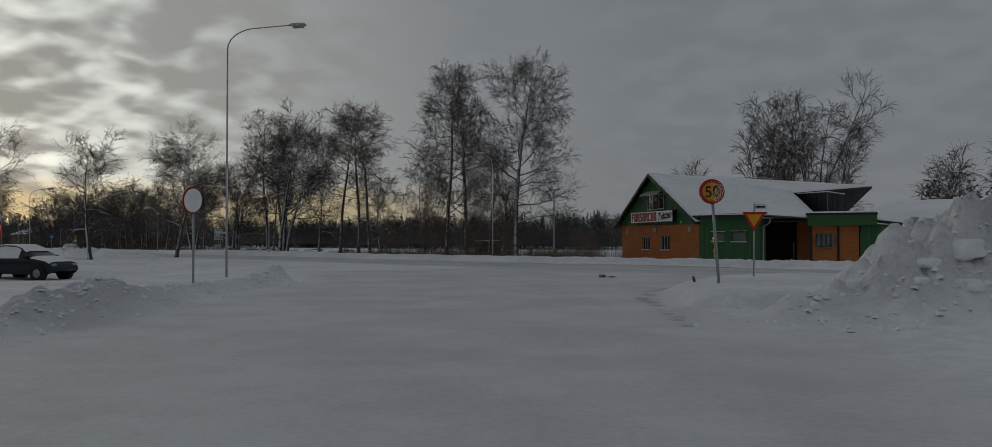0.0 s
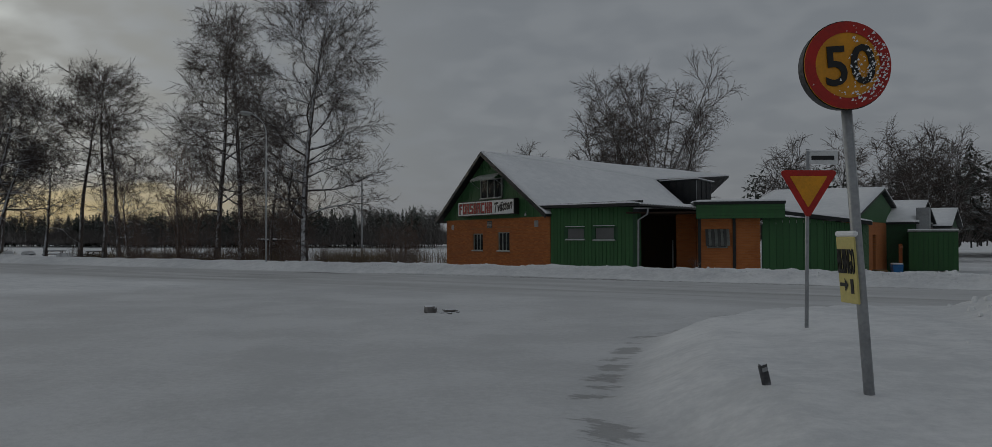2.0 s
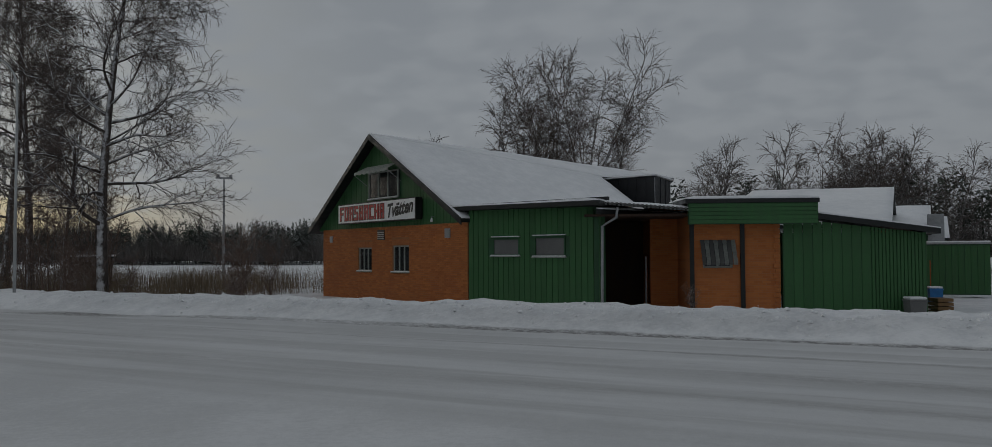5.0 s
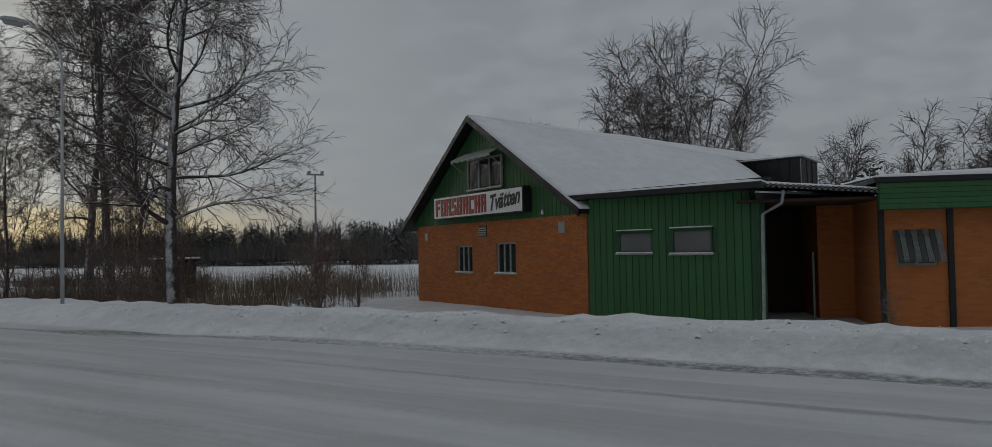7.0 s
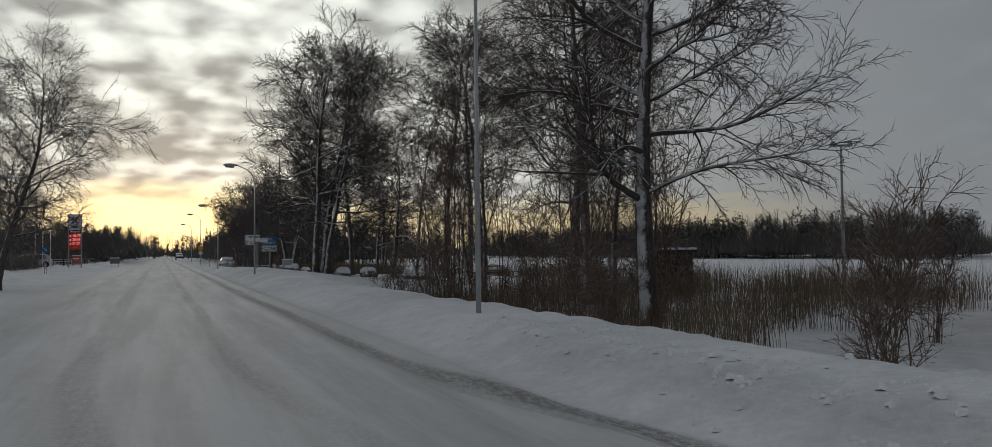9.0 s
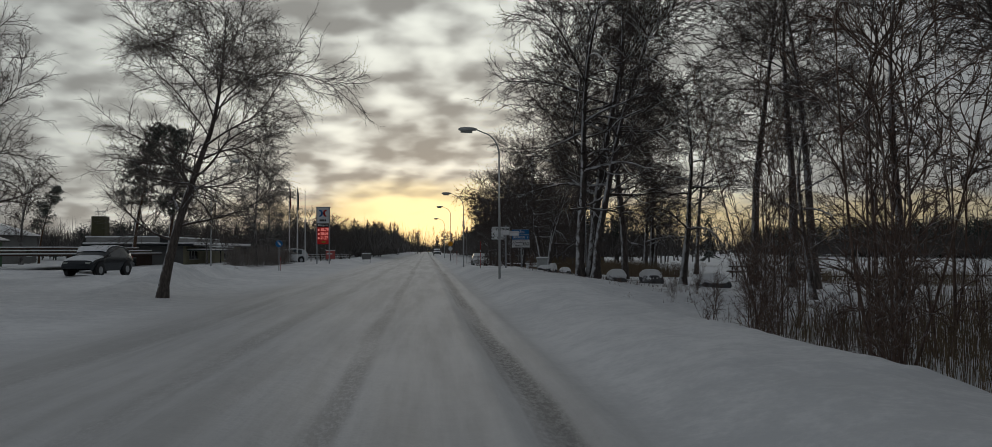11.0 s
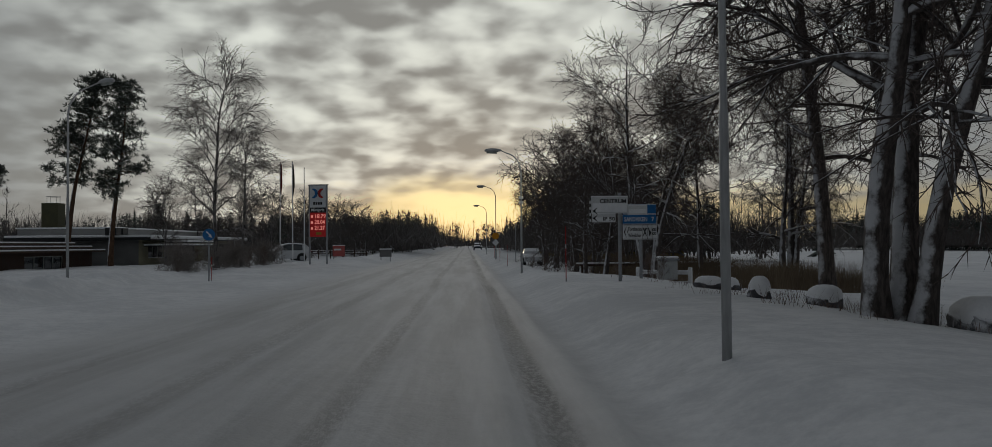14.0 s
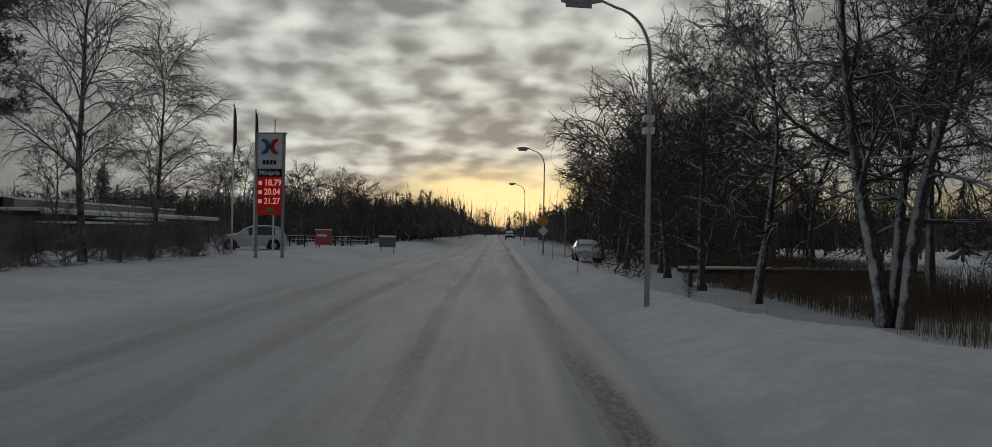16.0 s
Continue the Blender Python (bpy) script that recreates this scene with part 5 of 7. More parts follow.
# ---- trees ----
class Grower:
    """Grows a bare tree: stems, limbs, boughs, twigs and sprigs, each finer order leaving its parent at a steady angle."""

    def __init__(self, seed):
        self.rng = random.Random(seed)
        self.wood, self.twigs = Shape(), Shape()

    def vec(self, k=1.0):
        g = self.rng.gauss
        return Vector((g(0, k), g(0, k), g(0, k)))

    def line(self, start, way, length, segs, wander, lift, droop=0.0):
        """A wandering line that turns up by lift and, towards its end, down by droop."""
        pts, d = [Vector(start)], Vector(way).normalized()
        bend = self.vec(wander)
        for i in range(segs):
            if i % 2 == 0:
                bend = bend * 0.35 + self.vec(wander)
            d = (d + bend + Vector((0, 0, lift - droop * (i / segs)))).normalized()
            pts.append(pts[-1] + d * (length / segs))
        return pts

    def sprig(self, start, way, length, r):
        side = way.orthogonal().normalized() * r
        other = way.cross(side).normalized() * r
        self.twigs.add([start + side, start - side * 0.5 + other * 0.87, start - side * 0.5 - other * 0.87, start + way * length], [(0, 1, 3), (1, 2, 3), (2, 0, 3)])

    def at(self, pts, k):
        x = k * (len(pts) - 1)
        i = min(int(x), len(pts) - 2)
        return pts[i].lerp(pts[i + 1], x - i), (pts[i + 1] - pts[i]).normalized()

    def aside(self, d, turn, angle):
        """A way that leaves d by an angle, turned about d."""
        u = d.cross(Vector((0, 0, 1)))
        u = u.normalized() if u.length > 0.05 else d.orthogonal().normalized()
        v = d.cross(u)
        return (d * math.cos(angle) + (u * math.cos(turn) + v * math.sin(turn)) * math.sin(angle)).normalized()

    def branch(self, start, way, length, r, level, spec):
        """level 1: limb, 2: bough, 3: twig; sprigs grow from the twigs."""
        rng = self.rng
        segs = (9, 5, 3)[level - 1]
        pts = self.line(start, way, length, segs, spec["wander"] * (1.0, 1.0, 0.8)[level - 1], spec["lift"] * (1.0, 0.8, 0.5)[level - 1], (spec["arch"], spec["droop"], spec["droop"])[level - 1])
        if level < 3:
            self.wood.tube(pts, [max(r * (1 - 0.78 * i / segs), spec["thin"]) for i in range(segs + 1)], (6, 4)[level - 1], cap=False)
        else:
            self.twigs.tube(pts, [r * (1 - 0.75 * i / segs) for i in range(segs + 1)], 3, cap=False)
        count = (spec["branches"], spec["twigs"], spec["sprigs"])[level - 1]
        count = max(3, round(count * min(1.4, (length / (spec["ref"], spec["ref"] * 0.45, spec["twig"])[level - 1]) ** 0.7)))
        turn = rng.random() * 6.28
        first = (spec["clear"], 0.15, 0.1)[level - 1]
        for i in range(count):
            k = first + (1 - first) * (i + rng.uniform(0.2, 1.0)) / count
            p, d = self.at(pts, min(k, 0.999))
            turn += math.pi + rng.gauss(0, 0.55)
            out = self.aside(d, turn if level > 1 else turn * 0.5 + i * math.pi, spec["angle"] * rng.uniform(0.6, 1.35) * (1.15 - 0.45 * k))
            if level == 1:
                self.branch(p, out, length * (0.62 - 0.36 * k) * rng.uniform(0.65, 1.25), max(spec["thin"] * 1.5, r * (1 - 0.72 * k) * 0.58), 2, spec)
            elif level == 2:
                self.branch(p, out, spec["twig"] * rng.uniform(0.6, 1.35), spec["thin"], 3, spec)
            else:
                self.sprig(p, (out - Vector((0, 0, spec["droop"]))).normalized(), spec["twig"] * rng.uniform(0.3, 0.62), spec["thin"] * 0.72)

    def tree(self, height, r, spec, stems=1):
        rng = self.rng
        for st in range(stems):
            lean = Vector((0, 0, 1)) + Vector((rng.gauss(0, spec["lean"]), rng.gauss(0, spec["lean"]), 0))
            base = Vector((0, 0, -0.3))
            h = height
            if stems > 1:
                a = 2.4 * st + rng.random() * 0.7
                far = ((st + 0.5) / stems) ** 0.6
                lean += Vector((math.cos(a), math.sin(a), 0)) * spec["splay"] * far
                base += Vector((math.cos(a), math.sin(a), 0)) * r * (0.8 + spec["apart"] * far)
                h = height * (1 - 0.20 * far ** 2) * rng.uniform(0.93, 1.0)
            pts = self.line(base, lean, h, 14, spec["sway"], 0.03)
            rad = r * (1 if st == 0 else rng.uniform(0.7, 1.0))
            self.wood.tube(pts, [rad * (1.35 if i == 0 else 1.0) * (1 - 0.94 * (i / 14) ** spec["taper"]) for i in range(15)], 9)
            limbs = spec["limbs"] if stems == 1 else max(8, int(spec["limbs"] * (0.75 if stems < 4 else 0.5)))
            turn = rng.random() * 6.28
            for i in range(limbs):
                c = (i + rng.random() * 0.9) / limbs
                k = spec["bare"] + (0.985 - spec["bare"]) * c ** 0.85
                p, d = self.at(pts, min(k, 0.99))
                turn += 2.4 + rng.gauss(0, 0.5)
                rise = spec["rise0"] + (spec["rise1"] - spec["rise0"]) * c
                out = Vector((math.cos(turn), math.sin(turn), rise + rng.gauss(0, 0.12)))
                size = spec["reach"] * h * (0.30 + 0.70 * math.sin(math.pi * min(1, c * (0.93 - spec["belly"]) + spec["belly"])) ** 0.75) * rng.uniform(0.6, 1.2)
                self.branch(p, out, max(0.7, size), max(spec["thin"] * 2, rad * (1 - 0.9 * k ** spec["taper"]) * spec["stout"] * rng.uniform(0.75, 1.25)), 1, spec)
        return self


ALDER = dict(arch=0.05, stout=0.42, lean=0.03, sway=0.035, taper=0.95, limbs=34, bare=0.24, rise0=0.05, rise1=0.62, reach=0.27, belly=0.24, wander=0.12, lift=0.034, droop=0.07, branches=13, twigs=7, sprigs=5, twig=0.50, thin=0.0105, angle=0.78, clear=0.22, ref=3.2, splay=0.13, apart=0.0)
BROAD = dict(ALDER, stout=0.5, bare=0.17, limbs=22, reach=0.46, rise0=0.25, rise1=0.95, branches=14, twigs=7, belly=0.25, lean=0.05, taper=0.8, wander=0.13, lift=0.022, thin=0.010, splay=0.3)
FAN = dict(ALDER, bare=0.26, limbs=30, reach=0.20, rise0=0.55, rise1=0.95, splay=0.27, apart=8.0, lift=0.02, droop=0.12, thin=0.0135, branches=9, twigs=5, sprigs=4, twig=0.72, lean=0.02, wander=0.08, taper=0.85, angle=0.62, stout=0.5)
BIRCH = dict(ALDER, arch=0.12, bare=0.18, limbs=34, reach=0.25, rise0=0.9, rise1=1.6, lift=0.02, droop=0.30, twig=0.85, thin=0.0125, branches=9, twigs=7, sprigs=4, wander=0.08, lean=0.03, angle=0.6)
SAPLING = dict(ALDER, arch=-0.05, bare=0.12, limbs=11, reach=0.15, rise0=1.4, rise1=2.2, branches=4, twigs=3, sprigs=2, twig=0.30, thin=0.006, lean=0.10, ref=1.0, wander=0.10, angle=0.6, splay=0.22, apart=6.0)
# lighter builds for trees that stay far off
FAR = dict(limbs=22, branches=7, twigs=4, sprigs=3, thin=0.020, twig=0.8)


def make_tree(name, label, seed, height, r, spec, stems=1, bark=None, twig=None, category="tree", group=""):
    g = Grower(seed).tree(height, r, spec, stems)
    t = thing(name, label, category, 0, 0, 0, 0, group)
    g.wood.part("trunk", bark or BARK, t, smooth=True)
    g.twigs.part("crown", twig or TWIG, t)
    return t


def plant(proto, x, y, yaw, scale=1.0, label="", first=[]):
    m = pose(x, y, ground_z(x, y) - 0.02, 0, 0, yaw) @ Matrix.Scale(scale, 4)
    if proto not in first:
        first.append(proto)
        proto.matrix_world = m
        t = proto
    else:
        t = copy_thing(proto, pose(x, y, ground_z(x, y) - 0.02, 0, 0, yaw))
        t.scale = (scale,) * 3
    if label:
        t["label"] = label
    return t


alder_a = make_tree("alder_tree", "tall bare alder with snow plastered on its trunk", 5, 15.8, 0.25, dict(ALDER, reach=0.29, bare=0.20, limbs=38, branches=15, twigs=8, lean=0.0, rise0=0.12), bark=BARK_SNOW, group="shore trees")
alder_b = make_tree("alder_tree", "tall bare alder with a dark slender crown", 12, 15.5, 0.21, dict(ALDER, reach=0.25, limbs=38, rise0=0.2), group="shore trees")
alder_c = make_tree("alder_tree", "slim bare alder with a high crown", 23, 13.0, 0.17, dict(ALDER, bare=0.38, limbs=24, reach=0.22, rise0=0.3), group="shore trees")
alder_d = make_tree("alder_tree", "bare many-stemmed alder beside the snowy road", 31, 13.5, 0.21, dict(ALDER, bare=0.24, reach=0.33, limbs=30, branches=13, stout=0.48, splay=0.15, apart=0.6), 3, bark=BARK_SNOW, group="shore trees")
broad_a = make_tree("roadside_tree", "bare broad-crowned roadside tree dusted with snow", 44, 10.2, 0.20, BROAD, group="roadside trees")
broad_big = make_tree("roadside_tree", "stout bare tree with snowy crooked limbs by the lake", 49, 13.6, 0.30, dict(BROAD, reach=0.36, limbs=26, wander=0.2, rise0=0.4, splay=0.2, apart=0.5), 3, bark=BARK_SNOW, group="shore trees")
broad_near = make_tree("roadside_tree", "bare spreading tree with a low crown of fine twigs", 46, 10.2, 0.19, dict(BROAD, bare=0.20, reach=0.43, limbs=30, branches=18, twigs=9, thin=0.0075, stout=0.42, lean=0.01), twig=ROADSIDE_TWIG, group="roadside trees")
broad_b = make_tree("roadside_tree", "low bare tree with crooked snowy limbs", 57, 8.8, 0.19, dict(BROAD, bare=0.24, wander=0.24, limbs=20), bark=BARK_SNOW, group="roadside trees")
birch_a = make_tree("birch_tree", "bare birch with fine hanging twigs", 61, 12.5, 0.15, BIRCH, 1, BIRCH_BARK, FROST_TWIG, group="birches")
fan_tree = make_tree("broad_tree", "bare many-stemmed tree with a wide rounded crown", 71, 17.0, 0.20, FAN, 6, group="trees behind the laundry")
birch_far = make_tree("birch_tree", "bare slender birch standing behind the shops", 64, 12.5, 0.16, dict(BIRCH, **FAR), 2, BIRCH_BARK, group="birches")
broad_far = make_tree("roadside_tree", "bare rounded tree beside the far road", 47, 9.8, 0.2, dict(BROAD, **FAR), group="roadside trees")
alder_far = make_tree("alder_tree", "bare alder far along the road", 27, 13.5, 0.18, dict(ALDER, **FAR), 2, group="shore trees")
sapling = make_tree("shrub", "bare brown shrub with thin upright stems in the snow", 83, 3.6, 0.018, SAPLING, 6, SHRUB_TWIG, SHRUB_TWIG, "shrub", "shore shrubs")
thicket = make_tree("shrub", "tall bare thicket of thin brown stems", 91, 6.4, 0.026, dict(SAPLING, limbs=14, thin=0.007), 5, SHRUB_TWIG, SHRUB_TWIG, "shrub", "shore shrubs")

frosty = make_tree("shrub", "low bushy shrub weighed down with frost and snow", 97, 2.0, 0.014, dict(SAPLING, bare=0.08, limbs=12, branches=5, twigs=5, sprigs=3, reach=0.34, rise0=0.7, rise1=1.4, arch=0.15, twig=0.22, thin=0.006), 7, FROST_TWIG, FROST_TWIG, "shrub", "frosted shrubs")

# tall shore trees beyond the bank
for proto, s, n, yaw, k in ((alder_a, 13.8, 8.6, 100, 0.92), (alder_b, 23.8, 12.4, 40, 1.04), (alder_b, 29.0, 14.4, 200, 1.12), (alder_c, 19.0, 10.6, 10, 0.72), (alder_c, 26.0, 9.2, 130, 0.66),
                            (alder_c, 47.8, 15.0, 15, 1.25), (alder_c, 45.2, 15.6, 140, 1.28), (alder_c, 43.4, 15.9, 250, 1.2),
                            (alder_d, 45.1, 6.7, 75, 1.08), (broad_b, 45.5, 10.9, 20, 1.0), (alder_b, 50.5, 9.6, 300, 0.92), (alder_b, 51.5, 8.45, 20, 0.95), (alder_c, 73.7, 20.7, 60, 1.1), (broad_b, 36.5, 12.5, 160, 0.75),
                            (alder_d, 71.3, 8.8, 190, 0.92), (broad_big, 82.0, 19.3, 80, 0.96), (broad_b, 78.0, 13.0, 230, 1.0), (broad_b, 77.5, 7.6, 330, 0.95), (broad_a, 83.0, 7.4, 60, 0.85),
                            (alder_far, 88.5, 8.8, 45, 0.75), (broad_far, 92.0, 8.0, 150, 0.95), (broad_far, 96.5, 8.6, 20, 1.0), (broad_far, 102, 7.6, 250, 0.98), (alder_far, 106, 9.5, 70, 0.75), (broad_far, 111, 8.5, 0, 0.98),
                            (broad_far, 117, 8.2, 100, 0.95), (broad_far, 126, 9.2, 190, 0.95), (broad_far, 136, 9.0, 300, 0.95), (alder_far, 120, 15, 90, 0.8), (broad_far, 86, 12.5, 30, 0.9), (alder_far, 93, 12.0, 200, 0.72), (broad_far, 99, 11.5, 80, 0.95), (alder_far, 103, 14.5, 300, 0.75), (broad_far, 107, 12.0, 140, 0.95), (broad_far, 114, 11.5, 220, 0.9), (alder_far, 122, 10.5, 10, 0.72), (broad_far, 130, 12, 60, 0.95), (broad_far, 141, 9.5, 110, 0.95)):
    plant(proto, *rs(s, n), yaw, k)
# the town side of the road
for proto, s, n, yaw, k in ((broad_near, 35.6, -7.8, 130, 0.93), (broad_a, 46.0, -19.0, 120, 0.92), (broad_b, 33.0, -15.0, 200, 0.9), (birch_a, 81.6, -14.1, 0, 0.95), (birch_a, 88.5, -14.6, 140, 0.78), (birch_far, 97, -40, 60, 0.85), (birch_far, 93.0, -21.0, 200, 0.5), (birch_far, 116, -19, 20, 0.60), (broad_far, 121, -16, 70, 0.62), (birch_far, 124, -23, 110, 0.66), (broad_far, 127, -13.5, 160, 0.6), (birch_far, 131, -18, 210, 0.62), (broad_far, 134, -12.5, 260, 0.62), (birch_far, 138, -15, 310, 0.6), (birch_far, 119, -27, 350, 0.68), (broad_far, 129, -26, 40, 0.75), (birch_far, 113, -29, 90, 0.68), (broad_far, 140, -21, 130, 0.7)):
    plant(proto, *rs(s, n), yaw, k)
# behind the laundry and the shops
for proto, x, y, yaw, k in ((fan_tree, 21.8, 94.5, 0, 1.22), (fan_tree, 24.6, 98.0, 140, 1.12), (birch_far, 18.3, 97.0, 250, 1.22), (birch_far, 20.0, 99.0, 20, 1.3), (birch_far, 38.0, 92.0, 60, 0.62), (birch_far, 8.8, 89.0, 0, 0.84), (birch_far, 10.3, 89.4, 100, 0.82), (birch_far, 40.0, 99.0, 30, 0.72)):
    plant(proto, x, y, yaw, k)
rng = random.Random(4)
for i in range(26):
    a = rng.uniform(0, 1)
    plant(rng.choice((birch_far, birch_far, alder_far)), 40 + 52 * a + rng.uniform(-4, 4), 104 - 34 * a + rng.uniform(-6, 8), rng.uniform(0, 360), rng.uniform(0.92, 1.18))
# thickets along the shore
rng = random.Random(8)
for i in range(22):
    s = rng.uniform(14.5, 33)
    plant(thicket, *rs(s, rng.uniform(5.6, 12.5)), rng.uniform(0, 360), rng.uniform(0.5, 1.2))
for i in range(16):
    plant(sapling, *rs(rng.uniform(11, 30), rng.uniform(4.9, 9.0)), rng.uniform(0, 360), rng.uniform(0.4, 0.75))
for s, n, k in ((4.6, 6.1, 0.82), (5.1, 6.5, 0.7), (10.7, 12.0, 0.85), (9.6, 12.6, 0.75), (35.0, 7.4, 0.3), (36.5, 8.6, 0.3), (56.5, 5.8, 0.28), (58.2, 4.9, 0.25), (60.0, 6.2, 0.3), (79.0, 6.0, 0.35), (88, 5.4, 0.35), (96, 5.2, 0.4), (82.3, -13.2, 0.45), (84.5, -13.0, 0.4), (86.5, -12.6, 0.4), (79.5, -14.5, 0.4), (77.5, -15, 0.4)):
    plant(sapling, *rs(s, n), rng.uniform(0, 360), k)
plant(sapling, 12.3, 51.5, 40, 0.3)
for i in range(22):
    plant(frosty, *rs(rng.uniform(74, 96), rng.uniform(-16.8, -12.8)), rng.uniform(0, 360), rng.uniform(0.5, 0.9))


# dry stalks standing out of the snow near the shore
def tufts():
    rng = random.Random(21)
    sh = Shape()
    for s0, s1, n0, n1, count in ((46, 64, 4.6, 9.5, 90), (62, 76, 3.8, 6.0, 45), (34, 46, 5.5, 9, 40)):
        for i in range(count):
            cx, cy = rs(rng.uniform(s0, s1), rng.uniform(n0, n1))
            h = rng.uniform(0.10, 0.34)
            for j in range(rng.randint(5, 14)):
                x, y = cx + rng.gauss(0, 0.14), cy + rng.gauss(0, 0.14)
                z = ground_z(x, y) - 0.03
                a, k = rng.random() * 6.28, rng.uniform(0.5, 1.2) * h
                top = Vector((x + rng.gauss(0, 0.35) * k, y + rng.gauss(0, 0.35) * k, z + k))
                side = Vector((math.cos(a), math.sin(a), 0)) * 0.006
                p = Vector((x, y, z))
                sh.add([p - side, p + side, p + side.cross(Vector((0, 0, 1))), top], [(0, 1, 3), (1, 2, 3), (2, 0, 3)])
    t = thing("dry_grass", "dry brown stalks poking out of the snow", "grass", 0, 0, 0, 0, kind="stuff")
    sh.part("stalks", SHRUB_TWIG, t)


tufts()


# pines
def make_pine(seed, height, crown_from):
    rng = random.Random(seed)
    g = Grower(seed)
    wood, needles = Shape(), Shape()
    pts = g.line((0, 0, -0.3), (rng.gauss(0, 0.04), rng.gauss(0, 0.04), 1), height, 10, 0.03, 0.02)
    wood.tube(pts, [0.22 * (1 - 0.9 * i / 10) for i in range(11)], 8)
    for i in range(30):
        k = crown_from + (0.99 - crown_from) * (i + rng.random()) / 30
        p, d = g.at(pts, min(0.99, k))
        a = rng.random() * 6.28
        c = (k - crown_from) / (1 - crown_from)
        limb = g.line(p, (math.cos(a), math.sin(a), 0.25 + 0.5 * c), height * 0.17 * (1.05 - 0.75 * c) * rng.uniform(0.6, 1.2), 4, 0.15, 0.06)
        wood.tube(limb, [0.05 * (1 - 0.8 * j / 4) for j in range(5)], 4, cap=False)
        for j in range(rng.randint(18, 24)):
            q, d2 = g.at(limb, rng.uniform(0.35, 0.999))
            q = q + Vector((rng.gauss(0, 0.42), rng.gauss(0, 0.42), rng.gauss(0.1, 0.2)))
            for _ in range(22):
                w = (Vector((rng.gauss(0, 1), rng.gauss(0, 1), rng.gauss(0.35, 0.7)))).normalized()
                o = q + w * rng.uniform(0.0, 0.16)
                side = w.orthogonal().normalized() * 0.028
                needles.add([o - side, o + side, o + w * rng.uniform(0.14, 0.30)], [(0, 1, 2)])
    t = thing("pine_tree", "tall pine with a bare lower trunk and dark green crown", "tree", 0, 0, 0, 0, "pines")
    wood.part("trunk", PINE_BARK, t, smooth=True)
    needles.part("crown", NEEDLE, t)
    return t


pine_a, pine_b = make_pine(3, 13.5, 0.45), make_pine(9, 13.0, 0.36)
for proto, s, n, yaw, k in ((pine_a, 92.6, -27.8, 0, 1.02), (pine_b, 90.4, -23.8, 50, 1.0), (pine_a, 110, -44, 90, 0.7), (pine_b, 118, -30, 200, 0.44), (pine_b, 124, -20, 20, 0.36), (pine_b, 60, -34, 120, 0.95), (pine_a, 104, -52, 10, 0.75)):
    plant(proto, *rs(s, n), yaw, k)
for x, y, k in ((72, 80, 1.05), (77, 78, 1.0), (83, 74, 1.05)):
    plant(pine_b if k > 0.95 else pine_a, x, y, 97 * k * 10, k)


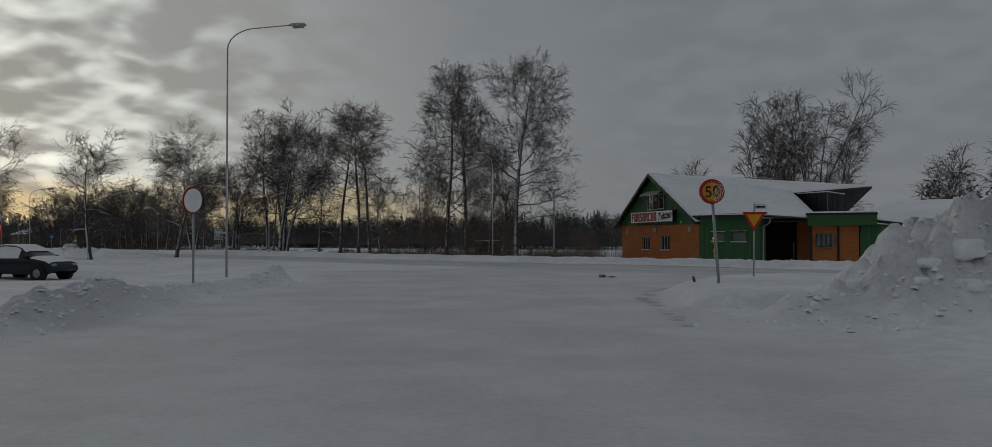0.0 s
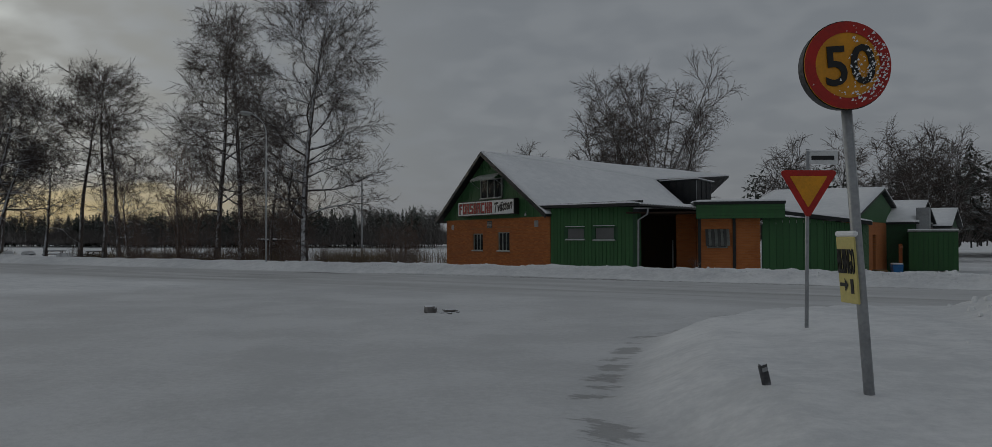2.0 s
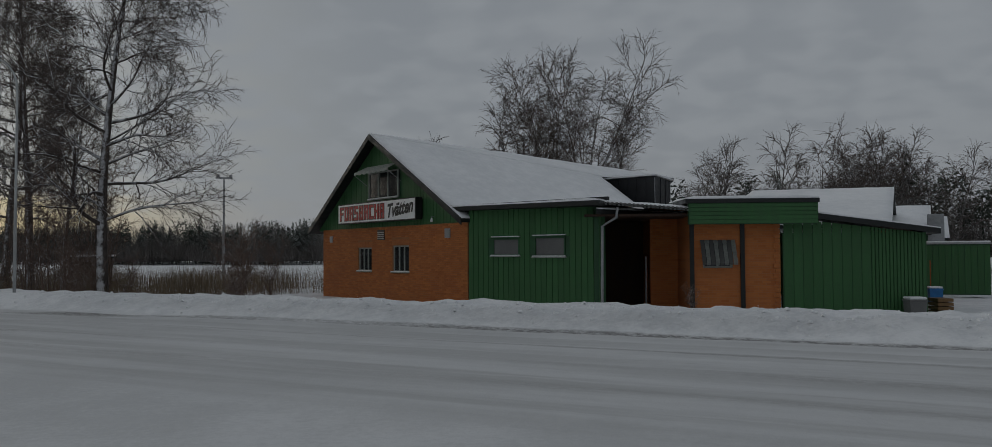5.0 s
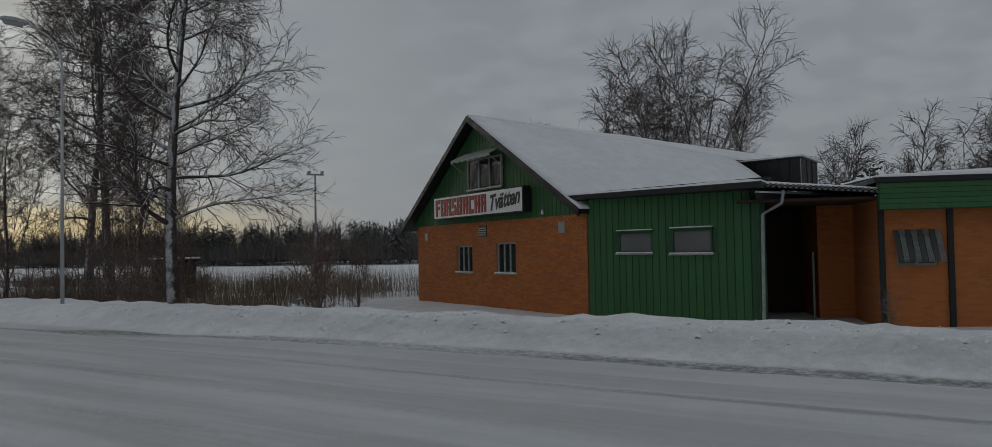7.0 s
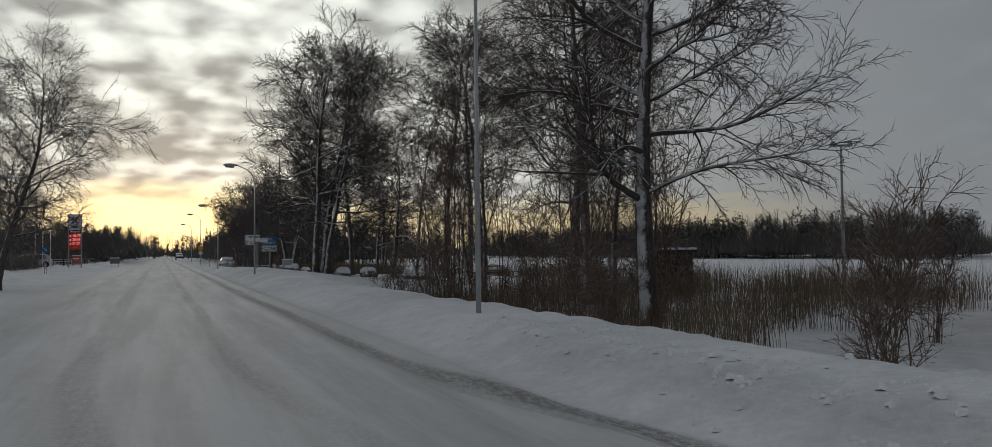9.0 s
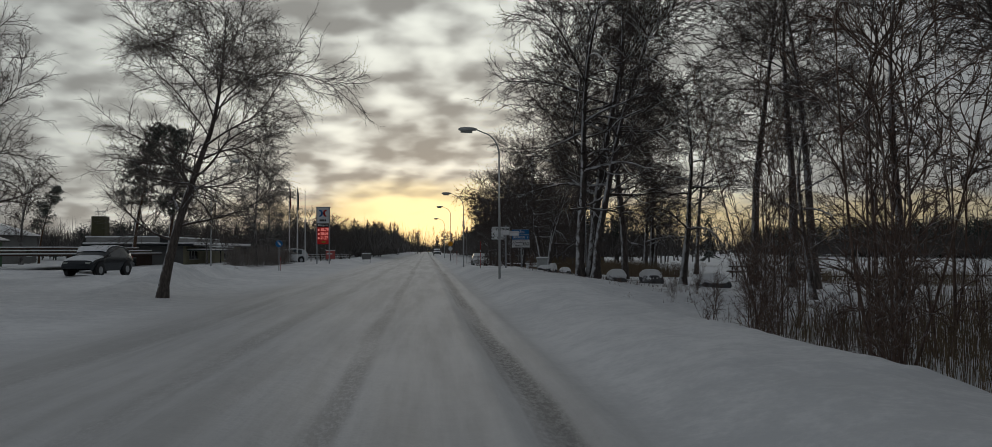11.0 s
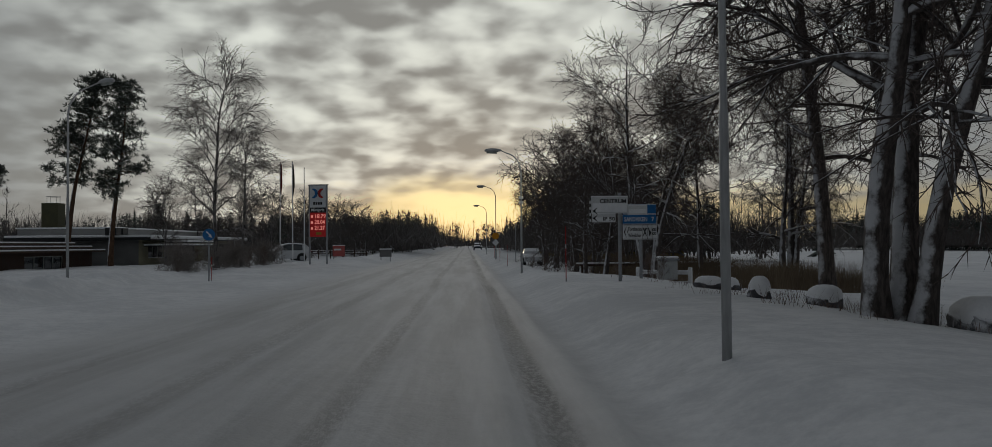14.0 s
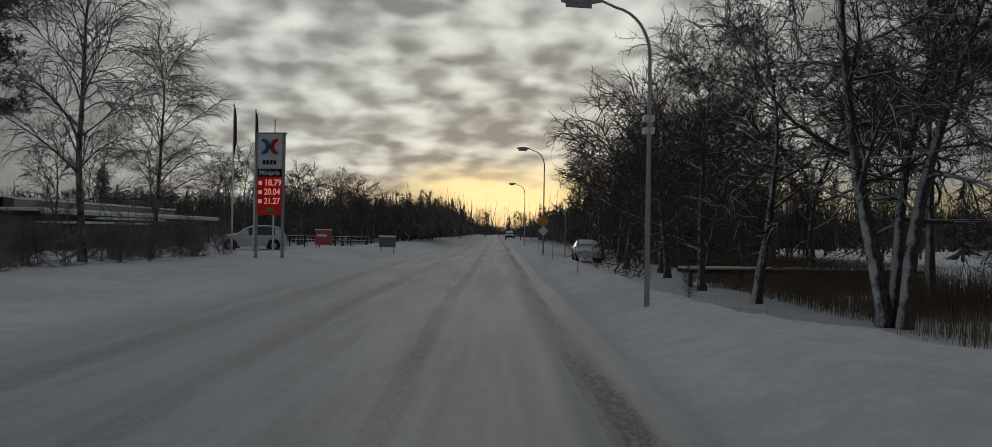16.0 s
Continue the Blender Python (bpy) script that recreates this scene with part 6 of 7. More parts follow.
# the woods in the distance
def far_woods(name, label, places, seed, fir_share, thick=4):
    rng = random.Random(seed)
    fir, bare = Shape(), Shape()

    def sprig(shape, p, q, w):
        side = Vector((q.y - p.y, p.x - q.x, 0.2)).normalized() * w
        shape.add([p - side, p + side, q], [(0, 1, 2)])

    for x, y, z, h in places:
        base = Vector((x, y, z))
        pick = rng.random()
        if pick < fir_share * 0.6:
            c = base + Vector((rng.gauss(0, 0.3), rng.gauss(0, 0.3), h * 0.66))
            fir.tube([base, base + Vector((0, 0, h * 0.8))], [0.14, 0.05], 3, cap=False)
            for i in range(190):
                w = Vector((rng.gauss(0, 1), rng.gauss(0, 1), rng.gauss(0, 1))).normalized()
                p = c + Vector((w.x * h * 0.17, w.y * h * 0.17, w.z * h * 0.32)) * rng.uniform(0.45, 1.05)
                u = Vector((rng.gauss(0, 1), rng.gauss(0, 1), rng.gauss(0, 0.5))).normalized() * h * rng.uniform(0.018, 0.045)
                v = u.cross(w).normalized() * h * rng.uniform(0.012, 0.024)
                fir.add([p - u, p - v, p + u * 1.2 + v], [(0, 1, 2)])
        elif pick < fir_share:
            turn, slim = rng.random() * 6, rng.uniform(0.15, 0.24)
            for i in range(130):
                k = rng.random() ** 0.85
                a = turn + i * 2.4
                r = h * slim * (1.05 - k) ** 0.8 * rng.uniform(0.6, 1.25)
                p = base + Vector((0, 0, h * (0.08 + 0.90 * k)))
                out = Vector((math.cos(a), math.sin(a), -0.25))
                side = Vector((-math.sin(a), math.cos(a), 0)) * r * 0.22
                fir.add([p + Vector((0, 0, 0.05 * h)), p + out * r - side, p + out * r * 1.15, p + out * r + side], [(0, 1, 2), (0, 2, 3)])
            fir.tube([base, base + Vector((0, 0, h))], [0.12, 0.02], 3, cap=False)
        else:
            top = base + Vector((rng.gauss(0, 0.4), rng.gauss(0, 0.4), h * 0.92))
            bare.tube([base, top], [0.12, 0.02], 3, cap=False)
            wide = h * rng.uniform(0.16, 0.27)
            for i in range(26):
                k = rng.uniform(0.22, 0.97)
                a = rng.random() * 6.28
                r = wide * math.sin(math.pi * min(0.96, k * 0.9 + 0.12)) ** 0.7 * rng.uniform(0.6, 1.1)
                p = base.lerp(top, k)
                q = p + Vector((math.cos(a) * r, math.sin(a) * r, r * rng.uniform(0.35, 1.1)))
                sprig(bare, p, q, 0.05)
                for _ in range(6):
                    m = p.lerp(q, rng.uniform(0.25, 1.0))
                    sprig(bare, m, m + Vector((rng.gauss(0, 1), rng.gauss(0, 1), rng.uniform(-0.3, 1.5))) * 0.055 * h, 0.035)
        for _ in range(thick):
            c = base + Vector((rng.gauss(0, 2.5), rng.gauss(0, 2.5), 0))
            k = rng.uniform(2.0, 6.0)
            for _ in range(30):
                p = c + Vector((rng.gauss(0, 0.45), rng.gauss(0, 0.45), 0.3)) * k
                sprig(bare, p, p + Vector((rng.gauss(0, 0.35), rng.gauss(0, 0.35), rng.uniform(0.3, 1.0))) * k, 0.075)
    t = thing(name, label, "woods", 0, 0, 0, 0, kind="stuff")
    fir.part("firs", FAR_FIR, t)
    bare.part("bare_trees", FAR_WOOD, t)


rng = random.Random(21)
belt = []
for i in range(1900):                     # across the lake, round the far shore
    s = rng.uniform(-60, 330)
    n = rng.uniform(150, 215) - 0.10 * s
    x, y = rs(s, n)
    if x < 2.5 + 0.02 * y + rng.gauss(0, 2.0):
        belt.append((x, y, -1.0, rng.uniform(8.0, 12.5) * (0.75 + 0.5 * float(vnoise(s * 0.03, 0.5, 6)))))
far_woods("far_woods", "dark mixed woods on the far shore of the frozen lake", belt, 2, 0.34, 5)
belt = []
for i in range(470):                      # left and right of the road's end
    s = rng.uniform(138, 330)
    n = -rng.uniform(7.5, 14) - rng.random() ** 1.6 * 80
    belt.append((*rs(s, n), 0, rng.uniform(6.0, 11.5) * (0.55 + 0.45 * min(1, (s - 138) / 120))))
for i in range(300):
    s = rng.uniform(120, 340)
    belt.append((*rs(s, rng.uniform(11, 16) + rng.random() ** 1.5 * 24), -0.4, rng.uniform(6.0, 10.5)))
for i in range(90):
    belt.append((*rs(rng.uniform(330, 400), rng.uniform(-40, 40)), 0, rng.uniform(7, 12)))
far_woods("far_woods", "dark mixed woods on both sides of the road", belt, 5, 0.36)
belt = []
for i in range(260):                      # behind the town
    s = rng.uniform(-30, 150)
    belt.append((*rs(s, -rng.uniform(58, 120)), 0, rng.uniform(7.0, 12.5)))
for i in range(260):                      # behind the shops
    a = rng.random()
    belt.append((60 + 150 * a + rng.uniform(-14, 14), 128 - 80 * a + rng.uniform(-12, 16), 0, rng.uniform(8, 13.5)))
far_woods("far_woods", "dark mixed woods behind the houses", belt, 7, 0.5)


# reeds
def reeds(name, label, areas, seed):
    rng = random.Random(seed)
    sh = Shape()
    for s0, s1, n0, n1, count, h in areas:
        for _ in range(count):
            s, n = rng.uniform(s0, s1), rng.uniform(n0, n1)
            if float(vnoise(s * 0.35, n * 0.35, 77)) < 0.32:
                continue
            x, y = rs(s, n)
            z = ground_z(x, y) if count < 0 else -0.62
            k = h * rng.uniform(0.55, 1.15)
            a = rng.random() * 6.28
            w = rng.uniform(0.003, 0.007)
            dx, dy = math.cos(a) * w, math.sin(a) * w
            tx, ty = rng.gauss(0, 0.10) * k, rng.gauss(0, 0.10) * k
            sh.add([(x - dx, y - dy, z), (x + dx, y + dy, z), (x + tx * 0.5 + dx, y + ty * 0.5 + dy, z + k * 0.6), (x + tx * 0.5 - dx, y + ty * 0.5 - dy, z + k * 0.6), (x + tx * 1.3, y + ty * 1.3, z + k)], [(0, 1, 2, 3), (3, 2, 4)])
    t = thing(name, label, "reeds", 0, 0, 0, 0, kind="stuff")
    sh.part("stalks", REED, t)


reeds("reeds", "dry brown reeds standing out of the snow at the shore", ((14, 34, 13, 26, 12000, 1.4), (8.5, 29, 6.8, 13, 7000, 0.95)), 3)
reeds("reeds", "dense belt of dry tan reeds at the lake's edge", ((60, 112, 10.5, 16, 44000, 1.2), (64, 90, 8.5, 11, 7000, 0.8), (52, 60, 21, 30, 5000, 1.0)), 6)

# ---- lamps, signs and other things along the roads ----
def street_lamp(x, y, height, reach, yaw, label, group="street lamps", lean=0.0):
    """yaw: the way the arm points, in degrees from +x."""
    z = ground_z(x, y) - 0.15
    t = thing("street_lamp", label, "street lamp", x, y, z, yaw, group)
    if lean:
        t.matrix_world = pose(x, y, z, 0, lean, yaw)
    Shape().tube([(0, 0, -0.2), (0, 0, height * 0.42), (0, 0, height * 0.43), (0, 0, height - 1.0)], [0.046, 0.043, 0.036, 0.030], 10).part("pole", POLE_GREY, t, smooth=True)
    pts, bend = [(0, 0, height - 1.0)], min(1.15, reach * 0.6)
    for i in range(1, 9):
        a = i / 8 * math.pi / 2 * 0.9
        pts.append((bend * (1 - math.cos(a)), 0, height - 1.0 + 0.80 * math.sin(a)))
    pts.append((reach - 0.3, 0, height - 0.10))
    Shape().tube(pts, [0.030 - 0.001 * i for i in range(len(pts))], 8).part("arm", POLE_GREY, t, smooth=True)
    head = Shape()
    rings = []
    for k, w, h in ((-0.30, 0.05, 0.05), (-0.18, 0.10, 0.08), (0.05, 0.13, 0.10), (0.28, 0.11, 0.08), (0.36, 0.05, 0.04)):
        rings.append([(reach + k, w * math.cos(a), height - 0.10 + h * math.sin(a) * (1.0 if math.sin(a) > 0 else 0.6)) for a in [2 * math.pi * j / 12 for j in range(12)]])
    head.add([p for r in rings for p in r], [(a * 12 + j, a * 12 + (j + 1) % 12, (a + 1) * 12 + (j + 1) % 12, (a + 1) * 12 + j) for a in range(4) for j in range(12)] + [tuple(reversed(range(12))), tuple(range(48, 60))])
    h = head.part("lamp_head", POLE_GREY, t, "grey cobra-head lamp housing", True)
    lens = Shape()
    lens.tube([(reach - 0.14, 0, height - 0.155), (reach + 0.28, 0, height - 0.15)], [0.075, 0.06], 10)
    lens.part("lens", WHITE_FRAME, h)
    return t


IN = math.degrees(math.atan2(-RN.y, -RN.x))
street_lamp(-14.06, 30.8, 9.9, 2.7, 4, "tall grey street lamp standing by the side road")
for s, n, h, lab in ((10.45, 3.2, 7.0, "grey street lamp rising from the snow bank"), (40.14, 2.57, 5.6, "grey street lamp beside the snowy road"), (66.5, 2.45, 5.2, "grey street lamp with a small plate on its pole"), (97.6, 2.5, 5.8, "grey street lamp farther along the road"), (128, 2.5, 5.8, "grey street lamp far along the road")):
    lp = street_lamp(*rs(s, n), h, 1.1, IN, lab)
    if s == 66.5:
        for z in (2.95, 3.15):
            Shape().box(-0.09, -0.13, z, 0.09, 0.03, z + 0.10, bevel=0.01).part("plate", WHITE, lp)
street_lamp(*rs(59.8, -12.4), 6.35, 1.8, IN + 150, "slim grey lamp on the town side of the road")
mast = thing("floodlight_mast", "tall pale mast with a crossbar out by the lake", "mast", *rs(33, 33), -1.0, 20)
Shape().tube([(0, 0, -0.2), (0, 0, 8.0)], [0.11, 0.06], 8).part("pole", STEEL, mast)
Shape().box(-0.6, -0.06, 7.9, 0.6, 0.06, 8.02).part("crossbar", STEEL, mast)
for i in (-0.55, 0.35):
    Shape().box(i, -0.16, 8.02, i + 0.22, 0.1, 8.2, bevel=0.02).part("floodlight", STEEL, mast)

# 50 sign on its tilted pole, with a poster below
sp = thing("speed_sign", "round yellow and red 50 sign with frost on a tilted pole", "road sign", 2.96, 21.05, ground_z(2.96, 21.05), -33)
SZ = 2.56 - ground_z(2.96, 21.05)
sp.matrix_world = pose(2.96, 21.05, ground_z(2.96, 21.05), 0, -4.0, -4)
Shape().tube([(0, 0, -0.3), (0, 0, 2.36)], 0.036, 10).part("pole", STEEL, sp, smooth=True)
case = Shape().disc(pose(0, -0.06, SZ), 0.304, 0.12, 40, 0.95).part("case", BLACK, sp, "deep black sign case")
Shape().disc(pose(0, -0.072, SZ), 0.297, 0.010, 40).part("face", YELLOW, sp)
Shape().ring(pose(0, -0.078, SZ), 0.222, 0.297, 0, 40).part("red_ring", RED, sp)
text_part("50", 0.38, BLACK, sp, pose(-0.172, -0.079, SZ - 0.13), "lettering", 0.345, 0.004)
frost = Shape()
rng = random.Random(5)
for i in range(240):
    a, r = rng.gauss(-0.35, 0.75), 0.28 * rng.random() ** 0.4
    x, z, k = r * math.cos(a), r * math.sin(a), rng.uniform(0.003, 0.012)
    frost.add([(x - k, -0.086, SZ + z - k * 0.6), (x + k, -0.086, SZ + z - k * 0.4), (x + k * 0.3, -0.087, SZ + z + k)], [(0, 1, 2)])
frost.part("frost", SNOW, sp, "specks of frost")
PZ = 0.94 - ground_z(2.96, 21.05)
bp = Shape().box(-0.20, -0.052, PZ, 0.06, -0.038, PZ + 0.46, bevel=0.005).part("poster", worn("yellow_poster", (0.58, 0.50, 0.18), 0.85, 1.1, 0.5), sp, "pale yellow poster wired to the pole")
bp.matrix_basis = pose(0, 0, 0, 0, 0, -88)
text_part("BILBINGO", 0.24, BLACK, bp, pose(-0.19, -0.055, PZ + 0.21), "lettering", 0.235, 0.002)
Shape().box(-0.18, -0.056, PZ + 0.115, -0.11, -0.0525, PZ + 0.14).part("arrow_shaft", BLACK, bp)
Shape().add([(-0.11, -0.056, PZ + 0.08), (-0.06, -0.056, PZ + 0.1275), (-0.11, -0.056, PZ + 0.175)], [(0, 1, 2)]).part("arrow_head", BLACK, bp)
Shape().box(-0.03, -0.056, PZ + 0.07, 0.01, -0.0525, PZ + 0.17).part("letter_bar", BLACK, bp)
Shape().box(-0.21, -0.055, PZ + 0.46, 0.07, -0.02, PZ + 0.50, bevel=0.012).part("snow_cap", SNOW, bp)
# give-way sign with a street name plate
yd = thing("give_way_sign", "red and yellow give way triangle on a thin steel pole", "road sign", 4.53, 25.19, ground_z(4.53, 25.19), -12)
yd.matrix_world = pose(4.53, 25.19, ground_z(4.53, 25.19), 0, 0.9, -14)
GZ = ground_z(4.53, 25.19)
Shape().tube([(0, 0, -0.3), (0, 0, 2.44 - GZ)], 0.023, 10).part("pole", STEEL, yd, smooth=True)


YZ = 1.99 - ground_z(4.53, 25.19)


def triangle(r, y, dep, zc, round_=0.0):
    pts = []
    for i in range(3):
        a = math.pi / 6 + i * 2 * math.pi / 3
        cx, cz = (r - 2 * round_) * math.cos(a), (r - 2 * round_) * math.sin(a)
        for j in range(5):
            b = a - math.pi / 3 + j * math.pi / 6
            pts.append((cx + round_ * math.cos(b), cz + round_ * math.sin(b)))
    k = len(pts)
    return Shape().add([(x, y, zc + z) for x, z in pts] + [(x, y + dep, zc + z) for x, z in pts], [tuple(range(k)), tuple(reversed(range(k, 2 * k)))] + [((i + 1) % k, i, k + i, k + (i + 1) % k) for i in range(k)])


triangle(0.392, -0.052, 0.014, YZ, 0.036).part("red_plate", RED, yd)
triangle(0.25, -0.058, 0.004, YZ, 0.010).part("yellow_field", YELLOW, yd)
triangle(0.385, -0.036, 0.003, YZ, 0.036).part("back_plate", STEEL, yd)
np_ = Shape().box(-0.01, -0.012, 2.26 - GZ, 0.34, 0.012, 2.41 - GZ).part("name_plate", WHITE, yd, "white street name plate")
Shape().box(0.04, -0.017, 2.31 - GZ, 0.30, -0.0125, 2.36 - GZ).part("letter_bar", BLACK, np_)
Shape().box(-0.02, -0.025, 2.41 - GZ, 0.35, 0.025, 2.43 - GZ, bevel=0.008).part("snow_cap", SNOW, np_)
# round sign seen from the edge on the other corner
rd = thing("round_sign", "round red-rimmed sign plastered white with snow", "road sign", -12.2, 24.4, ground_z(-12.2, 24.4), -19)
Shape().tube([(0, 0, -0.3), (0, 0, 2.6)], 0.036, 8).part("pole", STEEL, rd, smooth=True)
Shape().disc(pose(0, -0.05, 2.62), 0.40, 0.14, 32, 0.95).part("case", BLACK, rd)
Shape().ring(pose(0, -0.058, 2.62), 0.30, 0.41, 0, 32).part("red_ring", RED, rd)
Shape().disc(pose(0.04, -0.066, 2.615), 0.362, 0.012, 24).part("snow_crust", SNOW, rd)
# broken marker post, lumps on the snow
mk = thing("marker_stub", "short dark broken marker post leaning in the snow", "post", 2.43, 21.5, ground_z(2.43, 21.5), 20)
mk.matrix_world = pose(2.43, 21.5, ground_z(2.43, 21.5), 0, -14, 10)
Shape().box(-0.032, -0.02, -0.1, 0.032, 0.02, 0.16, bevel=0.01).part("stub", STONE, mk)
Shape().box(-0.022, -0.025, 0.10, 0.022, -0.02, 0.13).part("reflector", STEEL, mk)


def lump(name, label, x, y, sx, sy, sz, seed, mat, sink=0.2, group="", cap=0.0, category="stone"):
    bm = bmesh.new()
    bmesh.ops.create_icosphere(bm, subdivisions=3, radius=1.0)
    r = random.Random(seed)
    off = Vector((r.random() * 9, r.random() * 9, r.random() * 9))
    for v in bm.verts:
        d = 1 + 0.32 * noise.noise(v.co * 1.1 + off) + 0.12 * noise.noise(v.co * 3.3 + off)
        q = Vector((math.copysign(abs(v.co.x) ** 0.6, v.co.x), math.copysign(abs(v.co.y) ** 0.6, v.co.y), math.copysign(abs(v.co.z) ** 0.6, v.co.z)))
        v.co = Vector((q.x * sx, q.y * sy, q.z * sz)) * d
    me = bpy.data.meshes.new("rock")
    bm.to_mesh(me)
    bm.free()
    me.materials.append(mat)
    me.polygons.foreach_set("use_smooth", [True] * len(me.polygons))
    t = thing(name, label, category, x, y, ground_z(x, y) + sz * (1 - 2 * sink), r.random() * 360, group)
    o = new("rock", me)
    o.parent = t
    if cap:
        bm = bmesh.new()
        bmesh.ops.create_uvsphere(bm, u_segments=20, v_segments=10, radius=1.0)
        for v in bm.verts:
            d = 1 + 0.12 * noise.noise(v.co * 1.4 + off)
            v.co = Vector((math.copysign(abs(v.co.x) ** 0.7, v.co.x) * sx * 0.98 * d, math.copysign(abs(v.co.y) ** 0.7, v.co.y) * sy * 0.98 * d, sz * 0.62 + max(v.co.z, -0.5) * cap * 1.3))
        me = bpy.data.meshes.new("snow_cap")
        bm.to_mesh(me)
        bm.free()
        me.materials.append(SNOW)
        me.polygons.foreach_set("use_smooth", [True] * len(me.polygons))
        o = new("snow_cap", me)
        o.parent = t
    return t


ICE = snowy("dirty_ice", (0.20, 0.19, 0.18), grain=9, up=0.55, wind=1.2, stretch=(1, 1, 1))
lump("ice_lump", "dirty lump of ice lying on the packed snow", 0.21, 31.6, 0.17, 0.12, 0.085, 1, ICE, 0.25, "ice lumps", category="ice")
for i, (x, y, k) in enumerate(((0.58, 31.55, 0.075), (0.50, 31.9, 0.04), (0.68, 31.75, 0.03), (0.56, 31.2, 0.04), (0.42, 31.35, 0.025), (0.72, 31.4, 0.03))):
    lump("ice_lump", "small dirty crumb of ice on the packed snow", x, y, k * 1.5, k, k * 0.45, 3 + i, ICE, 0.2, "ice lumps", category="ice")
for i, (s, n, sx, sy, sz, cap) in enumerate(((56.2, 7.6, 0.42, 0.3, 0.2, 0.16), (52.2, 5.9, 0.40, 0.30, 0.20, 0.12), (44.9, 7.9, 0.72, 0.5, 0.34, 0.22), (44.7, 9.3, 0.60, 0.5, 0.40, 0.24), (44.4, 11.9, 0.75, 0.55, 0.38, 0.26), (49.5, 7.5, 0.42, 0.36, 0.28, 0.2), (48.2, 5.7, 0.26, 0.24, 0.22, 0.2))):
    lump("boulder", "grey boulder with a thick cap of snow", *rs(s, n), sx * 0.82, sy * 0.82, sz * 0.85, 11 + i, STONE, 0.40, "boulders", cap)
# frozen chunks of snow in the ploughed heaps
rng = random.Random(77)
for i, (x, y, k) in enumerate(((5.6, 15.0, 0.2), (6.2, 15.2, 0.3), (7.3, 15.6, 0.26), (8.2, 16.6, 0.3), (6.9, 17.3, 0.24), (8.9, 17.6, 0.3), (5.0, 16.0, 0.16), (9.7, 18.9, 0.28), (5.3, 14.6, 0.14), (6.0, 14.5, 0.18), (4.4, 15.2, 0.14), (6.7, 14.9, 0.2))):
    lump("snow_chunk", "frozen chunk of snow in the ploughed heap", x, y, k * rng.uniform(0.8, 1.3), k * rng.uniform(0.7, 1.1), k * rng.uniform(0.45, 0.7), 200 + i, SNOW, 0.60, "snow chunks", category="snow")
# crumbs of snow thrown on the bank and the heaps
crumbs = Shape()
rng = random.Random(12)


def crumb(x, y, k):
    z = ground_z(x, y) + k * 0.1
    a = rng.random() * 6.28
    ring = [(x + k * math.cos(a + j * 1.257) * rng.uniform(0.7, 1.2), y + k * math.sin(a + j * 1.257) * rng.uniform(0.7, 1.2)) for j in range(5)]
    vs = [(px, py, z + k * rng.uniform(-0.5, 0.1)) for px, py in ring] + [(x + (px - x) * 0.62, y + (py - y) * 0.62, z + k * rng.uniform(0.35, 0.75)) for px, py in ring]
    crumbs.add(vs, [(j, (j + 1) % 5, 5 + (j + 1) % 5, 5 + j) for j in range(5)] + [(5, 6, 7, 8, 9)])


for _ in range(1500):
    crumb(*rs(rng.uniform(-26, 9), rng.gauss(3.0, 0.45)), 0.012 + 0.045 * rng.random() ** 3)
for _ in range(1100):
    p = rng.random() * 5.999
    a, b = PILE_EAST[int(p)], PILE_EAST[int(p) + 1]
    k = p % 1
    crumb(a[0] + (b[0] - a[0]) * k + rng.gauss(-0.4, 0.9), a[1] + (b[1] - a[1]) * k + rng.gauss(-0.4, 0.9), 0.015 + 0.07 * rng.random() ** 3)
for _ in range(1200):
    p = rng.random() * 7.999
    a, b = PILE_WEST[int(p)], PILE_WEST[int(p) + 1]
    k = p % 1
    crumb(a[0] + (b[0] - a[0]) * k + rng.gauss(0.15, 0.45), a[1] + (b[1] - a[1]) * k + rng.gauss(0, 0.5), 0.015 + 0.055 * rng.random() ** 3)
cr = thing("snow_crumbs", "loose crumbs of snow along the ploughed banks", "snow", 0, 0, 0, 0, kind="stuff")
crumbs.part("crumbs", SNOW, cr)

# direction signs at the lakeside
YC = math.degrees(math.atan2(-RE.y, -RE.x)) + 90
ds = thing("direction_sign", "white direction boards half covered with snow on a steel pole", "road sign", *rs(53.43, 4.06), ground_z(*rs(53.43, 4.06)), YC + 2)
Shape().tube([(0.0, 0.06, -0.3), (0.0, 0.06, 2.2)], 0.045, 8).part("pole", STEEL, ds, smooth=True)
DZ = 0.29 - ground_z(*rs(53.43, 4.06))
for x0, x1, z0, z1 in ((-0.73, 0.19, 1.87, 2.28), (0.19, 0.68, 1.83, 2.06), (-0.71, -0.12, 1.65, 1.85)):
    b = Shape().box(x0, -0.03, z0 + DZ, x1, 0.01, z1 + DZ, bevel=0.008).part("board", WHITE, ds)
    Shape().box(x0 + 0.03, -0.05, z0 + DZ + 0.04, x1 - 0.03, -0.0325, z0 + DZ + (z1 - z0) * 0.62, bevel=0.008).part("snow_crust", SNOW, b)
    Shape().box(x0, -0.05, z1 + DZ, x1, 0.03, z1 + DZ + 0.025, bevel=0.01).part("snow_cap", SNOW, b)
text_part("CENTRUM", 0.145, BLACK, ds, pose(-0.52, -0.034, 2.125 + DZ), "lettering", 0.66, 0.003)
text_part("IP 50", 0.12, BLACK, ds, pose(-0.45, -0.054, 1.695 + DZ), "lettering", 0.30, 0.003)
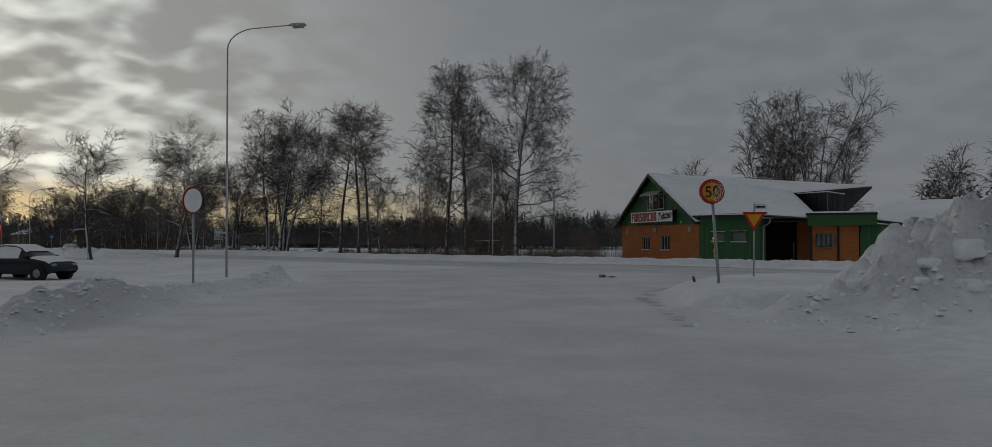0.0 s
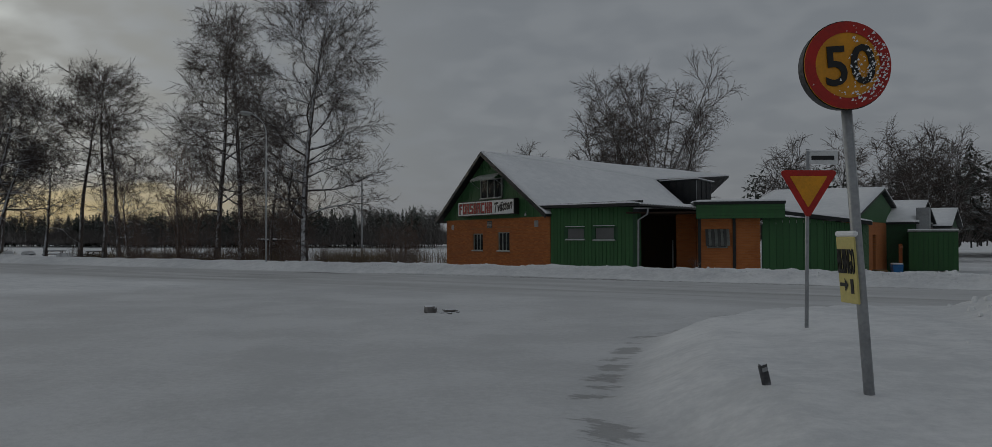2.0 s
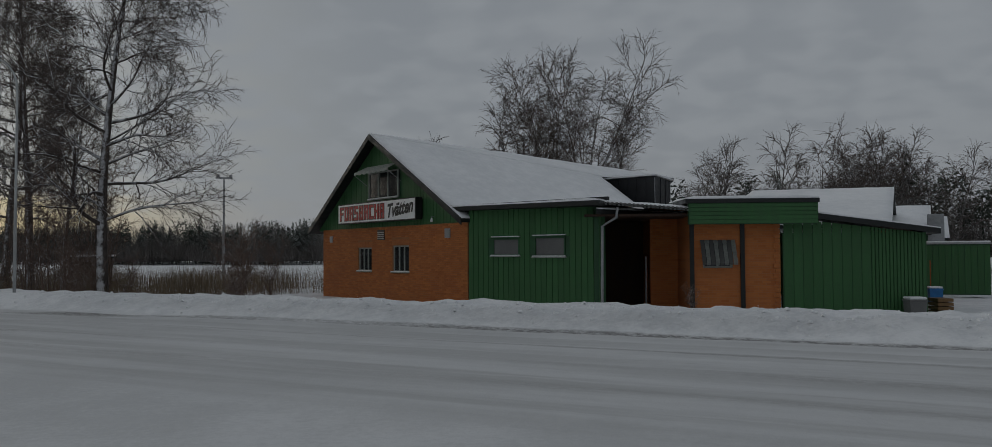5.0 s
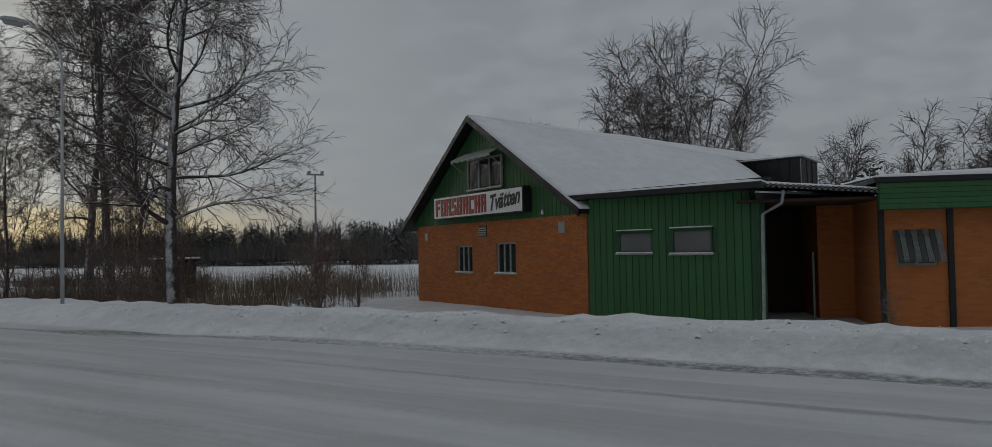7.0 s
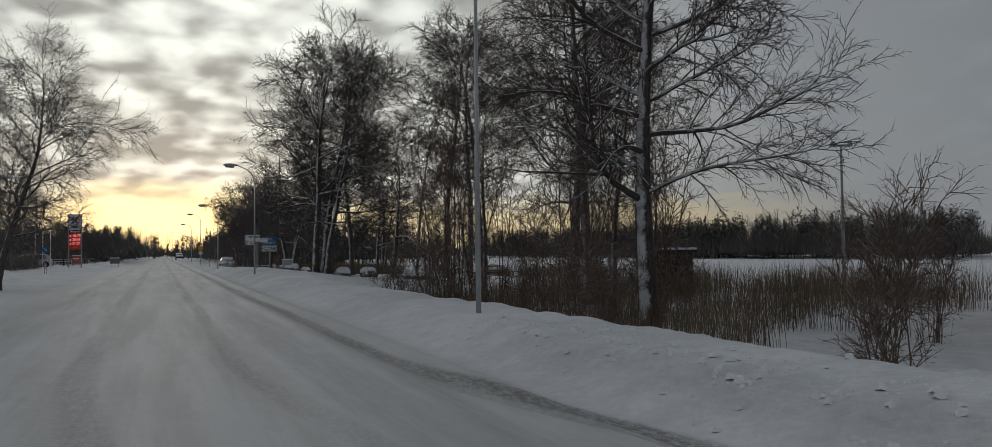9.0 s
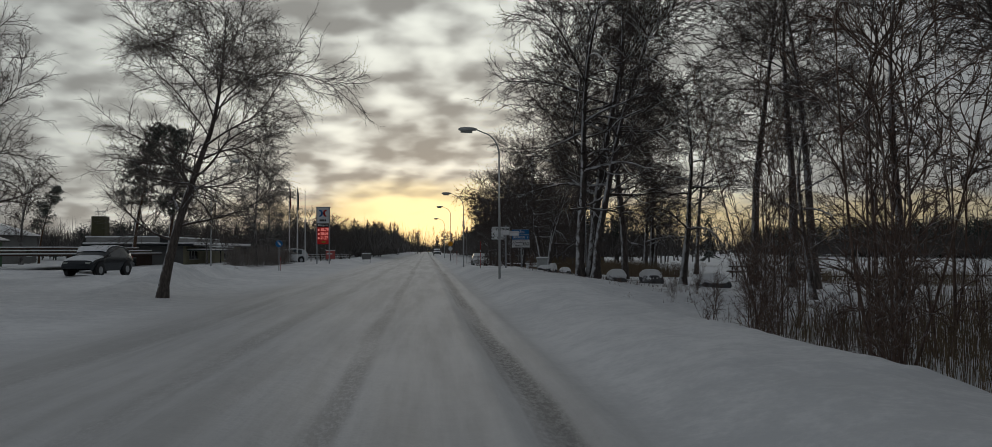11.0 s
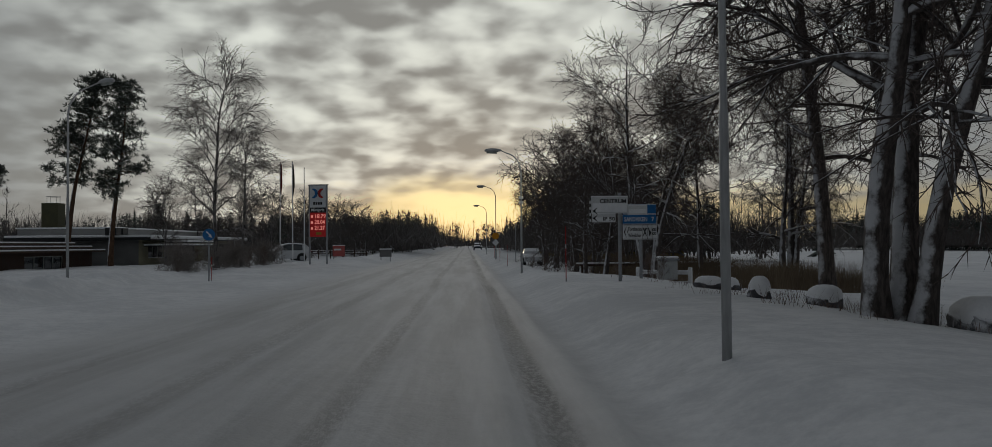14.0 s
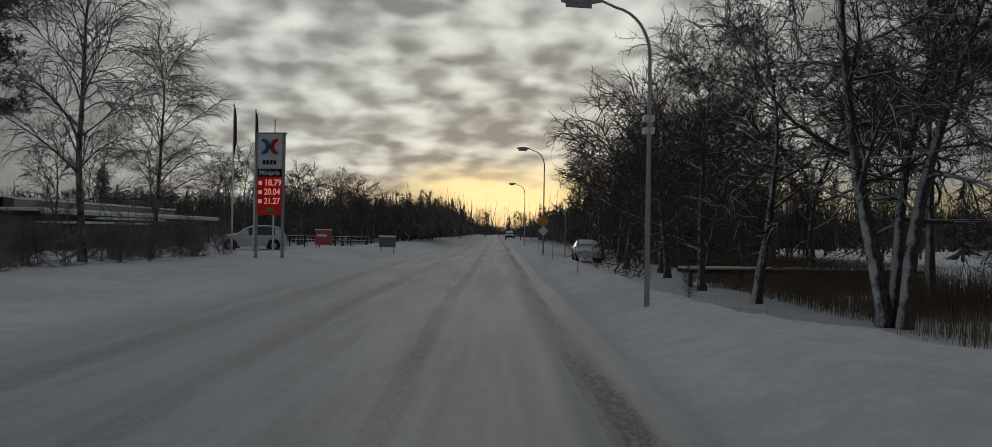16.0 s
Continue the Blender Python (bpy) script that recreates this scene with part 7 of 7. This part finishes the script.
for z in (1.93 + DZ, 1.75 + DZ):
    Shape().add([(-0.57, -0.054, z + 0.09), (-0.71, -0.054, z), (-0.57, -0.054, z - 0.09), (-0.64, -0.054, z)], [(0, 1, 3), (1, 2, 3)]).part("arrow", BLACK, ds)
for i in range(8):
    Shape().box(-0.77, -0.035, 1.66 + DZ + i * 0.076, -0.735, 0.0, 1.66 + DZ + i * 0.076 + 0.07).part("edge_stripe", BLACK if i % 2 else WHITE, ds)
ts = thing("tourist_sign", "blue and white direction boards on a steel pole", "road sign", *rs(56.54, 5.2), 0.2, YC + 2)
Shape().tube([(0.03, 0.06, -0.4), (0.03, 0.06, 2.3)], 0.045, 8).part("pole", STEEL, ts, smooth=True)
for z0, words, w in ((2.05, "17 GÄVLE", 0.52), (1.76, "SANDVIKEN", 0.66)):
    b1 = Shape().box(-0.50, -0.02, z0, 0.46, 0.02, z0 + 0.28, bevel=0.006).part("blue_board", BLUE, ts, "blue direction board with white letters")
    text_part(words, 0.18, WHITE_PANEL, b1, pose(-0.34 if z0 > 2 else -0.46, -0.024, z0 + 0.08), "lettering", w, 0.003)
    for u0, u1, v0, v1 in ((-0.49, 0.45, 0.005, 0.015), (-0.49, 0.45, 0.265, 0.275)):
        Shape().box(u0, -0.024, z0 + v0, u1, -0.021, z0 + v1).part("line", WHITE_PANEL, b1)
text_part("7", 0.18, WHITE_PANEL, b1, pose(0.32, -0.024, 1.84), "lettering", 0.08, 0.003)
Shape().add([(-0.36, -0.024, 2.30), (-0.47, -0.024, 2.19), (-0.36, -0.024, 2.08), (-0.42, -0.024, 2.19)], [(0, 1, 3), (1, 2, 3)]).part("arrow", WHITE_PANEL, ts)
b2 = Shape().box(-0.50, -0.02, 1.32, 0.48, 0.02, 1.75, bevel=0.006).part("white_board", WHITE, ts, "white board with a black edge and symbols")
for x0, x1, z0, z1 in ((-0.49, 0.47, 1.33, 1.343), (-0.49, 0.47, 1.728, 1.741), (0.05, 0.06, 1.33, 1.74), (0.195, 0.205, 1.33, 1.74), (0.335, 0.345, 1.33, 1.74)):
    Shape().box(x0, -0.024, z0, x1, -0.021, z1).part("line", BLACK, b2)
text_part("Forsbacka", 0.15, BLACK, b2, pose(-0.35, -0.024, 1.57), "lettering", 0.385, 0.002)
text_part("Wärdshus", 0.15, BLACK, b2, pose(-0.35, -0.024, 1.39), "lettering", 0.37, 0.002)
text_part("1", 0.10, BLACK, b2, pose(-0.42, -0.024, 1.51), "lettering", 0.02, 0.001)
Shape().add([(-0.39, -0.024, 1.71), (-0.48, -0.024, 1.535), (-0.39, -0.024, 1.36), (-0.445, -0.024, 1.535)], [(0, 1, 3), (1, 2, 3)]).part("arrow", BLACK, b2)
for sgn in (-1, 1):
    Shape().tube([(0.128 - sgn * 0.045, -0.028, 1.43), (0.128 + sgn * 0.045, -0.028, 1.65)], [0.009, 0.017], 6).part("cutlery_symbol", BLACK, b2)
Shape().tube([(0.235, -0.026, 1.66), (0.25, -0.026, 1.58), (0.29, -0.026, 1.52), (0.26, -0.026, 1.42)], [0.012, 0.016, 0.034, 0.010], 8).part("stove_symbol", BLACK, b2)
for i, j in ((0.362, 1.47), (0.415, 1.47), (0.362, 1.58), (0.415, 1.58)):
    Shape().tube([(i + 0.024 * math.cos(k * 0.785) + 0.012, -0.026, j + 0.035 * math.sin(k * 0.785) + 0.02) for k in range(9)], 0.008, 5).part("loop_symbol", BLACK, b2)
# cable cabinet, white gate, thin pole
PALE_METAL = worn("pale_grey_metal", (0.42, 0.43, 0.42), 0.85, 1.1, 0.5)
cb = thing("cable_cabinet", "pale grey box on legs with snow on its lid", "cabinet", *rs(60.4, 6.9), -0.38, YC)
Shape().box(-0.30, -0.16, 0.58, 0.30, 0.16, 1.22, bevel=0.015).part("body", PALE_METAL, cb)
Shape().box(-0.29, -0.18, 0.62, 0.02, -0.161, 1.18).part("door", PALE_METAL, cb)
Shape().box(0.04, -0.18, 0.62, 0.29, -0.161, 1.18).part("door", PALE_METAL, cb)
Shape().box(-0.02, -0.195, 0.85, 0.0, -0.18, 0.97).part("handle", STEEL, cb)
for x in (-0.29, 0.23):
    for y in (-0.15, 0.09):
        Shape().box(x, y, -0.3, x + 0.06, y + 0.06, 0.58).part("leg", DARK_WOOD, cb)
Shape().box(-0.36, -0.22, 1.22, 0.36, 0.22, 1.27).part("lid", STEEL, cb)
Shape().box(-0.34, -0.20, 1.27, 0.34, 0.20, 1.36, bevel=0.04).part("snow_on_lid", SNOW, cb)
gt = thing("white_gate", "low white board gate with a round reflector", "gate", -43.82, 90.81, -0.12, 12)
for x in (0.0, 1.9):
    Shape().box(x, -0.06, -0.2, x + 0.12, 0.06, 0.72, bevel=0.015).part("post", WHITE, gt)
for z in (0.12, 0.48):
    Shape().box(0.12, -0.03, z, 1.9, 0.02, z + 0.11, bevel=0.01).part("rail", WHITE, gt)
    Shape().box(0.14, -0.035, z + 0.11, 1.88, 0.03, z + 0.14, bevel=0.01).part("snow_on_rail", SNOW, gt)
Shape().disc(pose(0.95, -0.045, 0.42), 0.19, 0.012, 20).part("reflector", WHITE, gt)
for s, n, h, lab in ((68.3, 11.1, 4.6, "thin white pole at the lake shore"), (112.7, 4.9, 3.8, "thin grey pole beside the far road")):
    pl = thing("thin_pole", lab, "pole", *rs(s, n), ground_z(*rs(s, n)))
    Shape().tube([(0, 0, -0.2), (0, 0, h)], [0.04, 0.028], 8).part("shaft", STEEL, pl)
    Shape().tube([(0, 0, h), (0, 0, h + 0.08)], [0.04, 0.02], 8).part("cap", STEEL, pl)
for s, n, h in ((54.3, 2.80, 1.42), (77.5, 2.4, 1.1), (90, 2.5, 1.1), (64.2, -9.2, 0.9), (104, 2.6, 1.0)):
    sk = thing("snow_stake", "thin red and white snow stake in the bank", "stake", *rs(s, n), ground_z(*rs(s, n)), 0, "snow stakes")
    for name, k0, k1, mat in (("stick", -0.2, 0.06, BLACK), ("red_band", 0.06, 0.60, RED), ("white_band", 0.60, 0.68, WHITE), ("red_band", 0.68, 1.0, RED)):
        Shape().tube([(0, 0, h * k0), (0, 0, h * k1)], 0.012, 6).part(name, mat, sk)
# picnic tables in the park
for s, n, yaw in ((60.5, 19.5, 10), (57.5, 22.0, 60)):
    pt = thing("picnic_table", "dark wooden picnic table under snow by the lake", "table", *rs(s, n), ground_z(*rs(s, n)), yaw, "picnic tables")
    Shape().box(-0.9, -0.38, 0.68, 0.9, 0.38, 0.74).part("tabletop", DARK_WOOD, pt)
    Shape().box(-0.88, -0.36, 0.74, 0.88, 0.36, 0.84, bevel=0.04).part("snow_on_top", SNOW, pt)
    for y in (-0.78, 0.52):
        Shape().box(-0.9, y, 0.40, 0.9, y + 0.26, 0.45).part("seat", DARK_WOOD, pt)
        Shape().box(-0.88, y + 0.01, 0.45, 0.88, y + 0.25, 0.52, bevel=0.03).part("snow_on_seat", SNOW, pt)
    for x in (-0.7, 0.62):
        Shape().box(x, -0.7, 0.34, x + 0.08, 0.7, 0.42).part("crossbeam", DARK_WOOD, pt)
        for y in (-0.4, 0.32):
            Shape().box(x, y, -0.1, x + 0.08, y + 0.08, 0.68).part("leg", DARK_WOOD, pt)
# footbridge and jetty rails by the water
jt = thing("jetty", "dark low jetty with snow on its deck", "jetty", *rs(86, 12.2), -0.55, YC + 6)
Shape().box(-5, -0.6, 0.55, 5, 0.6, 0.68).part("deck", DARK_WOOD, jt)
Shape().box(-5, -0.58, 0.68, 5, 0.58, 0.77, bevel=0.03).part("snow_on_deck", SNOW, jt)
for i in range(6):
    Shape().box(-4.9 + i * 1.92, -0.55, -0.4, -4.78 + i * 1.92, -0.43, 0.55).part("pile", DARK_WOOD, jt)
rail = thing("shore_rail", "long thin dark rail standing at the ice edge", "rail", *rs(55, 25), -0.75, YC)
for i in range(8):
    Shape().box(-7 + i * 2.0, -0.03, -0.2, -6.94 + i * 2.0, 0.03, 0.6).part("post", DARK_WOOD, rail)
Shape().box(-7.1, -0.035, 0.55, 7.1, 0.035, 0.62).part("bar", DARK_WOOD, rail)

# price pylon of the station
py = thing("price_pylon", "tall white pylon with a red price panel on steel legs", "sign", *rs(87.56, -9.36), -0.05, math.degrees(math.atan2(0.87, 0.97)))
PYH = 5.42
for x in (-0.62, 0.52):
    Shape().box(x, -0.06, -0.2, x + 0.10, 0.06, PYH, bevel=0.01).part("leg", STEEL, py)
    Shape().box(x - 0.12, -0.16, 0.0, x + 0.22, 0.16, 0.10, bevel=0.02).part("foot", STEEL, py)
Shape().box(-0.66, -0.10, PYH - 0.04, 0.66, 0.10, PYH + 0.02).part("top_rail", STEEL, py)
Shape().box(-0.52, -0.09, 3.95, 0.52, 0.09, PYH - 0.04, bevel=0.01).part("white_panel", WHITE_PANEL, py, "white sign panel with blue and red arcs")
for sx, mat in ((-1, BLUE), (1, RED)):
    arc = Shape()
    arc.tube([(sx * (0.34 - 0.25 * math.sin(k * math.pi / 8)) , -0.10, 4.86 + 0.27 * math.cos(k * math.pi / 8)) for k in range(9)], [0.05, 0.07, 0.085, 0.09, 0.09, 0.09, 0.085, 0.07, 0.05], 8)
    arc.part("arc", mat, py)
for i in range(4):
    Shape().box(-0.30 + i * 0.155, -0.097, 4.12, -0.18 + i * 0.155, -0.091, 4.30).part("letter_bar", BLACK, py)
Shape().box(-0.52, -0.09, 3.62, 0.52, 0.09, 3.94, bevel=0.01).part("black_panel", BLACK, py)
text_part("Minipris", 0.26, WHITE_PANEL, py, pose(-0.44, -0.094, 3.70), "lettering", 0.86, 0.006)
Shape().box(-0.52, -0.09, 2.05, 0.52, 0.09, 3.61, bevel=0.01).part("red_panel", RED_PANEL, py, "red price panel")
for i, w in enumerate(("18.79", "20.04", "21.27")):
    text_part(w, 0.36, RED_LED, py, pose(-0.22, -0.094, 3.26 - i * 0.38), "price_digits", 0.68, 0.006)
    Shape().box(-0.46, -0.096, 3.28 - i * 0.38, -0.32, -0.091, 3.44 - i * 0.38).part("letter_bar", RED_LED, py)
Shape().box(-0.12, -0.096, 2.18, 0.24, -0.091, 2.34).part("sticker", OCHRE, py)
# flagpoles
FLAG = worn("dark_furled_flag", (0.16, 0.025, 0.02), 0.5, 1.4, 0.8, scale=6)
for s, n, h, col in ((97.1, -13.9, 7.9, FLAG), (99.7, -13.5, 8.0, worn("dark_furled_flag", (0.05, 0.045, 0.035), 0.5, 1.4, 0.8)), (101.9, -13.0, 7.75, None)):
    fp = thing("flagpole", "slim white flagpole with a furled flag" if col else "slim white bare flagpole", "flagpole", *rs(s, n), 0, 30, "flagpoles")
    Shape().tube([(0, 0, -0.2), (0, 0, h)], [0.06, 0.03], 8).part("pole", WHITE, fp)
    Shape().tube([(0, 0, h), (0, 0, h + 0.1)], [0.05, 0.02], 8).part("knob", STEEL, fp)
    if col:
        Shape().tube([(0.05, 0, h - 0.1), (0.09, 0.02, h - 0.6), (0.12, -0.01, h - 1.2), (0.10, 0.02, h - 1.9), (0.06, 0, h - 2.6)], [0.03, 0.06, 0.07, 0.08, 0.02], 7).part("flag", col, fp)
# red board, arrow sign, round signs, small boards
RED_FADED = worn("faded_red", (0.42, 0.10, 0.09), 0.8, 1.15, 0.7)
rb = thing("red_board", "small red notice board on two posts in the snow", "sign", *rs(104.5, -10.6), ground_z(*rs(104.5, -10.6)), YC + 6)
Shape().box(-0.5, -0.03, 0.35, 0.5, 0.03, 1.25, bevel=0.01).part("panel", RED_FADED, rb)
Shape().box(-0.52, -0.06, 1.25, 0.52, 0.06, 1.31, bevel=0.02).part("snow_cap", SNOW, rb)
Shape().box(-0.40, -0.036, 0.85, 0.2, -0.031, 1.0).part("letter_bar", WHITE, rb)
for x in (-0.46, 0.40):
    Shape().box(x, 0.03, -0.3, x + 0.06, 0.09, 1.2).part("post", STEEL, rb)
ar = thing("arrow_sign", "blue round arrow sign on a thin pole", "road sign", *rs(64.2, -9.3), ground_z(*rs(64.2, -9.3)), YC + 10)
Shape().tube([(0, 0, -0.3), (0, 0, 1.95)], 0.028, 8).part("pole", STEEL, ar)
Shape().disc(pose(0, -0.03, 1.72), 0.22, 0.012, 28).part("plate", BLUE, ar)
Shape().add([(-0.10, -0.034, 1.82), (0.02, -0.034, 1.70), (-0.02, -0.034, 1.66), (0.12, -0.034, 1.60), (0.07, -0.034, 1.75), (0.05, -0.034, 1.73), (-0.07, -0.034, 1.85)], [(0, 1, 5, 6), (2, 3, 4)]).part("arrow", WHITE, ar)
rs2 = thing("double_sign", "yellow round sign above a tilted square plate", "road sign", *rs(96.9, 2.45), ground_z(*rs(96.9, 2.45)), YC)
Shape().tube([(0, 0, -0.3), (0, 0, 2.0)], 0.03, 8).part("pole", STEEL, rs2)
Shape().disc(pose(0, -0.03, 1.80), 0.26, 0.012, 24).part("round_plate", YELLOW, rs2)
Shape().box(-0.19, -0.006, -0.19, 0.19, 0.006, 0.19, pose(0, -0.03, 1.30, 0, 45, 0)).part("square_plate", WHITE, rs2)
sb = thing("notice_board", "small dark notice board with snow on top beside the road", "sign", *rs(104, -6.6), ground_z(*rs(104, -6.6)), YC)
Shape().box(-0.5, -0.04, 0.35, 0.5, 0.04, 0.95, bevel=0.01).part("panel", GREY_WALL, sb)
Shape().box(-0.52, -0.1, 0.95, 0.52, 0.1, 1.05, bevel=0.03).part("snow_cap", SNOW, sb)
for x in (-0.42, 0.36):
    Shape().box(x, 0.02, -0.2, x + 0.06, 0.06, 0.35).part("leg", STEEL, sb)


# cars
def car(x, y, yaw, label, paint, group="parked cars", length=4.2, z=None, buried=False):
    """A hatchback: a lofted body over four wheels, glass set into its sides, snow on its upper half."""
    t = thing("parked_car", label, "car", x, y, (ground_z(x, y) if z is None else z) - 0.02, yaw, group)
    k = length / 4.2
    rows = ((-2.08, 0.80, 0.40), (-2.05, 0.98, 0.30), (-1.92, 1.20, 0.28), (-1.70, 1.42, 0.27), (-1.35, 1.53, 0.27), (-0.70, 1.58, 0.27), (-0.10, 1.56, 0.27), (0.25, 1.46, 0.27),
            (0.60, 1.27, 0.27), (0.95, 1.06, 0.27), (1.30, 0.99, 0.27), (1.70, 0.92, 0.28), (1.95, 0.80, 0.30), (2.08, 0.66, 0.40))

    def ring(px, top, sill, grow=0.0):
        belt = min(0.98, top - 0.06)
        slim = 1.0 - 0.10 * max(0.0, abs(px) - 1.5) / 0.6
        half = [(0.80, sill), (0.87, 0.5 * (sill + belt)), (0.87, belt - 0.08), (0.84, belt), (0.84 - 0.20 * min(1, (top - belt) / 0.5), top - 0.05), (0.48, top)]
        half = [((w + grow) * slim, h + (grow if h > belt else 0)) for w, h in half]
        return [(px * k, -w, h) for w, h in half] + [(px * k, w, h) for w, h in reversed(half)]

    def loft(rings, lo, hi, closed):
        sh, n = Shape(), hi - lo
        sh.add([p for r in rings for p in r[lo:hi]], [(a * n + i + 1, a * n + i, (a + 1) * n + i, (a + 1) * n + i + 1) for a in range(len(rings) - 1) for i in range(n - 1)] + ([tuple(range(n)), tuple(reversed(range((len(rings) - 1) * n, len(rings) * n)))] if closed else []))
        return sh

    loft([ring(*r) for r in rows], 0, 12, True).part("body", paint, t, smooth=True)
    glass = SNOW if buried else GLASS
    for lo, hi in ((3, 5), (7, 9)):
        loft([ring(px, top - 0.03, sill, 0.012) for px, top, sill in rows[4:8]], lo, hi, False).part("side_window", glass, t)
    loft([ring(px, top + 0.012, sill, -0.05) for px, top, sill in rows[7:10]], 4, 8, False).part("windscreen", glass, t)
    loft([ring(px, top + 0.012, sill, -0.05) for px, top, sill in rows[2:4]], 4, 8, False).part("rear_window", glass, t)
    loft([ring(px, top, sill, 0.035) for px, top, sill in rows[2:9]], 4, 8, False).part("snow_on_roof", SNOW, t, "thick snow on the roof", True)
    loft([ring(px, top, sill, 0.03) for px, top, sill in rows[9:13]], 3, 9, False).part("snow_on_bonnet", SNOW, t, smooth=True)
    for wx in (-1.28 * k, 1.32 * k):
        for sy in (-1, 1):
            Shape().tube([(wx, sy * 0.66, 0.36), (wx, sy * 0.885, 0.36)], 0.40, 20).part("wheel_arch", RUBBER, t)
            w = Shape().tube([(wx, sy * 0.70, 0.32), (wx, sy * 0.90, 0.32)], 0.32, 20).part("wheel", RUBBER, t)
            Shape().tube([(wx, sy * 0.895, 0.32), (wx, sy * 0.91, 0.32)], [0.20, 0.17], 14).part("rim", STEEL, w)
    for sy in (-1, 1):
        Shape().box(1.93 * k, sy * 0.60 - 0.13, 0.62, 2.06 * k, sy * 0.60 + 0.13, 0.75, bevel=0.02).part("headlight", WHITE_FRAME, t)
        Shape().box(-2.09 * k, sy * 0.66 - 0.09, 0.82, -1.98 * k, sy * 0.66 + 0.09, 1.02, bevel=0.02).part("tail_light", RED, t)
        Shape().box(0.62 * k, sy * 0.90 - 0.08, 1.0, 0.78 * k, sy * 0.90 + 0.08, 1.12, bevel=0.02).part("mirror", paint, t)
    return t


car(-25.6, 35.5, -8, "dark hatchback covered with snow at the roadside", CAR_PAINT, length=4.0, buried=True)
car(*rs(56.5, -17.4), ROAD_YAW + 170, "dark car under snow parked behind the ridge", CAR_PAINT)
car(*rs(63.5, -20.5), ROAD_YAW + 200, "dark car with snow on it near the cottage", CAR_PAINT)
car(*rs(111.5, -16.9), ROAD_YAW + 112, "white car under a load of snow at the station", CAR_WHITE, buried=True)
car(*rs(106.0, -15.4), ROAD_YAW + 108, "pale car beside the station in the snow", CAR_WHITE)
car(*rs(112.5, 6.4), ROAD_YAW + 180, "pale estate car parked by the far road", CAR_WHITE)
car(*rs(215.0, 2.6), ROAD_YAW + 180, "dark car standing far along the road", CAR_PAINT)
# low fence beyond the station
fence = thing("fence", "low dark fence with snow along its rails", "fence", *rs(113, -9.2), ground_z(*rs(113, -9.2)), math.degrees(math.atan2(*(Vector(rs(116, -17)) - Vector(rs(113, -9.2))).yx)))
for i in range(7):
    Shape().box(i * 1.3, 0, -0.5, i * 1.3 + 0.07, 0.07, 0.62).part("post", DARK_WOOD, fence)
for z in (0.24, 0.50):
    Shape().box(-0.1, -0.03, z, 8.0, -0.002, z + 0.07).part("rail", DARK_WOOD, fence)
    Shape().box(-0.1, -0.04, z + 0.07, 8.0, 0.01, z + 0.11, bevel=0.01).part("snow_on_rail", SNOW, fence)

# bins and pallets beside the laundry
SW_ = math.degrees(math.atan2(-1.1, 4.1))
for x, y, mat, lab in ((18.9, 50.45, GREY_WALL, "grey waste bin with a snowy lid by the green shed"), (24.6, 56.5, BLUE, "blue waste bin by the brick wall")):
    bn = thing("waste_bin", lab, "bin", x, y, -0.98, SW_, "waste bins")
    bn.scale = (0.62, 0.62, 0.92)
    Shape().add([(-0.33, -0.33, 0.06), (0.33, -0.33, 0.06), (0.33, 0.33, 0.06), (-0.33, 0.33, 0.06), (-0.40, -0.40, 0.95), (0.40, -0.40, 0.95), (0.40, 0.40, 0.95), (-0.40, 0.40, 0.95)], [(3, 2, 1, 0), (4, 5, 6, 7), (0, 1, 5, 4), (1, 2, 6, 5), (2, 3, 7, 6), (3, 0, 4, 7)]).part("body", mat, bn)
    Shape().box(-0.43, -0.43, 0.95, 0.43, 0.43, 1.02, bevel=0.02).part("lid", mat, bn)
    Shape().box(-0.40, -0.40, 1.02, 0.40, 0.40, 1.10, bevel=0.035).part("snow_on_lid", SNOW, bn)
pal = thing("pallet_stack", "stack of pale wooden pallets by the shed", "pallets", 21.0, 51.9, -0.6, 75)
pal.scale = (0.6, 0.6, 0.85)
for i in range(4):
    Shape().box(-0.6, -0.4, i * 0.15, 0.6, 0.4, i * 0.15 + 0.12, bevel=0.01).part("pallet", worn("pale_wood", (0.22, 0.13, 0.06), 0.7, 1.2, 0.8), pal)
wr = thing("wooden_rack", "orange wooden rack leaning at the brick wall", "rack", 25.4, 57.6, -0.6, 50)
for i in range(5):
    Shape().box(i * 0.22, -0.02, 0, i * 0.22 + 0.05, 0.02, 1.6).part("bar", worn("orange_wood", (0.32, 0.10, 0.03), 0.7, 1.2, 0.8), wr)
for z in (0.15, 1.4):
    Shape().box(-0.05, -0.03, z, 0.98, -0.02, z + 0.08).part("rail", worn("orange_wood", (0.32, 0.10, 0.03), 0.7, 1.2, 0.8), wr)
